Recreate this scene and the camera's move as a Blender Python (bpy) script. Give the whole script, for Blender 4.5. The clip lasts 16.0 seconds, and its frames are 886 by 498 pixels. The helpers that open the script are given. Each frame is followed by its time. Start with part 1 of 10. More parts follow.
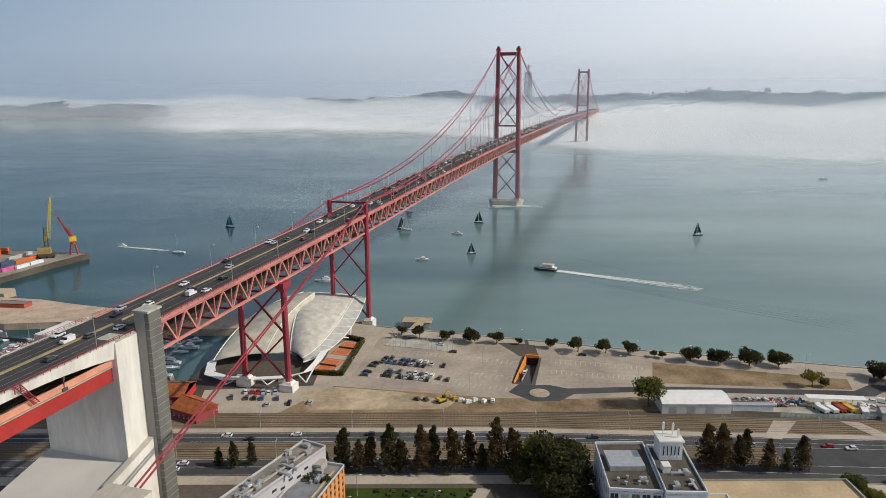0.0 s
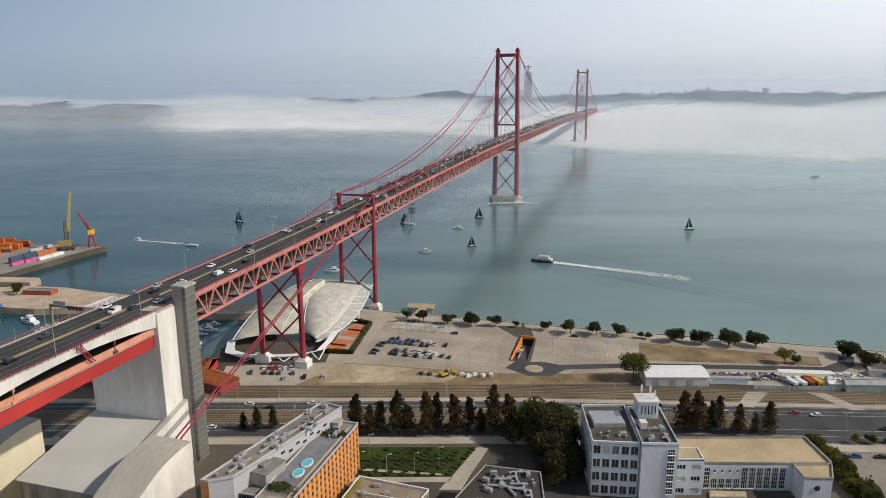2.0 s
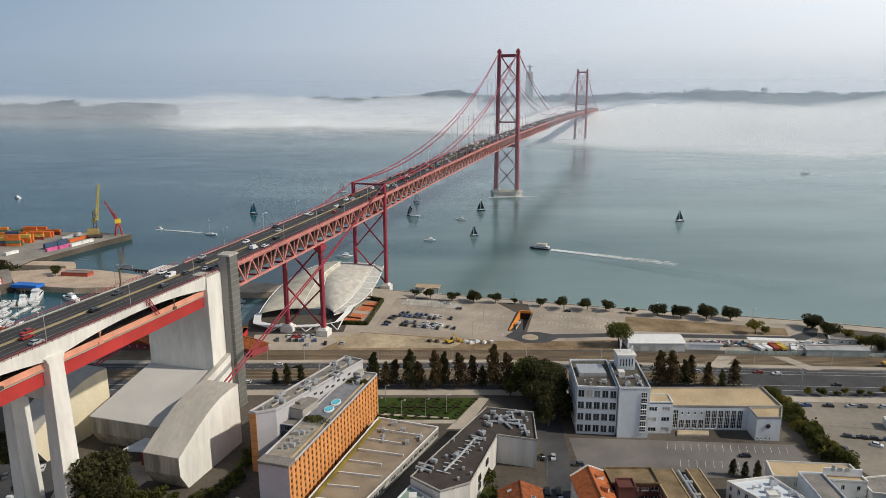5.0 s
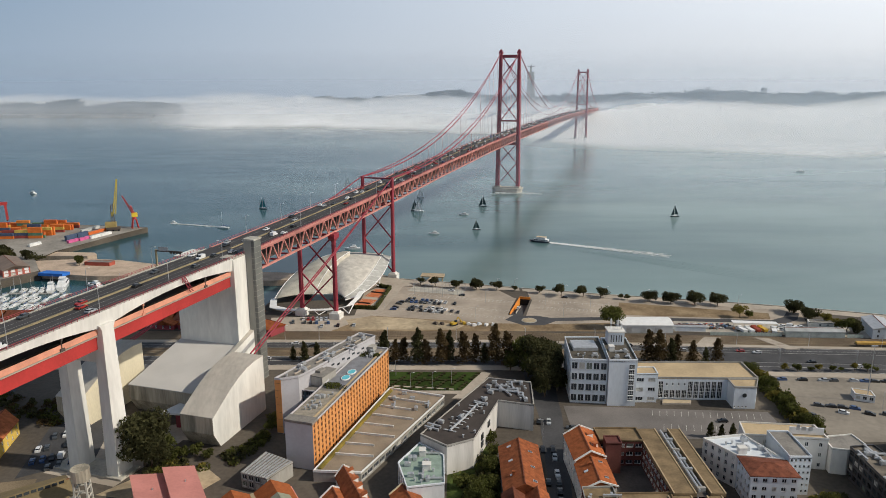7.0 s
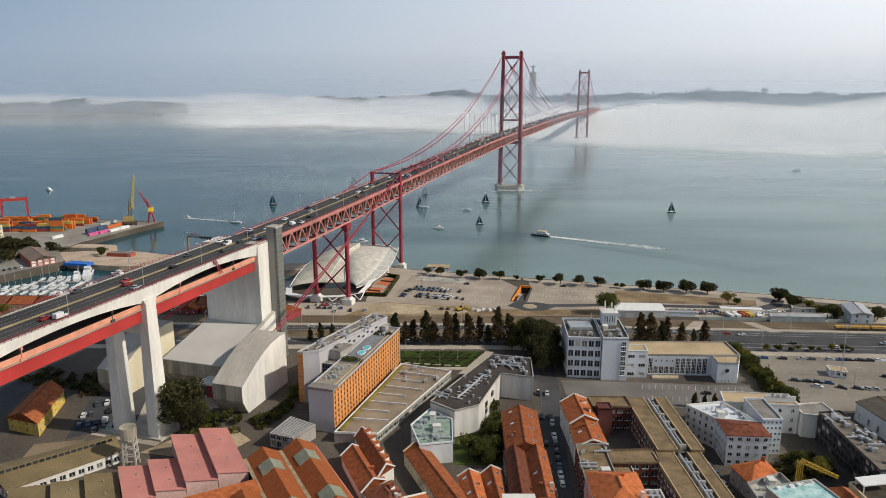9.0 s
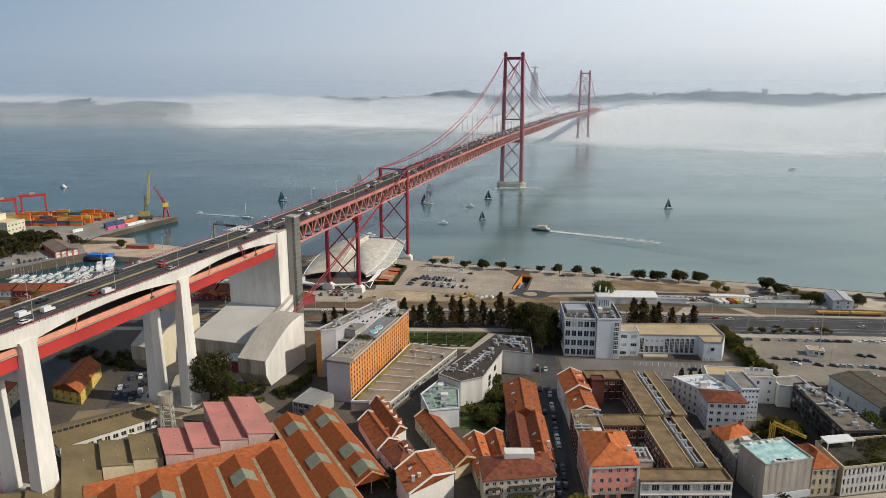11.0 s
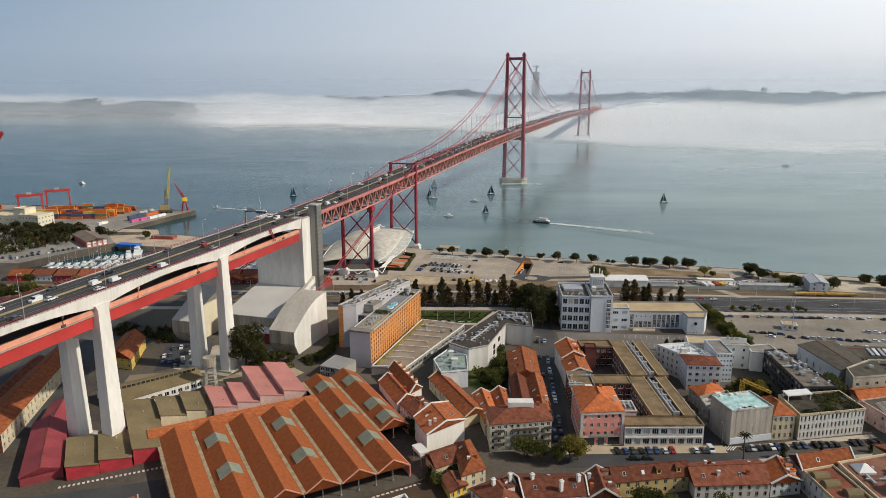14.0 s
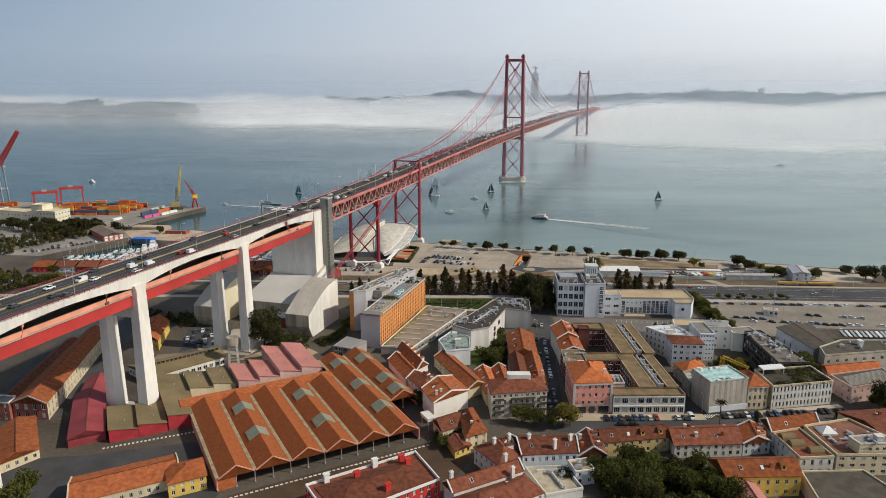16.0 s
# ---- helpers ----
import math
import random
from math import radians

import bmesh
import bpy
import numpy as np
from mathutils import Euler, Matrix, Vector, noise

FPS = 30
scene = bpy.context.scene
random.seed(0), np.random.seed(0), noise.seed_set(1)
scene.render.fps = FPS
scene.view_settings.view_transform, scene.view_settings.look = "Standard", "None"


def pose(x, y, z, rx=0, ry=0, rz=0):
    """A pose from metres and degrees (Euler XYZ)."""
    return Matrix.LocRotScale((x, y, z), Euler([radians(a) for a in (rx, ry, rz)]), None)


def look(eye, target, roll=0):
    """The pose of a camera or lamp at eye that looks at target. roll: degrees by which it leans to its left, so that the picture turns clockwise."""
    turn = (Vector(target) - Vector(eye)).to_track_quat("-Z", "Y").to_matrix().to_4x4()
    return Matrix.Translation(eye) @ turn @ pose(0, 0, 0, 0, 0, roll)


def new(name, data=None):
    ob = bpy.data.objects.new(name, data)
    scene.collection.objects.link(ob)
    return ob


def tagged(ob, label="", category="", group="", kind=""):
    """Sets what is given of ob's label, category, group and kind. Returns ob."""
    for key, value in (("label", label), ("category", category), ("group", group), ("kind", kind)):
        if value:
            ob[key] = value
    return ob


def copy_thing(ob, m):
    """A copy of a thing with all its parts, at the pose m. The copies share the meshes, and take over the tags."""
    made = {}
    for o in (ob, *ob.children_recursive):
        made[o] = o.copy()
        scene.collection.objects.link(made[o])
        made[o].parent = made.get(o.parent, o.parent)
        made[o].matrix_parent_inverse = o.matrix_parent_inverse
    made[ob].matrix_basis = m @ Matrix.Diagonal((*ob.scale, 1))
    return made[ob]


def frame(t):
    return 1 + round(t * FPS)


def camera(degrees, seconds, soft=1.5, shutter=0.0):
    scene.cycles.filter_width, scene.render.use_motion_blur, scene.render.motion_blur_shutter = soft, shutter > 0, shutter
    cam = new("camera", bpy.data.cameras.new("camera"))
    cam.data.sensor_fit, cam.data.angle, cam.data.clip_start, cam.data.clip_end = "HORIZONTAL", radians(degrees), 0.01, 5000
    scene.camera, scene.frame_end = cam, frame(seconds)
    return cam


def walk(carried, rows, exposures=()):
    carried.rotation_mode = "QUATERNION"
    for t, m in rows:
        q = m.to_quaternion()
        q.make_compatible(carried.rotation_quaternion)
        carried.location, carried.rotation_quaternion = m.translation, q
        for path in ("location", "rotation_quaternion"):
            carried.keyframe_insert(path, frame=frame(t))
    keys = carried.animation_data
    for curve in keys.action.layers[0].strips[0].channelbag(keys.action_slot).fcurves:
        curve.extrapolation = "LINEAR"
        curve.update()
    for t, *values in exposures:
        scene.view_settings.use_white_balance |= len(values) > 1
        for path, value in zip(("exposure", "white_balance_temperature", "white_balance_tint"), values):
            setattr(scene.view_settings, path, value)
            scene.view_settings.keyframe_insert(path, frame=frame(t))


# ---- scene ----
cam = camera(65.4, 16.0, soft=0.9)
METRES, EYE, TILT, LEAN, TURN = 221.0, 142.0, 0.0, 0.0, 0.0
ROWS = [
    (0.0, 0.0, 0.0, 0.0, -0.05, -13.07, 0.24),
    (0.5, -0.0009, -0.0321, 0.0005, -0.05, -13.08, 0.24),
    (1.0, -0.0018, -0.0643, 0.0004, -0.03, -13.08, 0.22),
    (1.5, -0.0029, -0.0972, 0.0004, -0.02, -13.08, 0.24),
    (2.0, -0.0042, -0.1298, 0.0002, -0.0, -13.06, 0.23),
    (2.5, -0.0058, -0.1624, 0.0001, 0.02, -13.08, 0.2),
    (3.0, -0.0076, -0.1943, -0.0009, 0.05, -13.08, 0.19),
    (3.5, -0.0088, -0.2266, -0.0011, 0.09, -13.1, 0.19),
    (4.0, -0.0106, -0.2586, -0.0016, 0.11, -13.1, 0.18),
    (6.5, -0.0218, -0.4173, -0.0043, 0.26, -13.1, 0.08),
    (7.0, -0.0238, -0.4488, -0.0043, 0.3, -13.12, 0.07),
    (7.5, -0.027, -0.4802, -0.0039, 0.33, -13.13, 0.04),
    (8.0, -0.0294, -0.5111, -0.0044, 0.39, -13.13, 0.02),
    (8.5, -0.0325, -0.5424, -0.0047, 0.43, -13.13, -0.0),
    (9.0, -0.0349, -0.5738, -0.0048, 0.48, -13.11, -0.01),
    (11.5, -0.0473, -0.7257, -0.0075, 0.68, -13.07, -0.03),
    (12.0, -0.0501, -0.7546, -0.0067, 0.72, -13.1, -0.0),
    (12.5, -0.0525, -0.7833, -0.0062, 0.76, -13.13, 0.03),
    (13.0, -0.0553, -0.812, -0.0057, 0.78, -13.14, 0.04),
    (13.5, -0.0579, -0.8415, -0.0057, 0.79, -13.15, 0.05),
    (14.0, -0.0604, -0.8718, -0.0053, 0.78, -13.14, 0.06),
    (14.5, -0.0631, -0.9026, -0.005, 0.77, -13.13, 0.06),
    (15.0, -0.0655, -0.9336, -0.005, 0.74, -13.1, 0.06),
    (15.5, -0.0673, -0.9652, -0.0053, 0.76, -13.09, 0.06),
    (16.0, -0.0697, -0.9972, -0.005, 0.74, -13.08, 0.06),
]
walk(cam, [(t, pose(0, 0, EYE, TILT, LEAN, TURN) @ pose(METRES * x, METRES * y, METRES * z, 90 + pitch, roll, yaw)) for t, x, y, z, yaw, pitch, roll in ROWS], exposures=((0.0, -0.37, 6280, 10), (16.0, -0.34, 6400, 10)))

# ---- world, sun ----
SUN_H = Vector((0.98, -0.16, 0)).normalized()
SUN_EL = radians(38)
world = bpy.data.worlds.new("hazy_sky")
scene.world = world
world.use_nodes = True
wn, wl = world.node_tree.nodes, world.node_tree.links
wn.clear()
w_sky = wn.new("ShaderNodeTexSky")
w_sky.sky_type, w_sky.sun_disc = "NISHITA", False
w_sky.sun_elevation, w_sky.sun_rotation = SUN_EL, math.atan2(SUN_H.x, SUN_H.y)
w_sky.air_density, w_sky.dust_density, w_sky.ozone_density = 1.0, 3.0, 1.5
w_bg1 = wn.new("ShaderNodeBackground")
w_bg1.inputs["Strength"].default_value = 0.02
wl.new(w_sky.outputs["Color"], w_bg1.inputs["Color"])
# thin high overcast veil: brighter to the west, greyer low over the sea
w_tc = wn.new("ShaderNodeTexCoord")
w_sep = wn.new("ShaderNodeSeparateXYZ")
wl.new(w_tc.outputs["Generated"], w_sep.inputs["Vector"])
w_mr = wn.new("ShaderNodeMapRange")
w_mr.inputs["From Min"].default_value, w_mr.inputs["From Max"].default_value = -0.55, 0.65
wl.new(w_sep.outputs["X"], w_mr.inputs["Value"])
w_side = wn.new("ShaderNodeValToRGB")
w_side.color_ramp.elements[0].color = (0.272, 0.362, 0.478, 1)
w_side.color_ramp.elements[1].color = (1.01, 1.025, 1.045, 1)
wl.new(w_mr.outputs["Result"], w_side.inputs["Fac"])
w_mr2 = wn.new("ShaderNodeMapRange")
w_mr2.inputs["From Min"].default_value, w_mr2.inputs["From Max"].default_value = -0.02, 0.10
wl.new(w_sep.outputs["Z"], w_mr2.inputs["Value"])
w_mix = wn.new("ShaderNodeMix")
w_mix.data_type = "RGBA"
w_low = wn.new("ShaderNodeValToRGB")
w_low.color_ramp.elements[0].color = (0.37, 0.46, 0.57, 1)
w_low.color_ramp.elements[1].color = (0.93, 0.925, 0.93, 1)
wl.new(w_mr.outputs["Result"], w_low.inputs["Fac"])
wl.new(w_low.outputs["Color"], w_mix.inputs["A"])
wl.new(w_mr2.outputs["Result"], w_mix.inputs["Factor"])
wl.new(w_side.outputs["Color"], w_mix.inputs["B"])
# the haze thins overhead
w_mr3 = wn.new("ShaderNodeMapRange")
w_mr3.interpolation_type = "SMOOTHSTEP"
w_mr3.inputs["From Min"].default_value, w_mr3.inputs["From Max"].default_value = 0.13, 0.58
wl.new(w_sep.outputs["Z"], w_mr3.inputs["Value"])
w_zen = wn.new("ShaderNodeMix")
w_zen.data_type = "RGBA"
w_zen.inputs["B"].default_value = (0.155, 0.19, 0.24, 1)
wl.new(w_mr3.outputs["Result"], w_zen.inputs["Factor"])
wl.new(w_mix.outputs["Result"], w_zen.inputs["A"])
w_bg2 = wn.new("ShaderNodeBackground")
w_bg2.inputs["Strength"].default_value = 1.16
wl.new(w_zen.outputs["Result"], w_bg2.inputs["Color"])
w_add = wn.new("ShaderNodeAddShader")
wl.new(w_bg1.outputs[0], w_add.inputs[0])
wl.new(w_bg2.outputs[0], w_add.inputs[1])
w_out = wn.new("ShaderNodeOutputWorld")
wl.new(w_add.outputs[0], w_out.inputs["Surface"])

sun = new("sun", bpy.data.lights.new("sun", "SUN"))
sun.data.energy, sun.data.angle, sun.data.color = 4.35, radians(1.2), (1.0, 0.90, 0.74)
sun.matrix_world = look(Vector((0, 0, 300)) + 400 * (SUN_H * math.cos(SUN_EL) + Vector((0, 0, math.sin(SUN_EL)))), (0, 0, 300))

# ---- materials ----
MATS = {}


def surface(name, base, rough=0.8, var=0.18, scale=0.12, fine=2.5, bump=0.0, metal=0.0, tint=None, rand=0.0, stretch=(1, 1, 1), spec=0.4, depth=0.05):
    """A matt surface with stains at one scale and grain at another, both in metres of the world."""
    if name in MATS:
        return MATS[name]
    m = bpy.data.materials.new(name)
    m.use_nodes = True
    nt, ln = m.node_tree.nodes, m.node_tree.links
    b = nt["Principled BSDF"]
    b.inputs["Roughness"].default_value, b.inputs["Metallic"].default_value = rough, metal
    b.inputs["Specular IOR Level"].default_value = spec
    geo = nt.new("ShaderNodeNewGeometry")
    mp = nt.new("ShaderNodeVectorMath")
    mp.operation = "MULTIPLY"
    mp.inputs[1].default_value = stretch
    ln.new(geo.outputs["Position"], mp.inputs[0])
    n1, n2 = nt.new("ShaderNodeTexNoise"), nt.new("ShaderNodeTexNoise")
    n1.inputs["Scale"].default_value, n1.inputs["Detail"].default_value = scale, 6
    n2.inputs["Scale"].default_value, n2.inputs["Detail"].default_value = fine, 3
    for n in (n1, n2):
        ln.new(mp.outputs[0], n.inputs["Vector"])
    add = nt.new("ShaderNodeMath")
    add.operation = "MULTIPLY_ADD"
    add.inputs[1].default_value = 0.45
    ln.new(n2.outputs["Fac"], add.inputs[0])
    ln.new(n1.outputs["Fac"], add.inputs[2])
    mr = nt.new("ShaderNodeMapRange")
    mr.inputs["From Min"].default_value, mr.inputs["From Max"].default_value = 0.54, 0.91
    ln.new(add.outputs[0], mr.inputs["Value"])
    mix = nt.new("ShaderNodeMix")
    mix.data_type = "RGBA"
    c = Vector(base)
    dark = c * (1 - var)
    lite = Vector(tint) if tint else c * (1 + var)
    mix.inputs["A"].default_value, mix.inputs["B"].default_value = (*dark, 1), (*[min(1, v) for v in lite], 1)
    ln.new(mr.outputs["Result"], mix.inputs["Factor"])
    col = mix.outputs["Result"]
    if rand:
        info = nt.new("ShaderNodeObjectInfo")
        r = nt.new("ShaderNodeMapRange")
        r.inputs["To Min"].default_value, r.inputs["To Max"].default_value = 1 - rand, 1 + rand
        ln.new(info.outputs["Random"], r.inputs["Value"])
        sc = nt.new("ShaderNodeVectorMath")
        sc.operation = "SCALE"
        ln.new(col, sc.inputs[0])
        ln.new(r.outputs["Result"], sc.inputs["Scale"])
        col = sc.outputs[0]
    ln.new(col, b.inputs["Base Color"])
    if bump:
        bp = nt.new("ShaderNodeBump")
        bp.inputs["Strength"].default_value, bp.inputs["Distance"].default_value = bump, depth
        ln.new(n2.outputs["Fac"], bp.inputs["Height"])
        ln.new(bp.outputs[0], b.inputs["Normal"])
    MATS[name] = m
    return m


def gloss(name, base, rough=0.2, metal=0.0, rand=0.0, coat=0.0):
    m = surface(name, base, rough=rough, var=0.06, scale=0.5, fine=6, metal=metal, rand=rand, spec=0.5)
    m.node_tree.nodes["Principled BSDF"].inputs["Coat Weight"].default_value = coat
    return m


def fog_material(name, seed, scale=0.004, soft=0.5, colour=(0.96, 0.98, 1.0), level=True):
    """Mist: scatters light where it is thick (the mesh's own thickness), and is clear where it thins out and in its gaps."""
    m = bpy.data.materials.new(name)
    m.use_nodes = True
    nt, ln = m.node_tree.nodes, m.node_tree.links
    nt.clear()
    geo, att = nt.new("ShaderNodeNewGeometry"), nt.new("ShaderNodeAttribute")
    att.attribute_name = "thick"
    sh = nt.new("ShaderNodeVectorMath")
    sh.operation = "MULTIPLY_ADD"
    sh.inputs[1].default_value, sh.inputs[2].default_value = (1, 0.6, 2.0), (seed * 371.0, seed * 113.0, 0)
    ln.new(geo.outputs["Position"], sh.inputs[0])
    n = nt.new("ShaderNodeTexNoise")
    n.inputs["Scale"].default_value, n.inputs["Detail"].default_value, n.inputs["Roughness"].default_value = scale, 6, 0.55
    ln.new(sh.outputs[0], n.inputs["Vector"])
    k = nt.new("ShaderNodeMath")
    k.operation = "MULTIPLY_ADD"
    k.inputs[1].default_value, k.inputs[2].default_value = 2 * soft, -soft
    ln.new(n.outputs["Fac"], k.inputs[0])
    ad = nt.new("ShaderNodeMath")
    ad.operation = "MULTIPLY_ADD"
    ad.inputs[2].default_value = 0.0
    sub = nt.new("ShaderNodeMath")
    sub.operation = "ADD"
    sub.inputs[1].default_value = 1.0
    ln.new(k.outputs[0], sub.inputs[0])
    ln.new(att.outputs["Fac"], ad.inputs[0])
    ln.new(sub.outputs[0], ad.inputs[1])
    ad.use_clamp = True
    tr, df, tl = nt.new("ShaderNodeBsdfTransparent"), nt.new("ShaderNodeBsdfDiffuse"), nt.new("ShaderNodeBsdfTranslucent")
    df.inputs["Color"].default_value = tl.inputs["Color"].default_value = (*colour, 1)
    up = nt.new("ShaderNodeCombineXYZ")
    up.inputs["Z"].default_value = 1.0
    if level:
        ln.new(up.outputs[0], df.inputs["Normal"])
    half, mx, out = nt.new("ShaderNodeMixShader"), nt.new("ShaderNodeMixShader"), nt.new("ShaderNodeOutputMaterial")
    half.inputs["Fac"].default_value = 0.06
    ln.new(df.outputs[0], half.inputs[1])
    ln.new(tl.outputs[0], half.inputs[2])
    ln.new(ad.outputs[0], mx.inputs["Fac"])
    ln.new(tr.outputs[0], mx.inputs[1])
    ln.new(half.outputs[0], mx.inputs[2])
    ln.new(mx.outputs[0], out.inputs["Surface"])
    return m


def water_material():
    m = bpy.data.materials.new("river_water")
    m.use_nodes = True
    nt, ln = m.node_tree.nodes, m.node_tree.links
    b = nt["Principled BSDF"]
    b.inputs["Roughness"].default_value, b.inputs["IOR"].default_value = 0.17, 1.33
    b.inputs["Specular IOR Level"].default_value = 0.38
    geo = nt.new("ShaderNodeNewGeometry")
    big, mid, wave = nt.new("ShaderNodeTexNoise"), nt.new("ShaderNodeTexNoise"), nt.new("ShaderNodeTexNoise")
    st = nt.new("ShaderNodeVectorMath")
    st.operation = "MULTIPLY"
    st.inputs[1].default_value = (0.35, 1, 1)
    ln.new(geo.outputs["Position"], st.inputs[0])
    for n, sc, d in ((big, 0.004, 5), (mid, 0.03, 6), (wave, 0.22, 4)):
        n.inputs["Scale"].default_value, n.inputs["Detail"].default_value = sc, d
        ln.new((st if n is not wave else geo).outputs[0], n.inputs["Vector"])
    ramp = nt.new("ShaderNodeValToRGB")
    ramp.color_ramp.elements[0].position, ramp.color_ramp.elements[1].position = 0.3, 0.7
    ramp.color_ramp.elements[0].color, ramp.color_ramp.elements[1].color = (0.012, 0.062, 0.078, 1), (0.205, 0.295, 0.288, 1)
    # sheen of sun and sky painted in: darker upstream, paler towards the sea
    sep, west_sheen, sum_ = nt.new("ShaderNodeSeparateXYZ"), nt.new("ShaderNodeMapRange"), nt.new("ShaderNodeMath")
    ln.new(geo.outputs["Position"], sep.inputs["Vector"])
    west_sheen.inputs["From Min"].default_value, west_sheen.inputs["From Max"].default_value = -400, 500
    west_sheen.inputs["To Min"].default_value, west_sheen.inputs["To Max"].default_value = -0.22, 0.22
    ln.new(sep.outputs["X"], west_sheen.inputs["Value"])
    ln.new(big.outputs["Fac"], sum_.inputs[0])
    ln.new(west_sheen.outputs["Result"], sum_.inputs[1])
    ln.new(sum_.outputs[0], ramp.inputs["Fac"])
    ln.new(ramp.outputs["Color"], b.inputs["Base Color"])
    rr = nt.new("ShaderNodeMapRange")
    rr.inputs["From Min"].default_value, rr.inputs["From Max"].default_value = 0.35, 0.65
    rr.inputs["To Min"].default_value, rr.inputs["To Max"].default_value = 0.15, 0.20
    ln.new(mid.outputs["Fac"], rr.inputs["Value"])
    ln.new(rr.outputs["Result"], b.inputs["Roughness"])
    bp = nt.new("ShaderNodeBump")
    bp.inputs["Strength"].default_value, bp.inputs["Distance"].default_value = 0.16, 0.5
    ln.new(wave.outputs["Fac"], bp.inputs["Height"])
    ln.new(bp.outputs[0], b.inputs["Normal"])
    return m


M_RED = surface("bridge_red_paint", (0.28, 0.036, 0.055), rough=0.55, var=0.22, scale=0.08, fine=1.2)
M_ROSE = surface("faded_rose_paint", (0.52, 0.22, 0.19), rough=0.6, var=0.2, scale=0.06, fine=0.9)
M_GIRDER = surface("bright_red_girder_paint", (0.43, 0.042, 0.038), rough=0.5, var=0.15, scale=0.07, fine=1.0)
M_SALMON = surface("salmon_parapet_paint", (0.66, 0.30, 0.20), rough=0.6, var=0.14, scale=0.2, fine=2)
M_WHITE_CONC = surface("white_painted_concrete", (0.70, 0.69, 0.65), rough=0.85, var=0.13, scale=0.11, fine=0.8, stretch=(1, 1, 0.25), bump=0.1)
M_CONC = surface("weathered_concrete", (0.43, 0.41, 0.36), rough=0.9, var=0.25, scale=0.15, fine=1.2, stretch=(1, 1, 0.35), bump=0.15)
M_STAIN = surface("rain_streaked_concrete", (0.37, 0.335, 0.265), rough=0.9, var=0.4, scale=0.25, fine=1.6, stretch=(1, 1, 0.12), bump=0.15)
M_ASPHALT = surface("asphalt", (0.062, 0.062, 0.066), rough=0.9, var=0.25, scale=0.08, fine=1.5)
M_DECKROAD = surface("deck_asphalt", (0.048, 0.046, 0.048), rough=0.85, var=0.25, scale=0.05, fine=0.9)
M_STRIPE = surface("worn_road_paint", (0.62, 0.61, 0.57), rough=0.8, var=0.3, scale=0.5)
M_LANE = surface("faded_lane_paint", (0.27, 0.265, 0.25), rough=0.85, var=0.3, scale=0.4)
M_YSTRIPE = surface("ochre_median_barrier", (0.30, 0.245, 0.145), rough=0.8, var=0.25, scale=0.2)
M_PALE = surface("pale_paving", (0.42, 0.365, 0.30), rough=0.9, var=0.18, scale=0.06, fine=0.7)
M_LOT = surface("car_park_paving", (0.37, 0.315, 0.255), rough=0.9, var=0.2, scale=0.05, fine=0.5)
M_SAND = surface("sandy_ground", (0.41, 0.33, 0.22), rough=0.95, var=0.35, scale=0.06, fine=0.5, bump=0.3)
M_DRY = surface("dry_grass", (0.25, 0.165, 0.085), rough=0.95, var=0.4, scale=0.07, fine=0.9, bump=0.4, tint=(0.33, 0.245, 0.145))
M_GRASS = surface("lawn_grass", (0.034, 0.056, 0.012), rough=0.95, var=0.5, spec=0.1, scale=0.08, fine=1.4, bump=0.5)
M_BALLAST = surface("rail_ballast", (0.20, 0.155, 0.10), rough=0.95, var=0.35, scale=0.05, fine=1.6, bump=0.4)
M_STEEL = surface("rusty_rail_steel", (0.26, 0.19, 0.14), rough=0.5, var=0.2, metal=0.4)
M_TILE = surface("terracotta_roof_tiles", (0.31, 0.096, 0.037), rough=0.9, var=0.30, scale=0.6, fine=4.5, bump=0.6, rand=0.28, spec=0.2, depth=0.12)
M_TILE_D = surface("aged_brown_roof_tiles", (0.185, 0.064, 0.037), rough=0.9, var=0.32, scale=0.6, fine=4.5, bump=0.6, rand=0.25, spec=0.2, depth=0.12)
M_TILE_L = surface("new_orange_roof_tiles", (0.41, 0.122, 0.042), rough=0.88, var=0.27, scale=0.6, fine=4.5, bump=0.6, rand=0.2, spec=0.2, depth=0.12)
M_HALLROOF = surface("rust_red_hall_roof", (0.31, 0.092, 0.030), rough=0.9, var=0.16, scale=0.7, fine=3.0, bump=0.4, spec=0.2, depth=0.1)
M_PINKROOF = surface("pink_sheet_roof", (0.48, 0.20, 0.175), rough=0.7, var=0.12, scale=0.1, fine=1)
M_OLIVE = surface("olive_sheet_roof", (0.195, 0.15, 0.078), rough=0.85, var=0.2, scale=0.08, fine=1)
M_CRIMSON = surface("crimson_sheet_metal", (0.29, 0.05, 0.06), rough=0.7, var=0.2, scale=0.1, fine=1)
M_PLASTER = surface("white_plaster", (0.70, 0.685, 0.645), rough=0.9, var=0.1, scale=0.12, fine=1.2, stretch=(1, 1, 0.3))
M_BLUEWHITE = surface("cool_white_plaster", (0.66, 0.70, 0.74), rough=0.9, var=0.1, scale=0.12, fine=1.2, stretch=(1, 1, 0.3))
M_CREAM = surface("cream_plaster", (0.62, 0.53, 0.36), rough=0.9, var=0.14, scale=0.12, fine=1.2, stretch=(1, 1, 0.3))
M_YELLOW = surface("yellow_plaster", (0.66, 0.46, 0.10), rough=0.9, var=0.14, scale=0.15, fine=1.2)
M_SALMONW = surface("salmon_plaster", (0.74, 0.31, 0.25), rough=0.9, var=0.12, scale=0.12, fine=1.2)
M_PINKW = surface("pale_pink_plaster", (0.60, 0.40, 0.36), rough=0.9, var=0.16, scale=0.15, fine=1.2)
M_REDW = surface("bright_red_plaster", (0.52, 0.035, 0.03), rough=0.85, var=0.15, scale=0.15, fine=1.2)
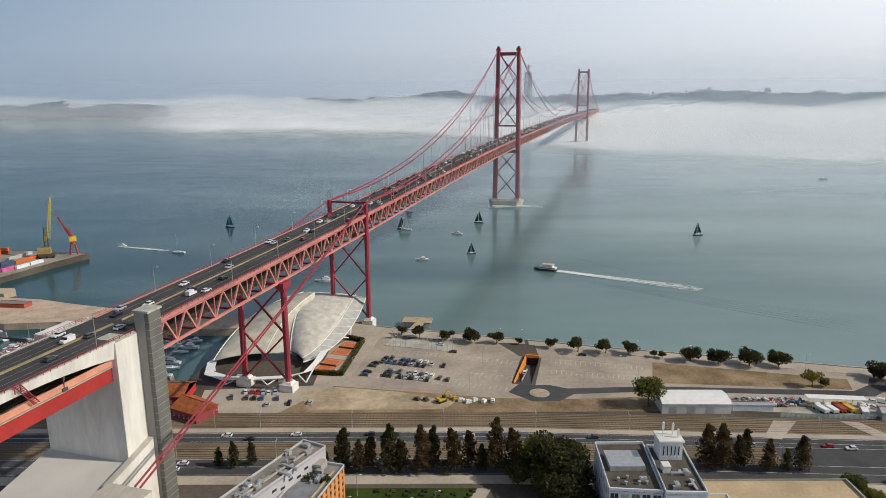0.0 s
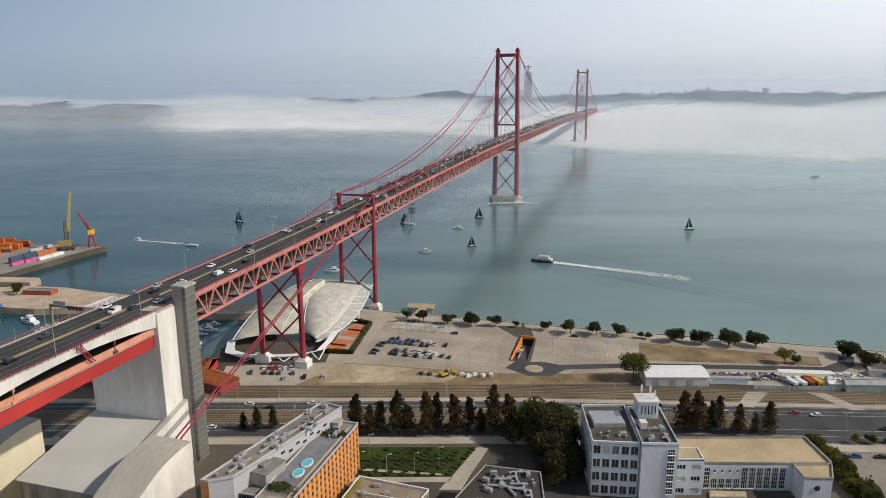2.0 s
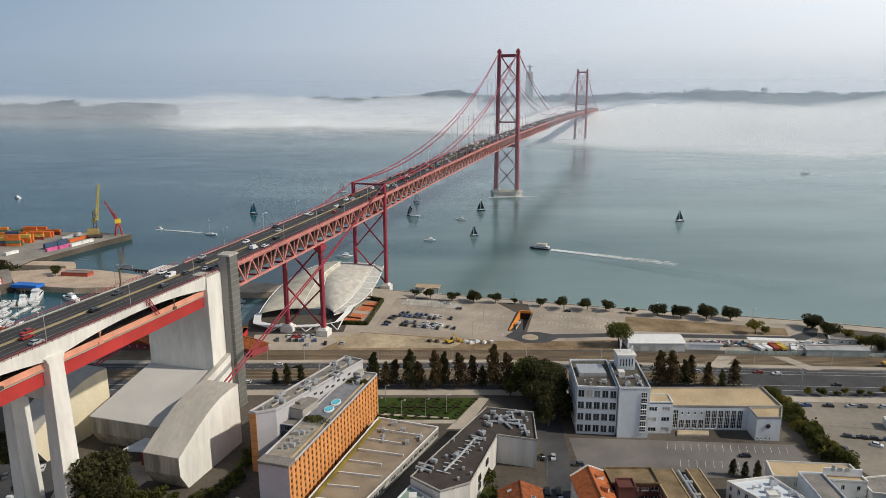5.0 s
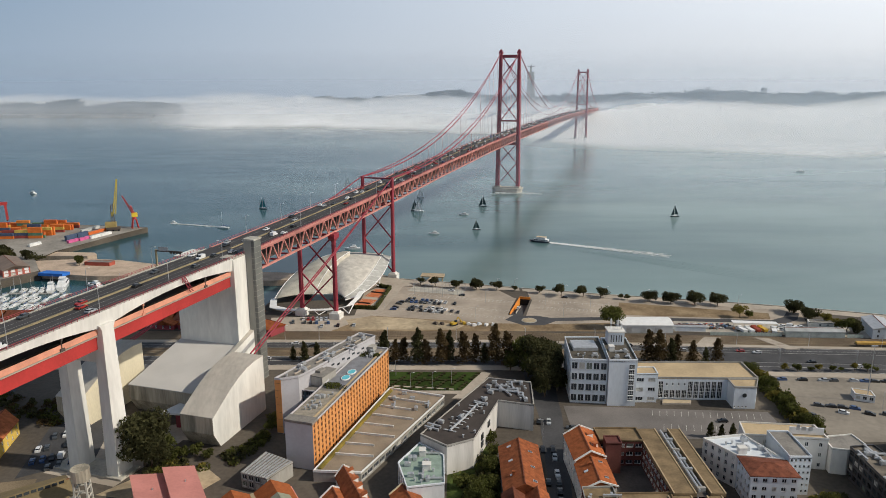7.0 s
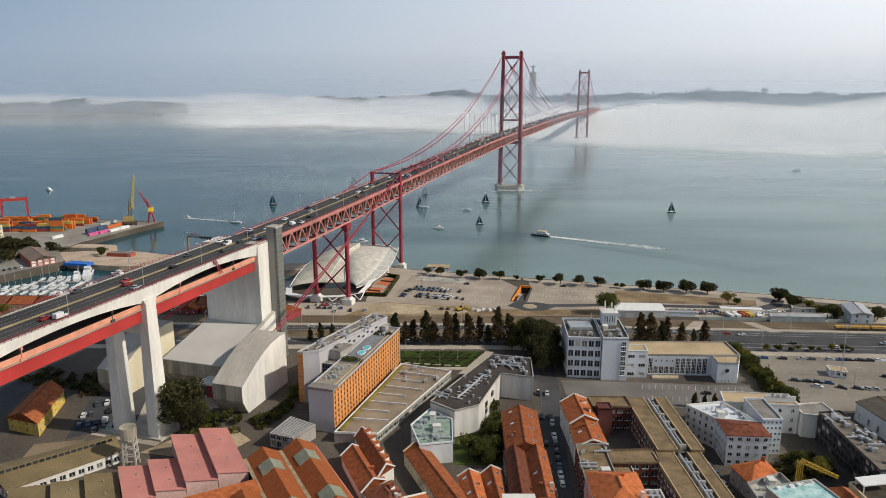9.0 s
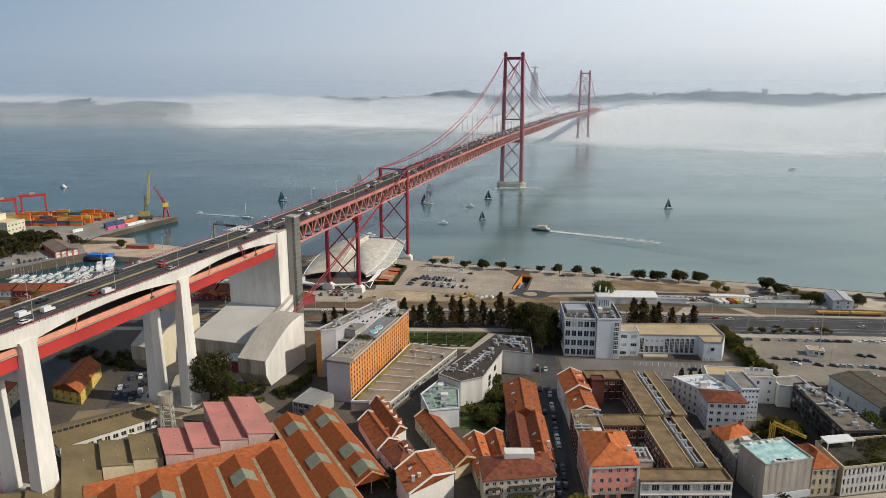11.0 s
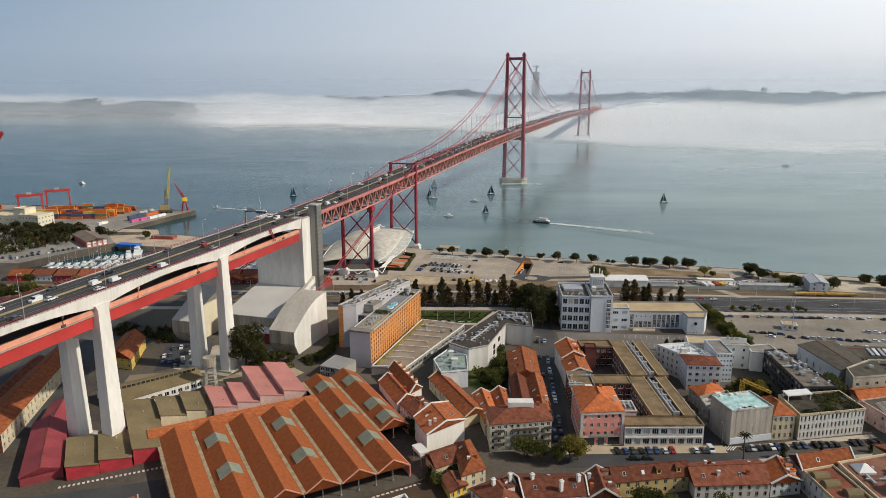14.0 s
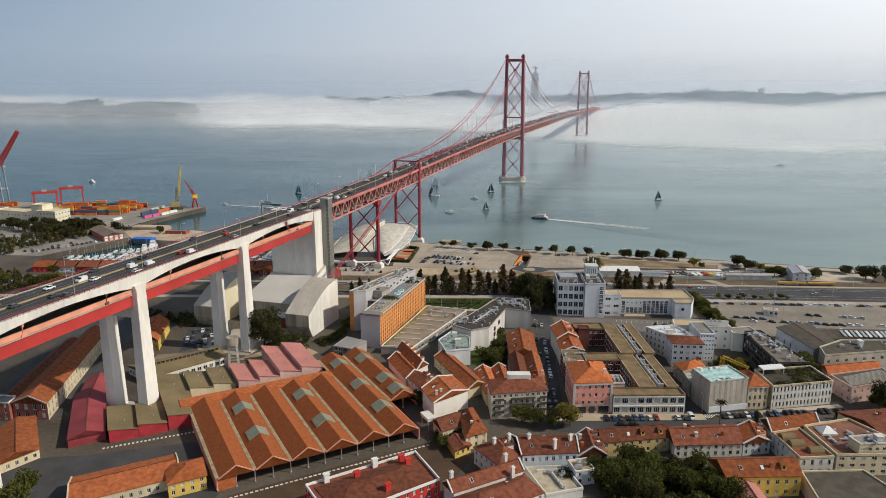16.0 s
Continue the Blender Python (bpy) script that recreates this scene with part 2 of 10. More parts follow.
M_GREYW = surface("grey_plaster", (0.34, 0.325, 0.295), rough=0.9, var=0.18, scale=0.12, fine=1.2, stretch=(1, 1, 0.3))
M_BRICK = surface("dark_red_brick_wall", (0.115, 0.037, 0.030), rough=0.9, var=0.25, scale=0.2, fine=2.5)
M_ORANGE = surface("orange_facade_panels", (0.66, 0.29, 0.095), rough=0.6, var=0.08, scale=0.15, fine=1)
M_LILAC = surface("pale_grey_facade_panels", (0.47, 0.46, 0.48), rough=0.7, var=0.08, scale=0.1, fine=1)
M_ROOFGREY = surface("grey_roof_felt", (0.22, 0.205, 0.185), rough=0.9, var=0.25, scale=0.15, fine=1.2)
M_ROOFDARK = surface("dark_roof_felt", (0.085, 0.074, 0.068), rough=0.9, var=0.25, scale=0.15, fine=1.2)
M_ROOFTAN = surface("tan_flat_roof", (0.47, 0.36, 0.22), rough=0.9, var=0.16, scale=0.09, fine=1)
M_ROOFOCHRE = surface("ochre_gravel_roof", (0.205, 0.145, 0.078), rough=0.9, var=0.3, scale=0.2, fine=1)
M_METAL = surface("galvanised_metal", (0.55, 0.56, 0.57), rough=0.45, var=0.12, scale=0.6, metal=0.6)
M_WHITE = surface("white_paint", (0.78, 0.78, 0.77), rough=0.5, var=0.06, scale=0.4)
# dark steel; on the railway decks the colour also holds the shade below the road
M_DARK = surface("dark_steel_with_painted_shade", (0.085, 0.066, 0.055), rough=0.7, var=0.2)
M_BLACK = surface("tyre_rubber_and_tunnel_shade", (0.018, 0.018, 0.018), rough=0.9, var=0.1)
M_TURQ = surface("turquoise_roof_sheet", (0.30, 0.62, 0.62), rough=0.5, var=0.25, scale=0.4, fine=2, tint=(0.62, 0.80, 0.78))
M_POOL = gloss("pool_water", (0.12, 0.52, 0.62), rough=0.06)
M_CLAY = surface("clay_court", (0.55, 0.17, 0.065), rough=0.95, var=0.1, scale=0.3)
M_NET = surface("grey_scaffold_netting", (0.45, 0.405, 0.345), rough=0.95, var=0.2, scale=0.25, fine=2.5, stretch=(1, 1, 0.2), bump=0.5)
M_SHELL = surface("weathered_shell_membrane", (0.55, 0.525, 0.475), rough=0.8, var=0.2, scale=0.25, fine=2.2, bump=0.15)
M_GLASS = gloss("dark_window_glass", (0.035, 0.042, 0.05), rough=0.08, rand=0.4)
M_GLASSB = gloss("bluish_curtain_glass", (0.10, 0.14, 0.17), rough=0.1, rand=0.2)
M_SKYLIGHT = surface("greenish_skylight_glass", (0.25, 0.265, 0.195), rough=0.35, var=0.15, scale=0.5)
M_TRUNK = surface("bark", (0.11, 0.08, 0.055), rough=0.95, var=0.25, fine=6)
M_LEAF = surface("green_leaves", (0.095, 0.102, 0.028), rough=0.8, var=0.45, scale=0.35, fine=2, rand=0.25)
M_LEAF_D = surface("dark_leaves", (0.064, 0.064, 0.028), rough=0.85, var=0.45, scale=0.35, fine=2, rand=0.25)
M_LEAF_R = surface("russet_leaves", (0.085, 0.060, 0.028), rough=0.85, var=0.45, scale=0.35, fine=2, rand=0.25)
M_LEAF_Y = surface("yellow_green_leaves", (0.20, 0.17, 0.04), rough=0.85, var=0.4, scale=0.35, fine=2, rand=0.2)


def leafy(m, share_through):
    """Leaves let part of the light through."""
    nt, ln = m.node_tree.nodes, m.node_tree.links
    b, out = nt["Principled BSDF"], nt["Material Output"]
    b.inputs["Specular IOR Level"].default_value = 0.12
    tl, mx = nt.new("ShaderNodeBsdfTranslucent"), nt.new("ShaderNodeMixShader")
    ln.new(b.inputs["Base Color"].links[0].from_socket, tl.inputs["Color"])
    mx.inputs["Fac"].default_value = share_through
    ln.new(b.outputs[0], mx.inputs[1])
    ln.new(tl.outputs[0], mx.inputs[2])
    ln.new(mx.outputs[0], out.inputs["Surface"])


for leaf_mat in (M_LEAF, M_LEAF_D, M_LEAF_R, M_LEAF_Y):
    leafy(leaf_mat, 0.4)
M_HULL = gloss("white_hull", (0.75, 0.76, 0.76), rough=0.25)
M_WATER = water_material()

# ---- mesh helpers ----


def part(name, bm, material, parent, label=""):
    """Links a bmesh as one mesh object under a thing or a part."""
    me = bpy.data.meshes.new(name)
    bmesh.ops.recalc_face_normals(bm, faces=bm.faces)
    bm.to_mesh(me)
    bm.free()
    for mt in (material if isinstance(material, (list, tuple)) else [material]):
        me.materials.append(mt)
    ob = new(name, me)
    ob.parent = parent
    if label:
        tagged(ob, label)
    return ob


def raw(name, verts, faces, material, parent=None, label="", mats=None):
    me = bpy.data.meshes.new(name)
    me.from_pydata(verts, [], faces)
    for mt in (material if isinstance(material, (list, tuple)) else [material]):
        me.materials.append(mt)
    if mats:
        me.polygons.foreach_set("material_index", mats)
    me.update()
    ob = new(name, me)
    ob.parent = parent
    if label:
        tagged(ob, label)
    return ob


def share(name, me, m, parent, label=""):
    """An object of its own on a mesh that alike pieces share."""
    ob = new(name, me)
    ob.parent = parent
    ob.matrix_basis = m
    if label:
        tagged(ob, label)
    return ob


def thing(name, label, category, at=(0, 0, 0), rz=0.0, group="", kind=""):
    ob = new(name)
    ob.matrix_world = pose(*at, 0, 0, rz)
    return tagged(ob, label, category, group, kind)


def box(bm, x0, x1, y0, y1, z0, z1, m=None, mi=0):
    vs = [bm.verts.new((x, y, z)) for z in (z0, z1) for x, y in ((x0, y0), (x1, y0), (x1, y1), (x0, y1))]
    if m is not None:
        for v in vs:
            v.co = m @ v.co
    for q in ((0, 3, 2, 1), (4, 5, 6, 7), (0, 1, 5, 4), (1, 2, 6, 5), (2, 3, 7, 6), (3, 0, 4, 7)):
        bm.faces.new([vs[i] for i in q]).material_index = mi
    return vs


def beam(bm, a, b, w, h=None, up=(0, 0, 1), mi=0):
    """A bar of rectangular section from a to b."""
    a, b = Vector(a), Vector(b)
    h = h or w
    d = (b - a).normalized()
    upv = Vector(up)
    if abs(d.dot(upv)) > 0.98:
        upv = Vector((0, 1, 0))
    sx = d.cross(upv).normalized()
    sz = sx.cross(d).normalized()
    vs = []
    for p in (a, b):
        for i, j in ((-1, -1), (1, -1), (1, 1), (-1, 1)):
            vs.append(bm.verts.new(p + sx * (i * w / 2) + sz * (j * h / 2)))
    for q in ((0, 3, 2, 1), (4, 5, 6, 7), (0, 1, 5, 4), (1, 2, 6, 5), (2, 3, 7, 6), (3, 0, 4, 7)):
        bm.faces.new([vs[i] for i in q]).material_index = mi


def tube(bm, pts, r, seg=8, r2=None, cap=True, mi=0):
    """A round bar along a line of points, tapering from r to r2."""
    pts = [Vector(p) for p in pts]
    rings = []
    for i, p in enumerate(pts):
        d = (pts[min(i + 1, len(pts) - 1)] - pts[max(i - 1, 0)]).normalized()
        up = Vector((0, 0, 1)) if abs(d.z) < 0.9 else Vector((0, 1, 0))
        sx = d.cross(up).normalized()
        sz = sx.cross(d)
        rr = r if r2 is None else r + (r2 - r) * i / max(1, len(pts) - 1)
        rings.append([bm.verts.new(p + (sx * math.cos(2 * math.pi * k / seg) + sz * math.sin(2 * math.pi * k / seg)) * rr) for k in range(seg)])
    for a, b in zip(rings, rings[1:]):
        for k in range(seg):
            bm.faces.new((a[k], a[(k + 1) % seg], b[(k + 1) % seg], b[k])).material_index = mi
    if cap:
        bm.faces.new(rings[0]).material_index = mi
        bm.faces.new(rings[-1]).material_index = mi


def prism(bm, poly, z0, z1, mi=0, cap_mi=None):
    """A straight-sided block on a plan outline."""
    lo = [bm.verts.new((x, y, z0)) for x, y in poly]
    hi = [bm.verts.new((x, y, z1)) for x, y in poly]
    bm.faces.new(lo[::-1]).material_index = mi
    bm.faces.new(hi).material_index = mi if cap_mi is None else cap_mi
    for i in range(len(poly)):
        j = (i + 1) % len(poly)
        bm.faces.new((lo[i], lo[j], hi[j], hi[i])).material_index = mi


def loft(bm, sections, mi=0, close=True, caps=True):
    """Skin through outlines with equal numbers of points."""
    rows = [[bm.verts.new(p) for p in s] for s in sections]
    n = len(rows[0])
    for a, b in zip(rows, rows[1:]):
        for k in range(n if close else n - 1):
            bm.faces.new((a[k], a[(k + 1) % n], b[(k + 1) % n], b[k])).material_index = mi
    if caps and close:
        bm.faces.new(rows[0][::-1]).material_index = mi
        bm.faces.new(rows[-1]).material_index = mi


GROUND = 5.0

# ---- land, water, distance ----
bm = bmesh.new()
LAND = [(-4000, 650), (-760, 650), (-600, 628), (-357, 590), (-306, 580), (-319, 547), (-331, 513), (-343, 478), (-343, 446), (-316, 408),
        (-313, 404), (-358, 334), (-340, 304), (-124, 303), (-120, 345), (-112, 392), (-98, 404), (-60, 405), (-39, 388), (11, 374), (46.0, 364.1), (46.0, 339.0), (43, 339.5), (33.5, 306.5), (41.5, 304.5), (50, 337.8), (46.02, 338.8), (46.02, 364.05), (96, 350),
        (178, 331), (220, 320), (314, 289), (500, 232), (1200, 60), (4000, -400), (4000, -2500), (-4000, -2500)]
prism(bm, LAND[::-1], -3, GROUND)
land = part("ground", bm, surface("town_ground", (0.095, 0.08, 0.064), rough=0.95, var=0.35, scale=0.03, fine=0.6), None)
tagged(land, "grey-brown paved riverside ground with a stone quay edge", "ground", kind="structure")
bm = bmesh.new()
prism(bm, [(-112, 391), (-134, 386), (-215, 394), (-236, 401), (-267, 398), (-314, 407), (-342, 445), (-303, 453), (-273, 448), (-244, 437), (-213, 427), (-171, 413), (-112, 407)], -3, 4.2)
prism(bm, [(-344, 466), (-308, 464), (-303, 470), (-308, 477), (-344, 480)], -3, 3.6)
tagged(part("breakwater", bm, surface("pinkish_stone_paving", (0.47, 0.365, 0.275), rough=0.9, var=0.2, scale=0.1, fine=0.8), None), "pale stone-paved breakwater round the marina", "breakwater", kind="structure")
bm = bmesh.new()
prism(bm, [(-25, 399), (-7.5, 396), (-6.5, 406), (-24, 409)], 3.3, 4.1)
prism(bm, [(-22, 380), (-16.5, 378.5), (-11.5, 398), (-16.5, 399)], 3.4, 4.2)
for x in (-23.5, -16, -8.5):
    for y in (400.5, 405.5):
        tube(bm, [(x, y - 0.17 * (x + 16), -3), (x, y - 0.17 * (x + 16), 3.4)], 0.45, 8)
tagged(part("jetty", bm, surface("tan_jetty_deck", (0.42, 0.33, 0.22), rough=0.9, var=0.25, scale=0.3), None), "small T-shaped tan jetty on piles in the river", "jetty", kind="structure")
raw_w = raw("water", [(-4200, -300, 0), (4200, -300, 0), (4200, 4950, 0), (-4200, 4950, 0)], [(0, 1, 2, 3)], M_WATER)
tagged(raw_w, "calm grey-green river water with faint ripples", "water", kind="structure")


def ease(f):
    f = max(0.0, min(1.0, f))
    return f * f * (3 - 2 * f)


def far_hills():
    """The far bank: wooded bluffs and low hills that run along the river's other side."""
    g = bmesh.new()
    nx, ny = 190, 34
    rows = []
    for j in range(ny + 1):
        row = []
        for i in range(nx + 1):
            x = -3900 + 7800 * i / nx
            w = j / ny
            y = 2330 + 0.10 * abs(x) + 1900 * w + 1000 * max(0, min(1, (-x + 100) / 800))
            y = min(y + 420 * ease((240 - x) / 200) - 620 * ease((-x - 850) / 900), 4880)
            big = noise.noise(Vector((x * 0.0011, y * 0.0009, 3.1)))
            mid = noise.noise(Vector((x * 0.006, y * 0.005, 7.7)))
            fin = noise.noise(Vector((x * 0.03, y * 0.03, 1.7)))
            west = max(0, min(1, (x + 900) / 1300))
            rise = min(1, w * 5.0)
            h = rise * (2 * ease((x - 300) / 300) + 56 + 44 * west + 34 * big + 30 * mid + 14 * fin - 8 - 8 * ease((x - 250) / 300) + 16 * ease((x + 1300) / 400) * ease((260 - x) / 200))
            h += 16 * west * min(1, w * 1.2) - 10 * (1 - west) * ease((w - 0.4) / 0.3)
            h += 10 * ease((w - 0.45) / 0.5) * ease((x + 1750) / 500) * ease((500 - x) / 400)
            row.append(g.verts.new((x, y, max(-2, h - 3))))
        rows.append(row)
    for a, b in zip(rows, rows[1:]):
        for i in range(nx):
            g.faces.new((a[i], a[i + 1], b[i + 1], b[i]))
    return g


hills = part("far_bank", far_hills(), surface("far_wooded_slopes", (0.042, 0.055, 0.05), rough=0.95, var=0.5, scale=0.012, fine=0.06, tint=(0.19, 0.20, 0.20)), None)
tagged(hills, "hazy wooded hills on the far river bank", "hills", kind="structure")

# the mist that lies on the water: blankets that rise from the front of the bank and thicken behind it
FOG = [(-4100, 2650), (-1900, 2440), (-1130, 2350), (-500, 2220), (-150, 2110), (120, 1990), (240, 1780), (320, 1610), (410, 1490), (490, 1400), (660, 1330), (842, 1280), (1400, 1220), (2600, 1130), (4100, 1080)]


def fog_sheet(crest_z, run, dens, lead, seed, scale, soft, left_share, x_end=4100.0):
    """A long slope of mist from the water up to a billowing crest: it thins out towards the water, towards the crest and over the eastern bank."""
    cols = []
    for (xa, ya), (xb, yb) in zip(FOG, FOG[1:]):
        n = max(2, int(math.hypot(xb - xa, yb - ya) / 30))
        for q in range(n):
            cols.append((xa + (xb - xa) * q / n, ya + (yb - ya) * q / n + lead))
    levels = (0.0, 0.04, 0.09, 0.15, 0.22, 0.3, 0.4, 0.5, 0.6, 0.68, 0.75, 0.81, 0.86, 0.9, 0.94, 0.97, 1.0)
    vs, fs, th = [], [], []
    for x, y in cols:
        west = ease((x + 1330) / 600)
        for f in levels:
            yy = y + run * (0.15 * f + 0.85 * f ** 0.8)
            roll = noise.fractal(Vector((x * 0.0030, yy * 0.0012, seed * 5.1)), 1.0, 2.0, 4)
            puff = noise.fractal(Vector((x * 0.011, yy * 0.003, seed * 2.3)), 1.0, 2.0, 4)
            z = crest_z * ease(f * 0.5 + 0.5 * f * f) * (0.90 + 0.20 * roll + 0.15 * puff) + 22 * f * math.exp(-((x + 1150) / 150) ** 2)
            low = ease((f + 0.06 * roll + 0.04 * puff) / (0.17 + 0.15 * ease((300 - x) / 500)))
            high = ease((1.0 - f) / 0.30 - 0.35 * puff)
            vs.append((x, min(yy, 4900), max(0.3, z)))
            th.append(dens * low * (high if f > 0.6 else 1.0) * (f < 1.0) * (f > 0.0) * (west + (1 - west) * left_share) * ease((x_end - x) / 500))
    m = len(levels)
    for i in range(len(cols) - 1):
        for j in range(m - 1):
            if max(th[i * m + j], th[(i + 1) * m + j], th[i * m + j + 1], th[(i + 1) * m + j + 1]) > 0.002:
                fs.append((i * m + j, (i + 1) * m + j, (i + 1) * m + j + 1, i * m + j + 1))
    ob = raw("fog_bank", vs, fs, fog_material("river_mist", seed, scale, soft))
    ob.data.attributes.new("thick", "FLOAT", "POINT").data.foreach_set("value", th)
    for po in ob.data.polygons:
        po.use_smooth = True
    tagged(ob, "low white fog bank lying on the river", "fog", group="fog bank layers", kind="stuff")


fog_sheet(100, 860, 0.8, 0, 1, 0.004, 0.6, 0.20)
fog_sheet(115, 900, 1.0, 190, 2, 0.003, 0.35, 0.16)
fog_sheet(116, 420, 0.75, 1080, 3, 0.003, 0.6, 0.95, -450.0)


def haze_veil(x0, x1, y, h0, h1, dens, seed, east=1.0, colour=(0.85, 0.925, 1.0)):
    """Thin haze in the air over the river, fading out upwards; east: its share over the eastern reach."""
    vs, fs, th = [], [], []
    n = 24
    for i in range(n + 1):
        x = x0 + (x1 - x0) * i / n
        for z, a in ((0.2, 0), (h0 * 0.75, dens), ((h0 + h1) / 2, dens * 0.5), (h1, 0)):
            vs.append((x, y + 40 * noise.noise(Vector((x * 0.001, seed, 0))), z))
            th.append(a * (east + (1 - east) * ease((x + 0.45 * y) / (0.95 * y))))
    for i in range(n):
        for j in range(3):
            fs.append((i * 4 + j, (i + 1) * 4 + j, (i + 1) * 4 + j + 1, i * 4 + j + 1))
    ob = raw("haze_veil", vs, fs, fog_material("thin_haze", seed, 0.001, 0.05, colour, False))
    ob.data.attributes.new("thick", "FLOAT", "POINT").data.foreach_set("value", th)
    tagged(ob, "thin grey-blue haze over the far water", "haze", group="haze layers", kind="stuff")


haze_veil(-4100, 4100, 2260, 120, 270, 0.44, 5, 1.0, (0.74, 0.86, 1.0))
haze_veil(-3000, 3000, 1150, 60, 300, 0.40, 6, 0.22)
haze_veil(-3000, 3000, 760, 40, 200, 0.28, 8, 0.0)

# ---- the suspension bridge: local x across (west), y along (south), z up ----
BR = (-56.0, 396.0, 0.0)
BRZ = -16.31
T1, T2 = 483.0, 1500.0


def deck_z(s):
    k = [(-700, 67.0), (-300, 66.6), (-190, 66.8), (-100, 68.6), (0, 71.2), (110, 74.6), (314, 79.6), (T1, 81.8), (990, 85.0), (T2, 81.8), (2500, 70)]
    for (a, za), (b, zb) in zip(k, k[1:]):
        if s <= b:
            f = max(0, (s - a) / (b - a))
            return za + (zb - za) * f
    return k[-1][1]


bridge = thing("suspension_bridge", "long red-painted steel suspension bridge over the river", "bridge", BR, BRZ)


def ribbon(s0, s1, step, o0, o1, zt, zb):
    """A strip that follows the deck between two offsets."""
    g = bmesh.new()
    secs = []
    n = max(1, round((s1 - s0) / step))
    for i in range(n + 1):
        s = s0 + (s1 - s0) * i / n
        z = deck_z(s)
        secs.append([(o0, s, z + zt), (o1, s, z + zt), (o1, s, z + zb), (o0, s, z + zb)])
    loft(g, secs)
    return g


S0, S1 = -184.0, 2350.0
part("deck_slab", ribbon(S0, S1, 25, -11.9, 11.9, -0.05, -0.9), M_ROSE, bridge)
part("carriageway", ribbon(S0, S1, 25, -10.4, 10.4, 0.0, -0.04), M_DECKROAD, bridge, "dark grey asphalt carriageway")
part("median", ribbon(S0, S1, 25, -0.25, 0.25, 0.5, 0.005), M_YSTRIPE, bridge, "ochre concrete median barrier")
for o in (-5.1, -1.7, 1.7, 5.1):
    part("lane_line", ribbon(S0, 700, 25, o * 1.35 - 0.08, o * 1.35 + 0.08, 0.012, 0.004), M_LANE, bridge)
for o in (-10.9, 10.9):
    part("kerb", ribbon(S0, S1, 25, o - 0.4, o + 0.4, 0.25, -0.04), M_ROSE, bridge)
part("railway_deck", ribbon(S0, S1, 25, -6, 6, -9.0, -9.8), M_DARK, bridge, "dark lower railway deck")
for side in (-1, 1):
    part("top_chord", ribbon(S0, S1, 25, side * 10.6 - 0.4, side * 10.6 + 0.4, -0.95, -2.0), M_ROSE, bridge)
    part("bottom_chord", ribbon(S0, S1, 25, side * 10.6 - 0.45, side * 10.6 + 0.45, -10.4, -11.4), M_ROSE, bridge)
    part("handrail", ribbon(S0, S1, 25, side * 11.8 - 0.06, side * 11.8 + 0.06, 1.2, 1.08), M_RED, bridge)
    part("lower_handrail", ribbon(S0, S1, 25, side * 11.8 - 0.04, side * 11.8 + 0.04, 0.7, 0.62), M_RED, bridge)

PANEL = 11.5
NEAR_END = T1 + 4
unit_bar = bpy.data.meshes.new("truss_bar")
gb = bmesh.new()
box(gb, -0.32, 0.32, -0.30, 0.30, 0, 1)
gb.to_mesh(unit_bar)
gb.free()
unit_bar.materials.append(M_ROSE)
unit_thin = unit_bar.copy()
unit_thin.materials.clear()
unit_thin.materials.append(M_RED)


def bar_pose(a, b, thick=1.0):
    a, b = Vector(a), Vector(b)
    d = b - a
    q = d.to_track_quat("Z", "X")
    return Matrix.LocRotScale(a, q, (thick, thick, d.length))


far_bars = bmesh.new()
i, s = 0, S0 + 2
while s < S1 - PANEL:
    za, zb = deck_z(s), deck_z(s + PANEL)
    for side in (-1, 1):
        o = side * 10.6
        lo_a, hi_a, lo_b, hi_b = (o, s, za - 10.9), (o, s, za - 1.5), (o, s + PANEL, zb - 10.9), (o, s + PANEL, zb - 1.5)
        mid = (o, s + PANEL / 2, (za + zb) / 2 - 1.5)
        bars = [(lo_a, mid, 1.0), (mid, lo_b, 1.0), (hi_a, lo_a, 0.55)]
        for n, (p, q, w) in enumerate(bars):
            if s < NEAR_END and not (n == 2 and side < 0):
                share("truss_post" if n == 2 else "truss_diagonal", unit_bar, bar_pose(p, q, w), bridge)
            else:
                beam(far_bars, p, q, 0.6 * w)
    zc = za - 10.9
    if s < NEAR_END:
        share("floor_beam", unit_thin, bar_pose((-10.6, s, zc), (10.6, s, zc), 1.3), bridge)
        share("deck_beam", unit_thin, bar_pose((-10.6, s, za - 1.6), (10.6, s, za - 1.6), 1.5), bridge)
    else:
        beam(far_bars, (-10.6, s, zc), (10.6, s, zc), 0.8)
    i += 1
    s += PANEL
tagged(part("far_truss_bars", far_bars, M_ROSE, bridge), kind="stuff")

# stiffening posts of the railing
g = bmesh.new()
s = S0
while s < 420:
    for side in (-1, 1):
        beam(g, (side * 11.8, s, deck_z(s) - 0.1), (side * 11.8, s, deck_z(s) + 1.15), 0.1)
    s += 3.2
tagged(part("railing", g, M_RED, bridge), kind="stuff")


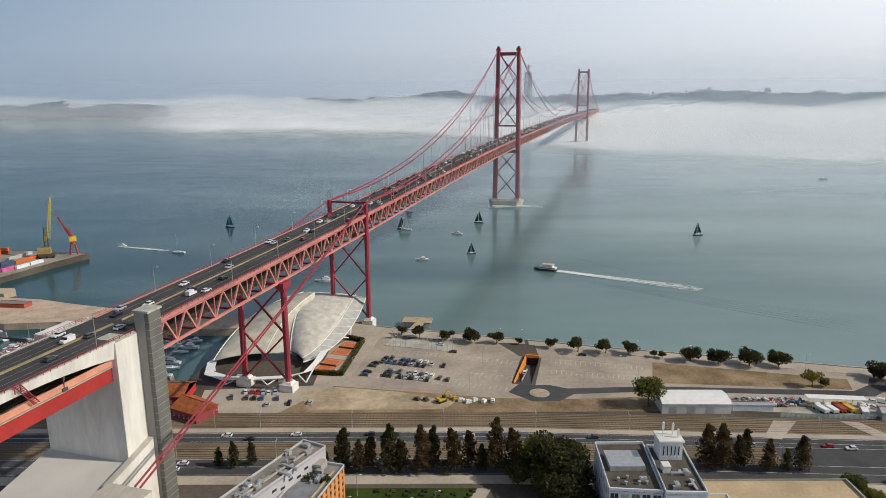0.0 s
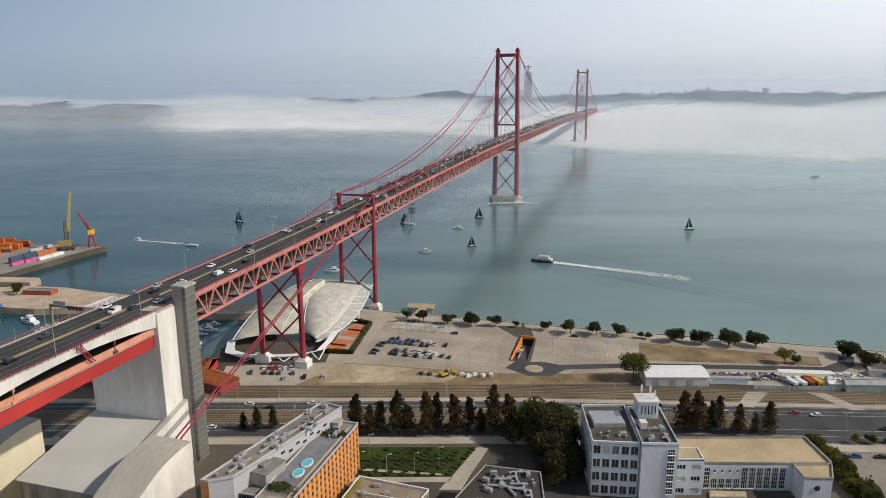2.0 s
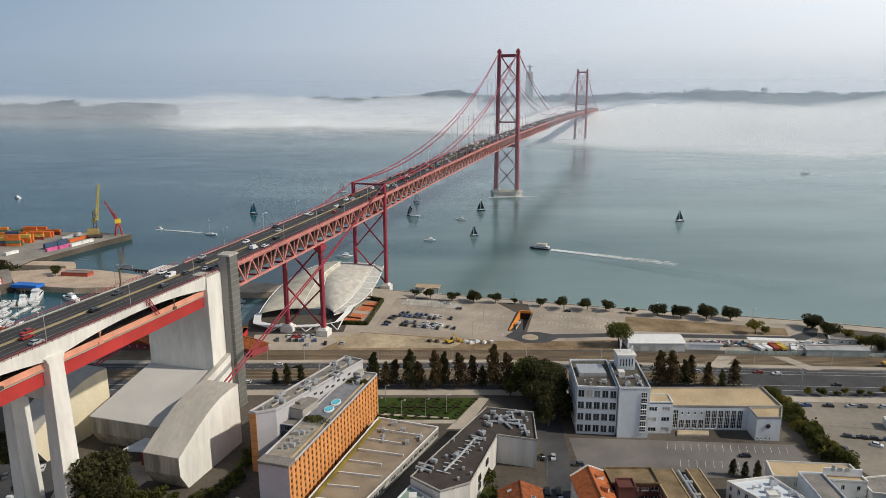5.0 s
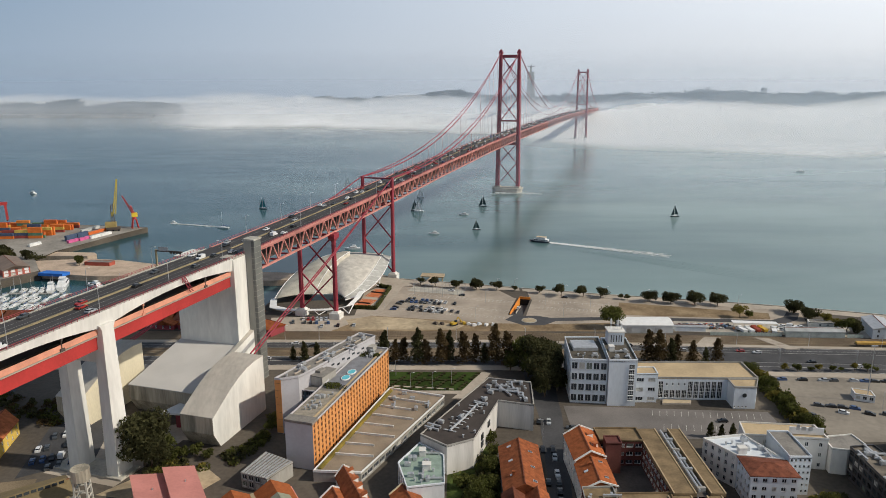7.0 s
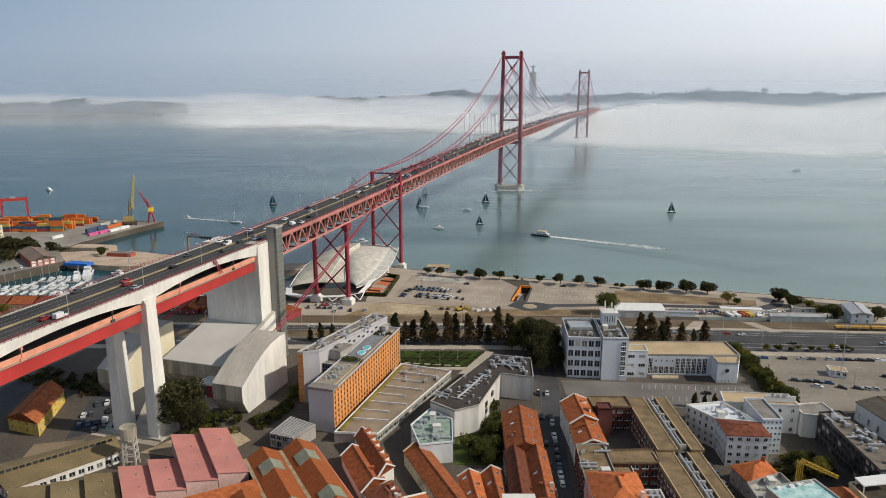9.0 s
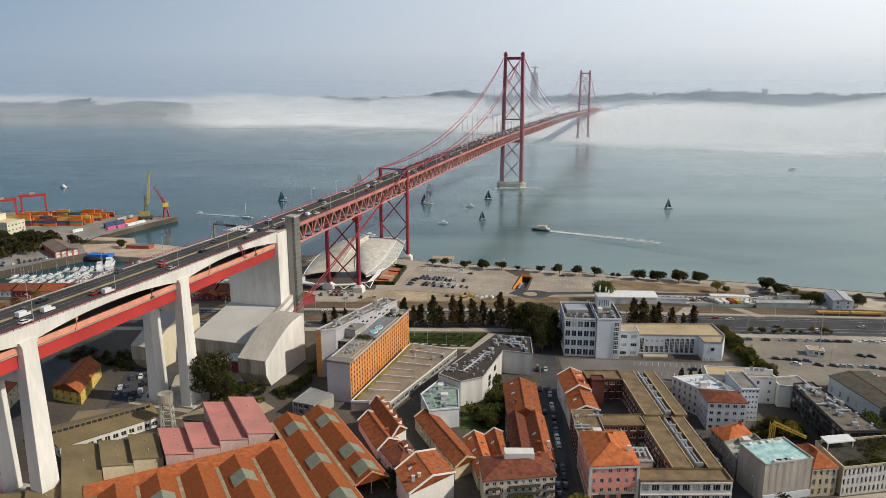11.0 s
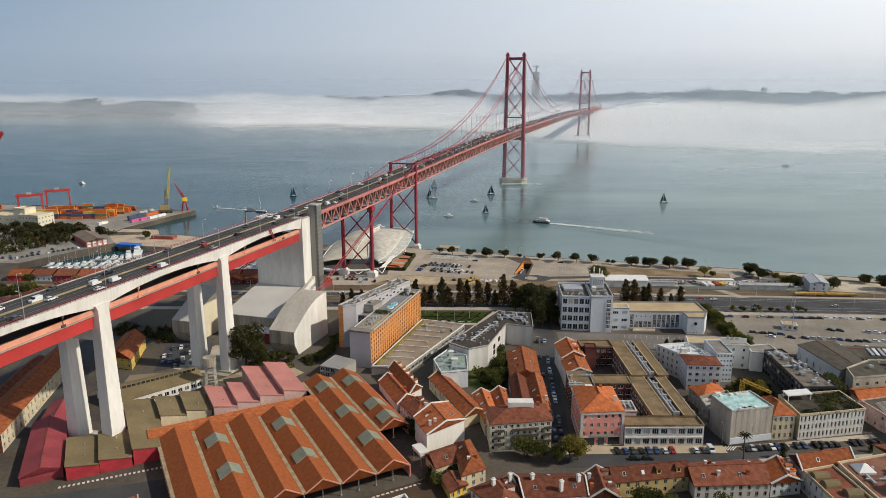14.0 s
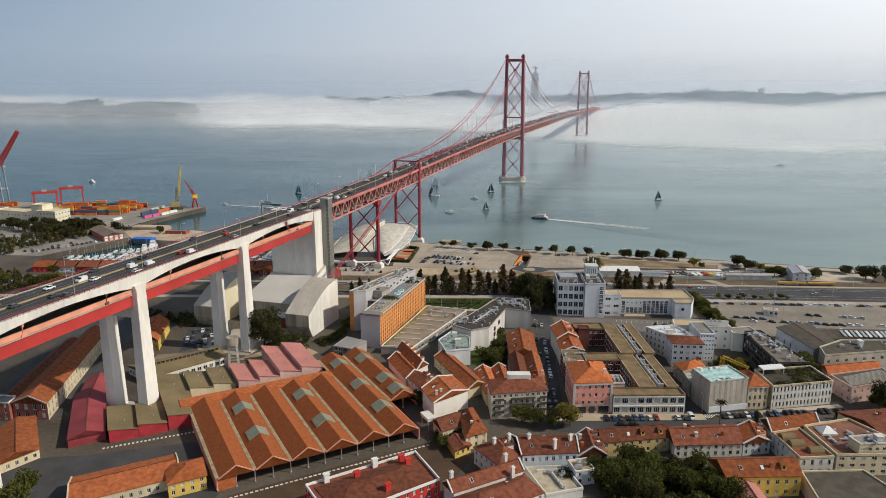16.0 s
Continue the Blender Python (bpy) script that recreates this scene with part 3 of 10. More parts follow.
def main_tower(s, foot=True):
    tw = new("tower")
    tw.parent = bridge
    tw.location = (0, s, 0)
    wide = lambda z: 14.6 - 2.3 * z / 190
    for side in (-1, 1):
        g = bmesh.new()
        secs = []
        for z, a, b in ((6, 2.7, 3.4), (80, 2.5, 3.1), (150, 2.3, 2.7), (188, 2.1, 2.4)):
            o = side * wide(z)
            secs.append([(o - a, -b * 0.6, z), (o - a * 0.6, -b, z), (o + a * 0.6, -b, z), (o + a, -b * 0.6, z), (o + a, b * 0.6, z), (o + a * 0.6, b, z), (o - a * 0.6, b, z), (o - a, b * 0.6, z)])
        loft(g, secs)
        o = side * wide(190)
        box(g, o - 2.6, o + 2.6, -3.2, 3.2, 186, 188.6)
        part("tower_leg", g, M_RED, tw)
        g = bmesh.new()
        loft(g, [[(o + x * r, y * r, z) for x, y in ((-1, -1), (1, -1), (1, 1), (-1, 1))] for z, r in ((188.6, 1.9), (190.4, 1.5), (191.5, 0.7))])
        part("saddle_cap", g, M_RED, tw)
    for za, zb, zw in ((180.5, 184.5, 1.0), (154.4, 156.2, 0.7), (125.5, 127.4, 0.7), (96.5, 98.5, 0.7), (64.5, 68.5, 1.2), (39.3, 41, 0.7)):
        if za in (154.4, 125.5, 39.3):
            continue
        g = bmesh.new()
        w = wide(za)
        box(g, -w, w, -zw, zw, za, zb)
        part("cross_beam", g, M_RED, tw)
    for za, zb in ((155.4, 181.5), (126.6, 155.4), (98, 126.6), (40, 66.5), (11.5, 40)):
        for sg in (-1, 1):
            g = bmesh.new()
            beam(g, (-sg * (wide(za) - 2), 0, za), (sg * (wide(zb) - 2), 0, zb), 1.15, 1.15)
            part("cross_brace", g, M_RED, tw)
        g = bmesh.new()
        box(g, -1.3, 1.3, -0.7, 0.7, (za + zb) / 2 - 1.3, (za + zb) / 2 + 1.3, None)
        part("gusset_plate", g, M_RED, tw)
    if foot:
        g = bmesh.new()
        out = [(-20, -6), (-15, -10.5), (15, -10.5), (20, -6), (20, 6), (15, 10.5), (-15, 10.5), (-20, 6)]
        loft(g, [[(x * k, y * k, z) for x, y in out] for z, k in ((-3, 1.0), (4.4, 1.0), (4.6, 1.06), (6.0, 1.06))])
        box(g, -17.5, -10.5, -5.5, 5.5, 6.0, 8.2)
        box(g, 10.5, 17.5, -5.5, 5.5, 6.0, 8.2)
        part("pier_base", g, M_CONC, tw, "grey weathered concrete pier base in the water")


main_tower(T1)
main_tower(T2)


def cable_z(s, upper):
    if s < T1:
        f = s / T1
        return 78.5 + (188 - 78.5) * f - 4 * (31.0 - upper * 4.5) * f * (1 - f)
    if s <= T2:
        f = (s - T1) / (T2 - T1)
        return 188 - 4 * (99.0 - upper * 12) * f * (1 - f)
    f = (s - T2) / 483
    return 188 - 110 * f - 4 * (24.0 - upper * 5.5) * f * (1 - f)


for side in (-1, 1):
    for upper in (0, 1):
        g = bmesh.new()
        pts = [(side * 12.1, s, cable_z(s, upper)) for s in [T1 * q / 16 for q in range(16)] + [T1 + (T2 - T1) * q / 28 for q in range(29)] + [T2 + 483 * q / 10 for q in range(1, 11)]]
        tube(g, pts, 0.45 if not upper else 0.36, 6)
        part("main_cable", g, M_RED, bridge)
        g = bmesh.new()
        e = ((29.2 if side > 0 else -33.0) + (0.9 if upper else -0.9), -217.0, 29.8)
        a = (side * 12.1, 0, 78.3)
        tube(g, [a, [a[k] + (e[k] - a[k]) * 0.5 - (1.2 if k == 2 else 0) for k in range(3)], e], 0.34, 7)
        part("back_stay_cable", g, M_RED, bridge)

hanger = bpy.data.meshes.new("hanger")
gb = bmesh.new()
box(gb, -0.12, 0.12, -0.12, 0.12, 0, 1)
gb.to_mesh(hanger)
gb.free()
hanger.materials.append(surface("pale_hanger_rope", (0.45, 0.28, 0.27), rough=0.6))
s = 23.0
far_h = bmesh.new()
while s < T2 + 300:
    for side in (-1, 1):
        if abs(s - T1) > 8 and abs(s - T2) > 8:
            zt, zb = cable_z(s, 0), deck_z(s) - 0.9
            if zt > zb + 1:
                if s < T1:
                    share("hanger", hanger, Matrix.LocRotScale((side * 12.1, s, zb), None, (1, 1, zt - zb)), bridge)
                else:
                    beam(far_h, (side * 12.1, s, zb), (side * 12.1, s, zt), 0.24)
    s += 23
tagged(part("far_hanger", far_h, hanger.materials[0], bridge), kind="stuff")


def steel_bent(s, top, foot, portal):
    """A braced pair of steel columns under the truss."""
    bent = new("steel_bent")
    bent.parent = bridge
    bent.location = (0, s, 0)
    under = deck_z(s) - 11.4
    for side in (-1, 1):
        g = bmesh.new()
        o = side * 11.4
        loft(g, [[(o + x * r, y * r * 1.1, z) for x, y in ((-1, -0.5), (-0.5, -1), (0.5, -1), (1, -0.5), (1, 0.5), (0.5, 1), (-0.5, 1), (-1, 0.5))] for z, r in ((foot, 1.25), (under, 1.2), (top, 1.15))])
        part("column", g, M_RED, bent)
        g = bmesh.new()
        prism(g, [(o - 3.4, -3.0), (o + 3.4, -3.0), (o + 3.4, 3.0), (o - 3.4, 3.0)], GROUND - 3, foot + 1.0)
        loft(g, [[(o + x * r, y * r, z) for x, y in ((-1, -1), (1, -1), (1, 1), (-1, 1))] for z, r in ((foot + 1.0, 2.6), (foot + 2.2, 1.9))])
        part("footing", g, M_WHITE_CONC, bent, "pale concrete footing")
        if not portal:
            g = bmesh.new()
            box(g, o - 2.0, o + 2.0, -3.4, 3.4, under - 2.2, under + 0.4)
            loft(g, [[(o + x * a, y * b, z) for x, y in ((-1, -1), (1, -1), (1, 1), (-1, 1))] for z, a, b in ((under - 4.2, 1.2, 1.4), (under - 2.2, 2.0, 3.2))])
            part("bearing_head", g, M_RED, bent)
    mid = (foot + under) / 2
    for za, zb in ((foot + 2, mid), (mid, under - 1)):
        for sg in (-1, 1):
            g = bmesh.new()
            beam(g, (-sg * 11.2, 0, za), (sg * 11.2, 0, zb), 0.8, 0.8)
            part("cross_brace", g, M_RED, bent)
    g = bmesh.new()
    box(g, -11.4, 11.4, -0.7, 0.7, under - 1.8, under - 0.2)
    if portal:
        box(g, -11.4, 11.4, -0.55, 0.55, top - 1.6, top - 0.6)
    part("cross_beam", g, M_RED, bent)


steel_bent(1.5, 79.0, 6.5, True)
steel_bent(-97.0, deck_z(-97) - 11.2, 7.5, False)

# ---- the concrete approach viaduct ----
viaduct = thing("approach_viaduct", "white concrete approach viaduct with a red railway girder slung below", "viaduct", BR, BRZ)
PIERS = (-278.0, -355.0, -431.0, -507.0, -583.0)
VS0, VS1 = -640.0, -188.0


def soffit(s):
    """How deep the edge girder is at s: deep over the columns, slender between them."""
    stops = sorted(PIERS + (-200.0, -649.0))
    for a, b in zip(stops, stops[1:]):
        if a <= s <= b:
            f = (s - a) / (b - a)
            return 2.4 + 3.4 * (2 * f - 1) ** 2
    return 3.4


for side in (-1, 1):
    g = bmesh.new()
    secs = []
    s = VS0
    while s <= VS1 + 0.1:
        z, d = deck_z(s), soffit(s)
        o0, o1 = side * 11.9, side * 7.5
        secs.append([(o0, s, z + 0.1), (o1, s, z - 0.1), (o1 - side * 0.3, s, z - d), (o0 - side * 0.5, s, z - d)])
        s += 4.0
    loft(g, secs)
    part("edge_girder", g, M_WHITE_CONC, viaduct)
    part("handrail", ribbon(VS0, VS1, 20, side * 11.75 - 0.06, side * 11.75 + 0.06, 1.35, 1.22), M_CRIMSON, viaduct)
    part("kerb", ribbon(VS0, VS1, 20, side * 11.1 - 0.35, side * 11.1 + 0.35, 0.3, 0.0), M_CONC, viaduct)
    g = bmesh.new()
    s = VS0
    while s < VS1:
        beam(g, (side * 11.75, s, deck_z(s)), (side * 11.75, s, deck_z(s) + 1.3), 0.12)
        beam(g, (side * 11.75, s, deck_z(s) + 0.75), (side * 11.75, s + 2.4, deck_z(s + 2.4) + 0.75), 0.1)
        s += 2.4
    tagged(part("railing", g, M_CRIMSON, viaduct), kind="stuff")
part("deck_slab", ribbon(VS0, VS1, 20, -8.2, 8.2, -0.06, -1.0), M_CONC, viaduct)
part("carriageway", ribbon(VS0, VS1 + 4, 20, -10.7, 10.7, 0.06, -0.04), M_DECKROAD, viaduct, "dark grey asphalt carriageway")
part("median", ribbon(VS0, VS1, 20, -0.4, 0.4, 0.55, 0.05), M_YSTRIPE, viaduct, "ochre concrete median barrier")
for o in (-10.1, -6.9, -3.5, 3.5, 6.9, 10.1):
    part("lane_line", ribbon(VS0, VS1, 20, o - 0.07, o + 0.07, 0.075, 0.065), M_LANE, viaduct)
for side in (-1, 1):
    part("railway_girder", ribbon(VS0, -198, 20, side * 9.6 - 0.35, side * 9.6 + 0.35, -8.5, -13.0), M_GIRDER, viaduct, "bright red steel railway girder")
    part("parapet", ribbon(VS0, -198, 20, side * 10.4 - 0.15, side * 10.4 + 0.15, -5.7, -7.7), M_SALMON, viaduct, "salmon railway parapet")
    part("cable_tray", ribbon(VS0, -198, 20, side * 10.2 - 0.5, side * 10.2 + 0.5, -7.9, -8.25), M_PALE, viaduct)
for s in range(-600, -205, 38):
    g = bmesh.new()
    z = deck_z(s)
    box(g, 10.0, 11.0, s - 0.9, s + 0.9, z - 7.9, z - 6.9)
    beam(g, (10.6, s, z - 7.4), (10.6, s, z - 3.2), 0.28)
    box(g, 10.2, 11.0, s - 0.35, s + 0.35, z - 4.4, z - 3.2)
    part("signal_post", g, M_SALMON if s % 4 else M_DARK, viaduct)
for o in (-4.6, -3.1, 3.1, 4.6):
    part("rail", ribbon(VS0, -198, 20, o - 0.08, o + 0.08, -8.35, -8.6), M_STEEL, viaduct)
g = bmesh.new()
for s in (-233.0, -231.2):
    z = deck_z(s)
    beam(g, (12.5, s - 4, z + 1.0), (11.4, s + 2, z - 6.8), 0.22)
    beam(g, (12.5, s - 4, z + 1.0), (12.5, s - 4, z - 1.2), 0.22)
for k in range(12):
    f = (k + 0.5) / 12
    z = deck_z(-232)
    beam(g, (12.5 - 1.1 * f, -237 + 6 * f, z + 1.0 - 7.8 * f), (12.5 - 1.1 * f, -235.2 + 6 * f, z + 1.0 - 7.8 * f), 0.3, 0.08)
part("service_stair", g, M_RED, viaduct, "red steel service stair")
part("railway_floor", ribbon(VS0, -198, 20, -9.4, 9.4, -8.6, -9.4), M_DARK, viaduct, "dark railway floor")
for s in PIERS:
    pr = new("pier")
    pr.parent = viaduct
    pr.location = (0, s, 0)
    top = deck_z(s) - 4.2
    for side in (-1, 1):
        g = bmesh.new()
        secs = []
        for z, a, b in ((GROUND - 2, 2.5, 3.7), (top - 2, 1.9, 2.7), (top, 1.9, 3.6)) if side > 0 else ((GROUND - 2, 2.4, 3.7), (48.6, 1.9, 3.0)):
            o = 10.6 if side > 0 else -6.2
            secs.append([(o - a, -b, z), (o + a, -b, z), (o + a, b, z), (o - a, b, z)])
        loft(g, secs)
        part("column", g, M_WHITE_CONC, pr)
    g = bmesh.new()
    box(g, -12.5, 8.9, -2.0, 2.0, 48.2, deck_z(s) - 13.1)
    part("cross_beam", g, M_WHITE_CONC, pr)
    g = bmesh.new()
    loft(g, [[(-12.5, -b, z), (-11.0, -b, z), (-11.0, b, z), (-12.5, b, z)] for z, b in ((48.4, 2.2), (top, 3.0))])
    part("hanger_wall", g, M_WHITE_CONC, pr)
    g = bmesh.new()
    box(g, -15, 15, -5, 5, GROUND - 1, GROUND + 0.8)
    part("pile_cap", g, M_CONC, pr)

# tall end pier, lift tower and anchorage
end_pier = thing("end_pier", "tall white concrete end pier with twin shafts and rain stains", "bridge pier", BR, BRZ)
g = bmesh.new()
loft(g, [[(-19, -201, z), (12.2, -201, z), (12.2, -187.5, z), (-19, -187.5, z)] for z in (GROUND - 1, 53.5)])
part("pier_wall", g, M_WHITE_CONC, end_pier)
for o0, o1 in ((4.8, 12.25), (-19.05, -11.5)):
    g = bmesh.new()
    loft(g, [[(o0, -201.05, z), (o1, -201.05, z), (o1, -187.45, z), (o0, -187.45, z)] for z in (53.5, 66.3)])
    part("pier_shaft", g, M_WHITE_CONC, end_pier)
g = bmesh.new()
box(g, 4.8, 12.0, -200.6, -188, 66.3, 66.9)
part("shaft_cap", g, M_CONC, end_pier)
lift = thing("lift_tower", "slim grey concrete lift tower with a glazed lattice side", "tower", BR, BRZ)
g = bmesh.new()
prism(g, [(11.6, -191.2), (15.4, -191.2), (15.4, -185.0), (11.6, -185.0)], GROUND - 1, 73.2)
part("shaft", g, surface("dark_grey_concrete", (0.36, 0.355, 0.32), rough=0.85, var=0.15, scale=0.1, stretch=(1, 1, 0.1)), lift)
g = bmesh.new()
box(g, 15.4, 16.9, -191.0, -185.2, GROUND, 73.0)
part("glass_side", g, surface("dark_lattice_glass", (0.15, 0.155, 0.145), rough=0.3, var=0.2), lift, "glazed lattice side")
for k in range(26):
    g = bmesh.new()
    box(g, 15.42, 16.98, -191.08, -185.12, GROUND + 2.6 * k, GROUND + 2.6 * k + 0.14)
    part("glazing_bar", g, M_GREYW, lift)
g = bmesh.new()
box(g, 11.3, 17.2, -191.5, -184.7, 73.2, 73.9)
part("roof_cap", g, M_CONC, lift)
g = bmesh.new()
box(g, 8.0, 11.6, -191.4, -186.5, 66.9, 67.2)
box(g, 8.0, 11.6, -191.4, -191.25, 67.2, 68.3)
box(g, 8.0, 8.15, -191.4, -186.5, 67.2, 68.3)
part("viewing_platform", g, M_GLASSB, lift)


def anchorage(name, o0, o1, secs, mat_side, top_mat, label, chamfer=4.5):
    """A massive block whose roof climbs along the bridge: secs are (s, height)."""
    th = thing(name, label, "anchorage", BR, BRZ)
    g = bmesh.new()
    s0, z0 = secs[0]
    zc = GROUND + (z0 - GROUND) * 0.5
    # side outline: an undercut nose, then the roof line, then the straight back
    prof = [(s0 + chamfer, GROUND - 1), (s0, zc), (s0, z0)] + list(secs[1:]) + [(secs[-1][0], GROUND - 1)]
    a = [g.verts.new((o0, s, z)) for s, z in prof]
    c = [g.verts.new((o1, s, z)) for s, z in prof]
    n = len(prof)
    g.faces.new(a)
    g.faces.new(c[::-1])
    for k in range(n - 1):
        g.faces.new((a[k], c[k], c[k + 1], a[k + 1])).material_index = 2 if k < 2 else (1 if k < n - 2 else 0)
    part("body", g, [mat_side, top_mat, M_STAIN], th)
    g = bmesh.new()
    loft(g, [[(o0 - 0.12, s, z - 0.05), (o1 + 0.12, s, z - 0.05), (o1 + 0.12, s, z + 0.28), (o0 - 0.12, s, z + 0.28)] for s, z in secs])
    part("roof_slab", g, top_mat, th)
    return th


ROOFC = surface("bare_concrete_slope", (0.45, 0.42, 0.37), rough=0.9, var=0.18, scale=0.08, fine=0.7, stretch=(1, 0.3, 1))
PROFILE = [(-255, 18.4), (-249, 21.6), (-243, 24.7), (-236.5, 27.4), (-230, 29.2), (-223, 29.9), (-217.5, 29.6)]
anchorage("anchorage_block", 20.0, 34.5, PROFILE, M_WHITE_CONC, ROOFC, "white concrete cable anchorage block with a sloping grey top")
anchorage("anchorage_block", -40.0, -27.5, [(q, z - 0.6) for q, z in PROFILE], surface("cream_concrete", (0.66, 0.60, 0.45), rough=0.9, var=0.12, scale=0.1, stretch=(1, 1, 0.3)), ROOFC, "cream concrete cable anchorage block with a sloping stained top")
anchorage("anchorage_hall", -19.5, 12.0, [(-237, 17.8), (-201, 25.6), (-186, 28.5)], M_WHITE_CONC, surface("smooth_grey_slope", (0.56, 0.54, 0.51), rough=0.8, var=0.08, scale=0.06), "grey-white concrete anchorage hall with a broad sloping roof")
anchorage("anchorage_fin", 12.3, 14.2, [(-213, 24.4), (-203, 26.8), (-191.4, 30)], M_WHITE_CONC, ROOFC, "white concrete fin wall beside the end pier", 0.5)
porch = thing("entrance_canopy", "white angular canopy over a dark red entrance", "canopy", BR, BRZ)
g = bmesh.new()
prism(g, [(4, -247), (15, -245), (16, -238), (6, -237.3)], 12.2, 13.0)
part("canopy_roof", g, M_WHITE, porch)
g = bmesh.new()
prism(g, [(8, -243), (15.5, -242), (16, -237.3), (8, -237.3)], GROUND, 12.2)
part("entrance_wall", g, M_CRIMSON, porch)

# ---- building kit ----
WIN = {}
M_BLIND = surface("pale_roller_blind", (0.50, 0.48, 0.43), rough=0.8, var=0.12, scale=0.8)
M_SHUTTER = surface("grey_green_shutter", (0.16, 0.18, 0.15), rough=0.8, var=0.15, scale=0.8)


def window_mesh(w, h, bars=1, glass=None, frame=None, rungs=0):
    """A recessed window: glass pane, frame, middle bar and sill, lying in the x-z plane, looking along -y."""
    glass, frame = glass or M_GLASS, frame or M_WHITE
    key = (round(w, 2), round(h, 2), bars, glass.name, frame.name, rungs)
    if key not in WIN:
        g = bmesh.new()
        t = min(0.09, w * 0.08)
        xs = [-w / 2, -w / 2 + t]
        for k in range(bars):
            x = -w / 2 + w * (k + 1) / (bars + 1)
            xs += [x - t / 2, x + t / 2]
        xs += [w / 2 - t, w / 2]
        zs = [-0.1, 0, t]
        for k in range(rungs):
            z = h * (k + 1) / (rungs + 1)
            zs += [z - t / 2, z + t / 2]
        zs += [h - t, h]
        nx, nz = len(xs) - 1, len(zs) - 1

        def depth(i, j):
            if i < 0 or j < 0 or i >= nx or j >= nz:
                return None
            return -0.3 if j == 0 else (0.02 if (j % 2 == 0 and i % 2 == 1) else -0.05)
        for i in range(nx):
            for j in range(nz):
                d = depth(i, j)
                f = g.faces.new([g.verts.new((x, d, z)) for x, z in ((xs[i], zs[j]), (xs[i + 1], zs[j]), (xs[i + 1], zs[j + 1]), (xs[i], zs[j + 1]))])
                f.material_index = 0 if d > 0 else 1
                for di, dj, e in ((1, 0, ((xs[i + 1], zs[j]), (xs[i + 1], zs[j + 1]))), (0, 1, ((xs[i], zs[j + 1]), (xs[i + 1], zs[j + 1])))):
                    d2 = depth(i + di, j + dj)
                    if d2 is not None and d2 != d:
                        (x0, z0), (x1, z1) = e
                        g.faces.new([g.verts.new(q) for q in ((x0, d, z0), (x1, d, z1), (x1, d2, z1), (x0, d2, z0))]).material_index = 1
        bmesh.ops.remove_doubles(g, verts=g.verts, dist=0.001)
        me = bpy.data.meshes.new("window")
        g.to_mesh(me)
        g.free()
        me.materials.append(glass)
        me.materials.append(frame)
        WIN[key] = me
    return WIN[key]


def ccw(poly):
    a = sum(p[0] * q[1] - q[0] * p[1] for p, q in zip(poly, poly[1:] + poly[:1]))
    return list(poly) if a > 0 else list(poly)[::-1]


def rect(x, y, w, d, deg):
    c, s = math.cos(radians(deg)), math.sin(radians(deg))
    return [(x, y), (x + c * w, y + s * w), (x + c * w - s * d, y + s * w + c * d), (x - s * d, y + c * d)]


REVEAL = 0.22


def facade(g, p, q, z0, z1, cols, rows, ww, wh, sill, mi=0, ground=0.0):
    """Adds a wall from p to q with a recess for each window; gives back the poses of the windows."""
    p, q = Vector((*p, 0)), Vector((*q, 0))
    d = q - p
    ln = d.length
    d.normalize()
    nrm = Vector((d.y, -d.x, 0))
    out = []

    def at(u, z, dep=0.0):
        v = p + d * u - nrm * dep
        return g.verts.new((v.x, v.y, z))

    def quad(u0, u1, a, b):
        if u1 - u0 > 1e-4 and b - a > 1e-4:
            g.faces.new((at(u0, a), at(u1, a), at(u1, b), at(u0, b))).material_index = mi
    if not cols or not rows:
        quad(0, ln, z0, z1)
        return out
    zg = z0 + ground
    quad(0, ln, z0, zg)
    sh, cw = (z1 - zg) / rows, ln / cols
    ww, wh = min(ww, cw * 0.8), min(wh, sh * 0.8)
    for r in range(rows):
        a = zg + r * sh
        za = a + min(sill, sh - wh - 0.1)
        zb = za + wh
        quad(0, ln, a, za)
        quad(0, ln, zb, a + sh)
        for c in range(cols):
            u0 = c * cw
            ua, ub = u0 + (cw - ww) / 2, u0 + (cw + ww) / 2
            quad(u0, ua, za, zb)
            quad(ub, u0 + cw, za, zb)
            for (x0, a0), (x1, a1) in (((ua, za), (ub, za)), ((ub, za), (ub, zb)), ((ub, zb), (ua, zb)), ((ua, zb), (ua, za))):
                g.faces.new((at(x0, a0), at(x1, a1), at(x1, a1, REVEAL), at(x0, a0, REVEAL))).material_index = mi
            c0 = p + d * ((ua + ub) / 2) - nrm * (REVEAL + 0.02)
            out.append((Matrix.Translation((c0.x, c0.y, za)) @ Matrix.Rotation(math.atan2(d.y, d.x), 4, "Z"), ub - ua, zb - za))
    return out


def roof_solid(g, eave, ridge, z, rise, thick=0.3):
    """Two slopes (and hips, if the ridge is shorter than the eaves) on a four-cornered plan. eave: a0 a1 b1 b0; ridge: r0 (a0-b0 side), r1."""
    def v(p, h):
        return g.verts.new((p[0], p[1], h))
    tops, lows = [], []
    for off, store in ((0, tops), (-thick, lows)):
        a0, a1, b1, b0 = [v(p, z + off) for p in eave]
        r0, r1 = v(ridge[0], z + rise + off), v(ridge[1], z + rise + off)
        store += [a0, a1, b1, b0, r0, r1]
    for s in (tops, lows):
        a0, a1, b1, b0, r0, r1 = s
        for f in ((a0, a1, r1, r0), (b1, b0, r0, r1), (a1, b1, r1), (b0, a0, r0)):
            g.faces.new(f if s is tops else f[::-1])
    for i, j in ((0, 1), (1, 2), (2, 3), (3, 0)):
        g.faces.new((tops[j], tops[i], lows[i], lows[j]))


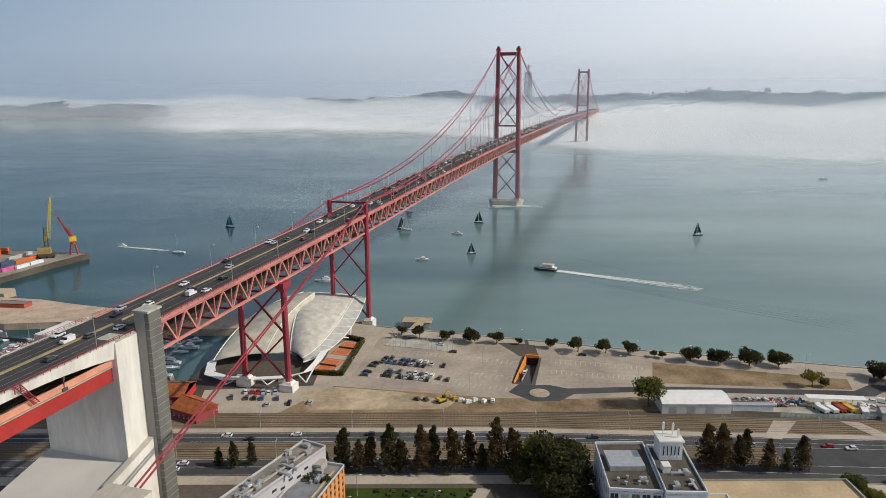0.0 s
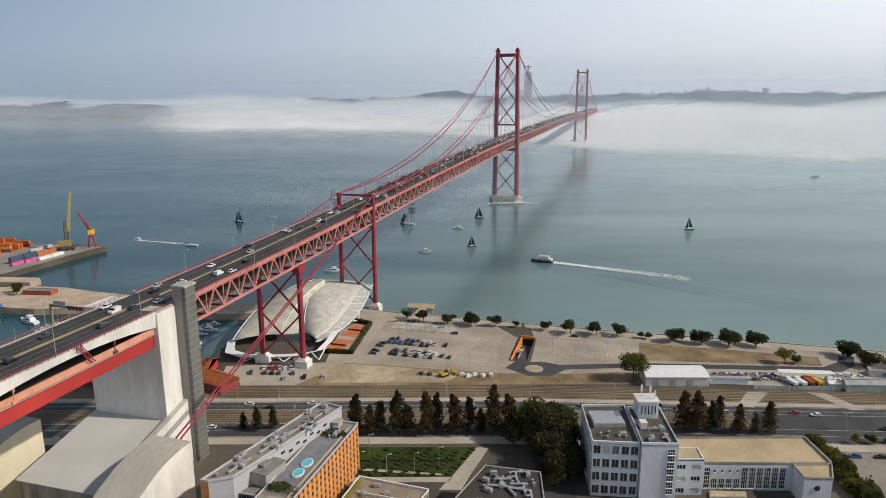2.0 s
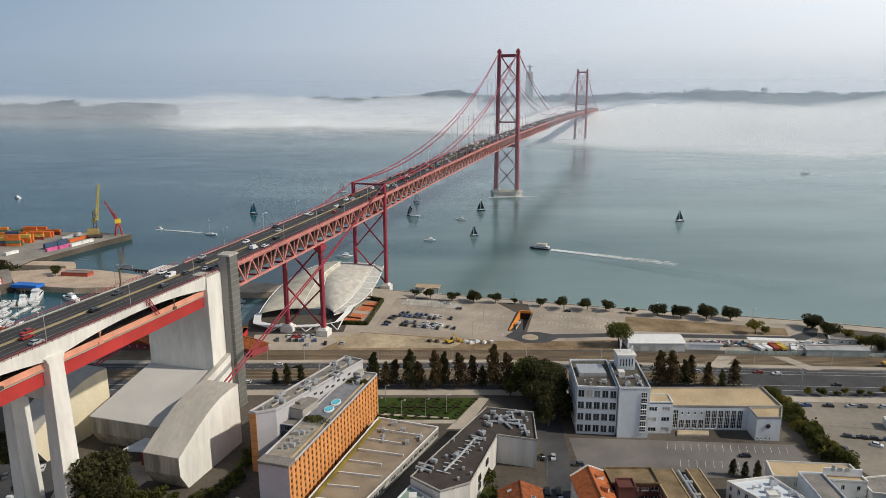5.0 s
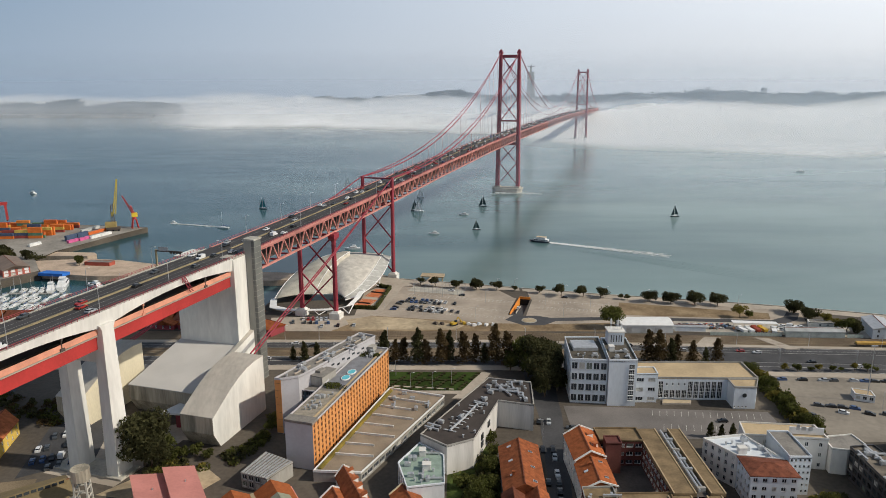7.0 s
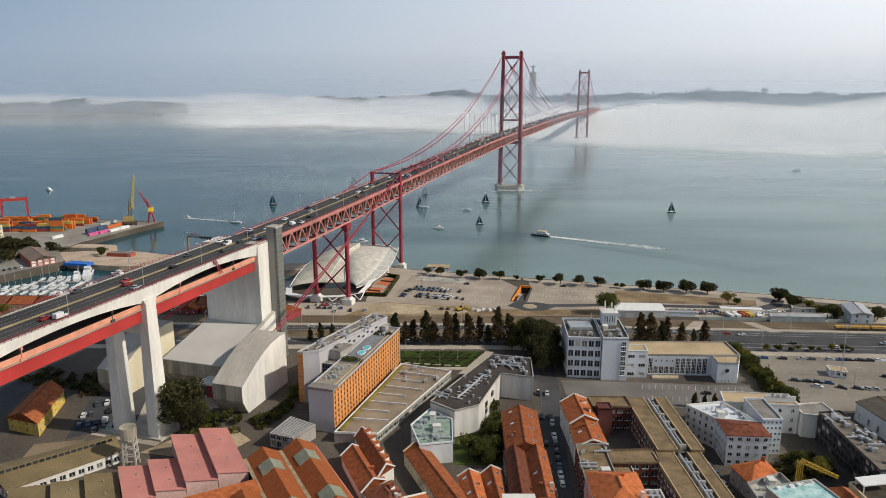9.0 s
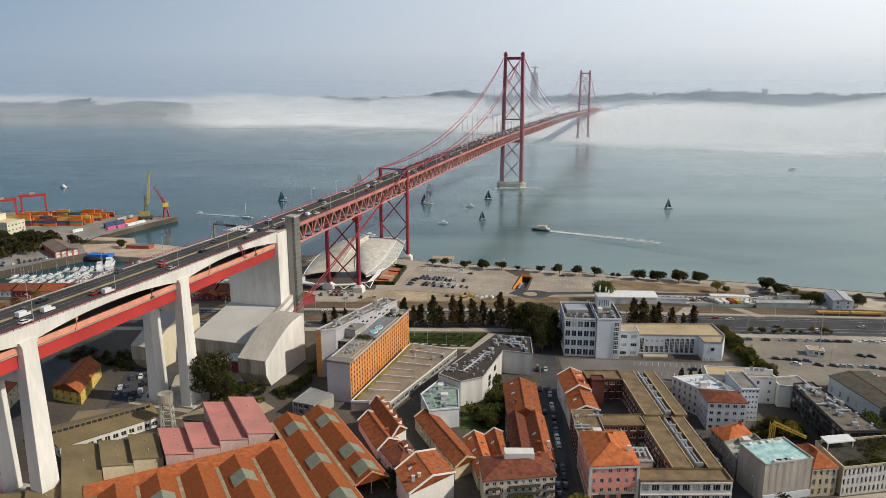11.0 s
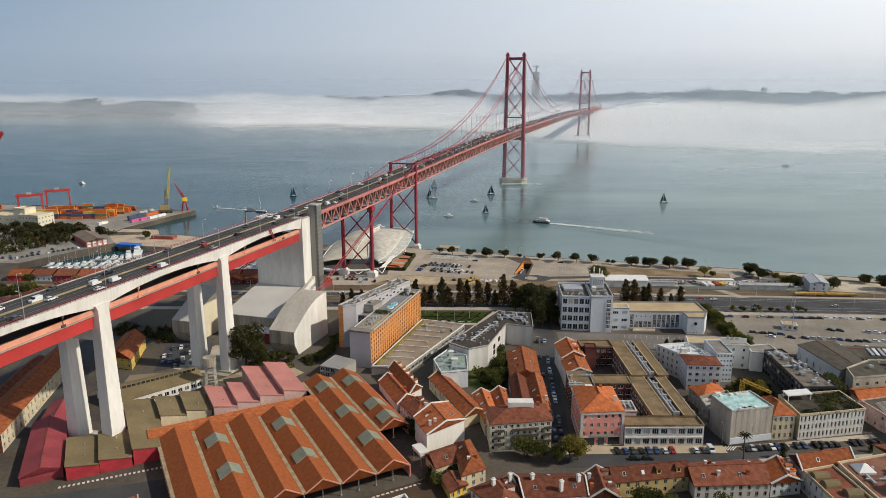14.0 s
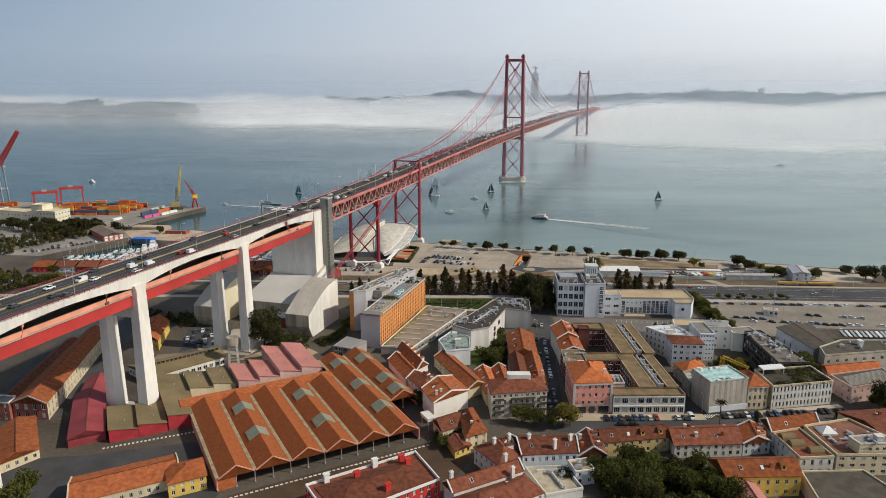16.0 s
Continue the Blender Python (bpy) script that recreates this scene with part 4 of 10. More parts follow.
def lerp(p, q, f):
    return (p[0] + (q[0] - p[0]) * f, p[1] + (q[1] - p[1]) * f)


def grow(poly, m):
    cx, cy = sum(p[0] for p in poly) / len(poly), sum(p[1] for p in poly) / len(poly)
    out = []
    for x, y in poly:
        L = math.hypot(x - cx, y - cy)
        out.append((x + (x - cx) / L * m * 1.3, y + (y - cy) / L * m * 1.3))
    return out


def building(name, label, poly, top, wall, roof, faces="nwe", spacing=2.9, storey=3.1, ww=1.15, wh=1.6, sill=0.9, ground=0.0, base=GROUND - 0.5,
             bars=1, glass=None, frame=None, chimneys=0, wallmats=None, seed=1, category="building", group="town buildings", cornice=None, rows=None, turn=False, cols=None, verge=None, skylights=0, dormers=0):
    """A house: walls with recessed windows, and a flat, gabled or hipped roof. faces: which walls have windows (n towards -y, s, w towards +x, e)."""
    poly = ccw(poly)
    cx, cy = sum(p[0] for p in poly) / len(poly), sum(p[1] for p in poly) / len(poly)
    th = thing(name, label, category, (cx, cy, base), 0, group)
    loc = [(x - cx, y - cy) for x, y in poly]
    z0, z1 = 0.0, top - base
    rnd = random.Random(seed * 77 + int(abs(cx) * 3))
    wins = []
    for i, p in enumerate(loc):
        q = loc[(i + 1) % len(loc)]
        d = Vector((q[0] - p[0], q[1] - p[1]))
        nx, ny = d.y / d.length, -d.x / d.length
        key = ("w" if nx > 0 else "e") if abs(nx) > abs(ny) else ("s" if ny > 0 else "n")
        g = bmesh.new()
        cc, rr = 0, 0
        if key in faces and d.length > spacing * 0.9:
            cc, rr = max(1, round(d.length / spacing)), rows or max(1, round((z1 - ground - 0.5) / storey))
            if cols and key in cols:
                cc = cols[key]
        got = facade(g, p, q, z0, z1, cc, rr, ww, wh, sill, ground=ground + 0.5)
        wins += got
        me = bpy.data.meshes.new("wall")
        bmesh.ops.remove_doubles(g, verts=g.verts, dist=0.002)
        g.to_mesh(me)
        g.free()
        me.materials.append((wallmats or {}).get(key, wall))
        wo = new("wall", me)
        wo.parent = th
    for m, w, h in wins:
        lot = rnd.random()
        blind = None if glass is M_GLASSB or name == "hotel" or lot > 0.24 else (M_BLIND if lot > 0.09 else M_SHUTTER)
        share("window", window_mesh(w, h, bars, blind or glass, frame), m, th)
    kind, rmat, rise = roof
    g = bmesh.new()
    if kind == "flat":
        prism(g, loc, z1 - 0.4, z1 - 0.02)
        part("roof", g, rmat, th)
        if rise:
            g = bmesh.new()
            big, ins = grow(loc, 0.12), grow(loc, -0.3)
            for i in range(len(loc)):
                j = (i + 1) % len(loc)
                quad_pts = [big[i], big[j], ins[j], ins[i]]
                prism(g, quad_pts, z1 - 0.06, z1 + rise)
            part("parapet", g, cornice or wall, th)
    else:
        e = grow(loc, 0.45)
        l01 = math.dist(loc[0], loc[1]) + math.dist(loc[2], loc[3])
        l12 = math.dist(loc[1], loc[2]) + math.dist(loc[3], loc[0])
        if (l01 < l12) != turn:
            e, ll = [e[1], e[2], e[3], e[0]], [loc[1], loc[2], loc[3], loc[0]]
        else:
            ll = loc
        r0, r1 = lerp(e[0], e[3], 0.5), lerp(e[1], e[2], 0.5)
        if kind == "hip":
            run = min(0.45, 0.5 * math.dist(e[0], e[3]) / max(0.1, math.dist(r0, r1)))
            r0, r1 = lerp(r0, r1, run), lerp(r1, r0, run)
        roof_solid(g, e, (r0, r1), z1 + 0.28, rise)
        part("roof", g, rmat, th)
        if kind == "gable":
            for a, b in ((ll[3], ll[0]), (ll[1], ll[2])):
                m2 = lerp(a, b, 0.5)
                g = bmesh.new()
                vs = [g.verts.new((a[0], a[1], z1)), g.verts.new((b[0], b[1], z1)), g.verts.new((m2[0], m2[1], z1 + rise - 0.1))]
                g.faces.new(vs)
                me = bpy.data.meshes.new("gable")
                g.to_mesh(me)
                g.free()
                me.materials.append(wall)
                wo = new("gable", me)
                wo.parent = th
        g = bmesh.new()
        beam(g, (*r0, z1 + 0.28 + rise), (*r1, z1 + 0.28 + rise), 0.35, 0.25)
        part("ridge", g, M_TILE_D, th)
        zt = z1 + 0.28
        if verge:
            for rr_, aa, bb in ((r0, e[0], e[3]), (r1, e[1], e[2])):
                g = bmesh.new()
                beam(g, (*aa, zt + 0.12), (*rr_, zt + rise + 0.18), 0.45, 0.5)
                beam(g, (*rr_, zt + rise + 0.18), (*bb, zt + 0.12), 0.45, 0.5)
                part("verge", g, verge, th)
        for k in range(skylights + dormers):
            f = (k + 0.6 + 0.25 * rnd.random()) / (skylights + dormers + 0.4)
            side = (0, 1) if k % 2 == 0 or dormers else (3, 2)
            lo_, hi_ = Vector((*lerp(e[side[0]], e[side[1]], f), zt)), Vector((*lerp(r0, r1, f), zt + rise))
            mid_, along = lo_.lerp(hi_, 0.5), Vector((r1[0] - r0[0], r1[1] - r0[1], 0)).normalized()
            fall = (lo_ - hi_).normalized()
            up_ = along.cross(fall)
            up_ = up_ if up_.z > 0 else -up_
            g = bmesh.new()
            if k < skylights:
                m_ = Matrix((along, fall, up_)).transposed().to_4x4()
                box(g, -0.55, 0.55, -0.8, 0.8, -0.05, 0.16, m_)
                box(g, -0.42, 0.42, -0.67, 0.67, 0.16, 0.19, m_, 1)
                o_ = part("roof_window", g, [M_METAL, M_BLUEWHITE if k % 2 else M_GLASS], th)
            else:
                flat_ = Vector((fall.x, fall.y, 0)).normalized()
                m_ = Matrix((along, flat_, Vector((0, 0, 1)))).transposed().to_4x4()
                box(g, -0.8, 0.8, -1.4, 1.0, -0.6, 1.15, m_)
                box(g, -0.5, 0.5, 1.0, 1.04, -0.1, 0.95, m_, 1)
                box(g, -1.0, 1.0, -1.5, 1.2, 1.15, 1.32, m_, 2)
                o_ = part("dormer", g, [wall, M_GLASS, rmat], th)
            o_.matrix_basis = Matrix.Translation(mid_)
    if cornice and kind != "flat":
        g = bmesh.new()
        big, ins = grow(loc, 0.35), grow(loc, -0.05)
        for i in range(len(loc)):
            j = (i + 1) % len(loc)
            prism(g, [big[i], big[j], ins[j], ins[i]], z1 - 0.5, z1 - 0.03)
        part("cornice", g, cornice, th)
    for k in range(chimneys):
        f, f2 = rnd.uniform(0.12, 0.88), rnd.choice((0.25, 0.7))
        pa, pb = lerp(loc[0], loc[1], f), lerp(loc[3], loc[2], f) if len(loc) > 3 else loc[2]
        x, y = lerp(pa, pb, f2)
        g = bmesh.new()
        hh = z1 + 0.5 + (rise if kind != "flat" else 0.6) * 0.6
        box(g, x - 0.5, x + 0.5, y - 0.4, y + 0.4, z1 - 0.3, hh + 1.0)
        box(g, x - 0.6, x + 0.6, y - 0.5, y + 0.5, hh + 1.0, hh + 1.2)
        part("chimney", g, M_PLASTER if k % 3 else M_TILE, th)
    th["top"] = z1
    return th


def inside(poly, x, y):
    hit = False
    for (xa, ya), (xb, yb) in zip(poly, poly[1:] + poly[:1]):
        if (ya > y) != (yb > y) and x < (xb - xa) * (y - ya) / (yb - ya) + xa:
            hit = not hit
    return hit


def clutter_meshes():
    out = []
    g = bmesh.new()
    box(g, -1.1, 1.1, -0.7, 0.7, 0.2, 1.4)
    for x in (-0.9, 0.9):
        box(g, x - 0.1, x + 0.1, -0.6, 0.6, 0, 0.2)
    tube(g, [(-0.5, 0, 1.4), (-0.5, 0, 1.55)], 0.42, 10)
    tube(g, [(0.5, 0, 1.4), (0.5, 0, 1.55)], 0.42, 10)
    out.append(("air_conditioner", g, M_METAL))
    g = bmesh.new()
    box(g, -3.0, 3.0, -0.35, 0.35, 0.35, 0.95)
    box(g, 2.3, 3.0, -0.35, 0.35, 0, 0.35)
    box(g, -3.0, -2.3, -0.35, 0.35, 0, 0.35)
    box(g, -0.4, 0.4, 0.35, 1.6, 0.35, 0.9)
    out.append(("duct", g, M_METAL))
    g = bmesh.new()
    tube(g, [(0, 0, 0), (0, 0, 0.9)], 0.35, 10)
    tube(g, [(0, 0, 0.9), (0, 0, 1.1)], 0.5, 10)
    out.append(("vent", g, M_METAL))
    g = bmesh.new()
    box(g, -1.4, 1.4, -1.1, 1.1, 0, 2.2)
    box(g, -1.55, 1.55, -1.25, 1.25, 2.2, 2.4)
    out.append(("stair_head", g, M_PLASTER))
    res = []
    for nm, g, mt in out:
        me = bpy.data.meshes.new(nm)
        bmesh.ops.recalc_face_normals(g, faces=g.faces)
        g.to_mesh(me)
        g.free()
        me.materials.append(mt)
        res.append((nm, me))
    return res


CLUTTER = clutter_meshes()


def roof_clutter(th, poly, top, n, seed, kinds=(0, 0, 1, 2, 2, 3), base=GROUND - 0.5, deg=0):
    poly = ccw(poly)
    cx, cy = th.matrix_world.translation.x, th.matrix_world.translation.y
    rnd = random.Random(seed)
    inner = grow(poly, -1.8)
    xs, ys = [p[0] for p in inner], [p[1] for p in inner]
    k = 0
    for _ in range(n * 12):
        x, y = rnd.uniform(min(xs), max(xs)), rnd.uniform(min(ys), max(ys))
        if inside(inner, x, y):
            nm, me = CLUTTER[rnd.choice(kinds)]
            share(nm, me, pose(x - cx, y - cy, top - base - 0.02, 0, 0, deg + rnd.choice((0, 90))), th)
            k += 1
            if k >= n:
                return


# ---- hotel ----
HD = -16.07
HTOP = 23.2
HP = rect(-64.3, 130.9, 11.2, 76.7, HD)
hotel = building("hotel", "orange-fronted hotel slab with rows of dark windows and roof pools", HP, HTOP, M_LILAC, ("flat", M_ROOFGREY, 0.8), faces="w",
                 cols={"w": 26}, rows=8, spacing=3.1, ww=1.2, wh=1.6, sill=0.4, ground=0.2, wallmats={"w": M_ORANGE}, frame=M_ORANGE, glass=M_GLASS, bars=0, category="hotel", cornice=M_LILAC)
hcx, hcy = sum(p[0] for p in HP) / 4, sum(p[1] for p in HP) / 4
HZ = HTOP - (GROUND - 0.5)


def hotel_at(u, v):
    """A place on the hotel's roof: u across from the back, v along, both 0 to 1."""
    return lerp(lerp(HP[0], HP[1], u), lerp(HP[3], HP[2], u), v)


def roof_bed(u0, u1, v0, v1, z0, z1):
    g = bmesh.new()
    prism(g, ccw([(x - hcx, y - hcy) for x, y in (hotel_at(u0, v0), hotel_at(u1, v0), hotel_at(u1, v1), hotel_at(u0, v1))]), z0, z1)
    return g


part("gravel_bed", roof_bed(0.04, 0.96, 0.07, 0.36, HZ - 0.03, HZ + 0.06), surface("pale_roof_gravel", (0.31, 0.275, 0.22), rough=0.95, var=0.25, scale=0.5, fine=3), hotel, "pale gravel roof bed")
part("pool_deck", roof_bed(0.04, 0.93, 0.40, 0.93, HZ - 0.03, HZ + 0.06), surface("slate_pool_deck", (0.20, 0.205, 0.225), rough=0.8, var=0.2, scale=0.3), hotel, "slate-grey pool deck")
part("roof_kerb", roof_bed(0.80, 0.85, 0.06, 0.95, HZ + 0.06, HZ + 0.5), M_ROOFTAN, hotel)
part("nose_cap", roof_bed(-0.01, 1.01, -0.004, 0.055, HZ + 0.0, HZ + 0.86), M_ROOFGREY, hotel, "grey roof over the hotel's blank end wall")
part("stair_head", roof_bed(0.12, 0.52, 0.93, 0.985, HZ, HZ + 2.4), M_GREYW, hotel)
roof_clutter(hotel, [hotel_at(0.1, 0.08), hotel_at(0.75, 0.08), hotel_at(0.75, 0.36), hotel_at(0.1, 0.36)], HTOP + 0.05, 13, 5, kinds=(0, 2, 2, 2, 0), deg=HD)
roof_clutter(hotel, [hotel_at(0.05, 0.8), hotel_at(0.8, 0.8), hotel_at(0.8, 0.96), hotel_at(0.05, 0.96)], HTOP + 0.05, 6, 6, kinds=(0, 2), deg=HD)
for v in (0.535, 0.615):
    x, y = hotel_at(0.52, v)
    g = bmesh.new()
    tube(g, [(0, 0, 0), (0, 0, 0.45)], 1.0, 24)
    bmesh.ops.scale(g, vec=(1.75, 2.7, 1), verts=g.verts)
    o = part("pool_rim", g, M_WHITE, hotel, "white-rimmed oval roof pool")
    o.matrix_basis = pose(x - hcx, y - hcy, HZ + 0.05, 0, 0, HD)
    g = bmesh.new()
    tube(g, [(0, 0, 0.3), (0, 0, 0.48)], 0.86, 24)
    bmesh.ops.scale(g, vec=(1.75, 2.7, 1), verts=g.verts)
    po = part("pool_water", g, M_POOL, hotel)
    po.matrix_basis = o.matrix_basis.copy()
# rear wing: set at an angle, with a blank lilac nose and a white inner wall
HR = [(-73.8, 156.2), (-71.2, 155.6), (-64.6, 158.2), (-38.6, 204.6), (-46.6, 208.8)]
rear = building("hotel", "taller grey and orange rear wing of the hotel", HR, 28.2, M_LILAC, ("flat", M_ROOFGREY, 0.8), faces="", wallmats={"n": M_LILAC, "e": M_ORANGE}, category="hotel", cornice=M_LILAC)
roof_clutter(rear, HR, 28.2, 24, 9, kinds=(0, 1, 2, 2, 2), deg=-29)
rrx, rry = rear.matrix_world.translation.x, rear.matrix_world.translation.y
g = bmesh.new()
for k in range(4):
    a, b = lerp(HR[2], HR[3], 0.02 + 0.25 * k), lerp(HR[2], HR[3], 0.2 + 0.25 * k)
    beam(g, (a[0] - rrx - 2.6, a[1] - rry + 1.2, 24.3), (b[0] - rrx - 2.6, b[1] - rry + 1.2, 24.3), 0.5, 0.5)
part("roof_rail", g, M_PALE, rear)
for k in range(9):
    x, y = lerp(HR[2], HR[3], 0.34 + 0.068 * k)
    g = bmesh.new()
    box(g, -0.9, 0.9, -0.12, 0.12, 0, 0.8)
    o = part("window", g, M_GLASS, rear, "small dark wall window")
    o.matrix_basis = pose(x - rrx, y - rry, 21.0 if k % 2 else 19.9, 0, 0, 60.8)
building("hotel", "dark glazed middle block between the two hotel wings", [(-66.2, 160.2), (-55.6, 157.6), (-52.4, 168.6), (-60.5, 171.5)], 22.0, M_GLASSB, ("flat", M_ROOFGREY, 0.3), faces="n", spacing=3.6, storey=3.0, ww=3.3, wh=2.0, sill=0.5, bars=2, glass=M_GLASS, frame=M_LILAC, category="hotel", cornice=M_LILAC)
pr = thing("plant_room", "grey roof plant room between the hotel's wings", "plant room", (-57.2, 168.2, 22.2), -24)
g = bmesh.new()
box(g, -4.2, 3.6, -5, 5, 0, 4.0)
part("body", g, M_GREYW, pr)
g = bmesh.new()
box(g, -4.4, 3.8, -5.2, 5.2, 4.0, 4.35)
box(g, -2.0, 0.5, -2, 2, 4.35, 5.2)
part("cap", g, M_ROOFGREY, pr)
ANX = [(-77, 117), (-67, 113), (-60.5, 124), (-72, 131)]
anx = building("annexe", "low flat annexe with a row of grey glazed roof slats", ANX, 10.5, M_GREYW, ("flat", M_ROOFGREY, 0.3), faces="n", ww=2.0, wh=2.0, category="building")
for k in range(9):
    g = bmesh.new()
    a, b = lerp(ANX[0], ANX[1], (k + 0.5) / 9), lerp(ANX[3], ANX[2], (k + 0.5) / 9)
    ax, ay = sum(p[0] for p in ANX) / 4, sum(p[1] for p in ANX) / 4
    beam(g, (a[0] - ax, a[1] - ay, 6.3), (b[0] - ax, b[1] - ay, 6.3), 0.5, 0.35)
    part("roof_slat", g, M_METAL, anx)

# hotel car-park deck
DK = [(-52.5, 120.5), (-35.5, 119.5), (-6.3, 181.5), (-31.0, 190)]
deck = building("parking_deck", "flat-roofed parking deck with low pale walls", DK, 8.8, M_GREYW, ("flat", surface("brown_deck_paving", (0.27, 0.215, 0.155), rough=0.9, var=0.25, scale=0.12), 0.8), faces="w", ww=3.6, wh=1.7, spacing=4.2, bars=2, category="parking deck", cornice=M_WHITE)
dcx, dcy = sum(p[0] for p in DK) / 4, sum(p[1] for p in DK) / 4
for k in range(1, 8):
    f = 0.06 + k / 8.6
    a, b = lerp(lerp(DK[0], DK[3], f), lerp(DK[1], DK[2], f), 0.12), lerp(lerp(DK[0], DK[3], f), lerp(DK[1], DK[2], f), 0.9 if k % 2 else 0.7)
    g = bmesh.new()
    beam(g, (a[0] - dcx, a[1] - dcy, 4.7), (b[0] - dcx, b[1] - dcy, 4.7), 0.4, 0.9)
    part("low_wall", g, M_PLASTER, deck)
roof_clutter(deck, [lerp(DK[0], DK[3], 0.75), lerp(DK[1], DK[2], 0.75), DK[2], DK[3]], 8.8, 6, 3, kinds=(0, 0, 1))
g = bmesh.new()
a, b = lerp(DK[0], DK[3], 0.02), lerp(DK[0], DK[3], 0.97)
beam(g, (a[0] + 1.6 - dcx, a[1] - dcy, 4.6), (b[0] + 1.6 - dcx, b[1] - dcy, 4.6), 1.2, 0.9)
part("planting_strip", g, surface("yellow_hedge", (0.22, 0.17, 0.03), rough=0.95, var=0.4, fine=3), deck)

# orange end of the rear wing
g = bmesh.new()
a, b = HR[0], HR[1]
beam(g, (a[0] - rrx - 0.05, a[1] - rry - 0.06, 12.2), (b[0] - rrx, b[1] - rry - 0.06, 12.2), 0.12, 23.0)
part("end_panel", g, M_ORANGE, rear, "orange end panels")
for k in range(7):
    g = bmesh.new()
    beam(g, (a[0] - rrx, a[1] - rry - 0.14, 3.6 + 3.1 * k), (b[0] - rrx - 0.1, b[1] - rry - 0.14, 3.6 + 3.1 * k), 0.06, 0.08)
    part("panel_joint", g, M_DARK, rear)

# museum with the dark roof
MU = [(-15, 133.5), (-5.2, 125), (4.5, 130), (15.8, 162), (30, 158), (31.3, 180), (13, 184.5)]
mus = building("museum", "white slatted museum wing with a dark plant-covered roof", MU, 16.3, surface("white_ribbed_cladding", (0.60, 0.58, 0.55), rough=0.7, var=0.15, scale=0.3, fine=4, stretch=(1, 1, 0.06)),
               ("flat", surface("dark_brown_museum_roof", (0.058, 0.047, 0.041), rough=0.9, var=0.2, scale=0.2), 0.5), faces="", category="museum", cornice=M_GREYW)
roof_clutter(mus, [MU[1], MU[2], MU[3], MU[6], MU[0]], 16.3, 22, 12, kinds=(2, 2, 1, 0, 2), deg=60)
roof_clutter(mus, [MU[3], MU[4], MU[5], MU[6]], 16.3, 16, 13, kinds=(2, 1, 0, 2))
for x, y, z in ((8.2, 140.2, 6.5), (11.2, 148.6, 7.5), (8.2, 140.2, 3.5)):
    mx, my = sum(p[0] for p in MU) / 7, sum(p[1] for p in MU) / 7
    g = bmesh.new()
    box(g, -0.25, 0.25, -1.3, 1.3, 0, 2.2)
    o = part("window", g, M_GLASS, mus, "tall dark slot window")
    o.matrix_basis = pose(x - mx, y - my, z, 0, 0, -19)
mx, my = sum(p[0] for p in MU) / 7, sum(p[1] for p in MU) / 7
for pts in (((-4, 136), (1.5, 146), (7.5, 158.5)), ((13, 172), (19, 171), (26.5, 168.5)), ((16, 178), (21.5, 166))):
    g = bmesh.new()
    tube(g, [(x - mx, y - my, 12.45) for x, y in pts], 0.42, 8)
    part("roof_duct", g, M_METAL, mus, "galvanised roof duct")
for k in range(10):
    f = k / 9
    x, y = lerp((-4, 136), (7.5, 158.5), f)
    g = bmesh.new()
    tube(g, [(x - mx - 2.4 + k % 2, y - my + 1.1, 12.3), (x - mx + 2.2, y - my - 1.0 + k % 3 * 0.3, 12.3)], 0.16, 6)
    part("roof_pipe", g, M_WHITE, mus, "white roof pipe")
WB = [(-22.3, 119), (-18.3, 103.5), (-6, 106), (-6.2, 124), (-15.3, 133)]
wbk = building("museum_annexe", "pale blue-grey angular annexe with a green roof terrace", WB, 13.2, M_BLUEWHITE, ("flat", surface("green_roof_felt", (0.26, 0.34, 0.29), rough=0.9, var=0.2, scale=0.3), 0.5), faces="e", ww=2.4, wh=2.4, spacing=4, bars=2)
roof_clutter(wbk, WB, 13.2, 12, 77, kinds=(0, 2, 2, 1))
roof_clutter(wbk, WB, 13.2, 6, 8)

# ---- the white station building ----
M_FELT = surface("brown_grey_roof_felt", (0.088, 0.077, 0.060), rough=0.95, var=0.25, scale=0.3)


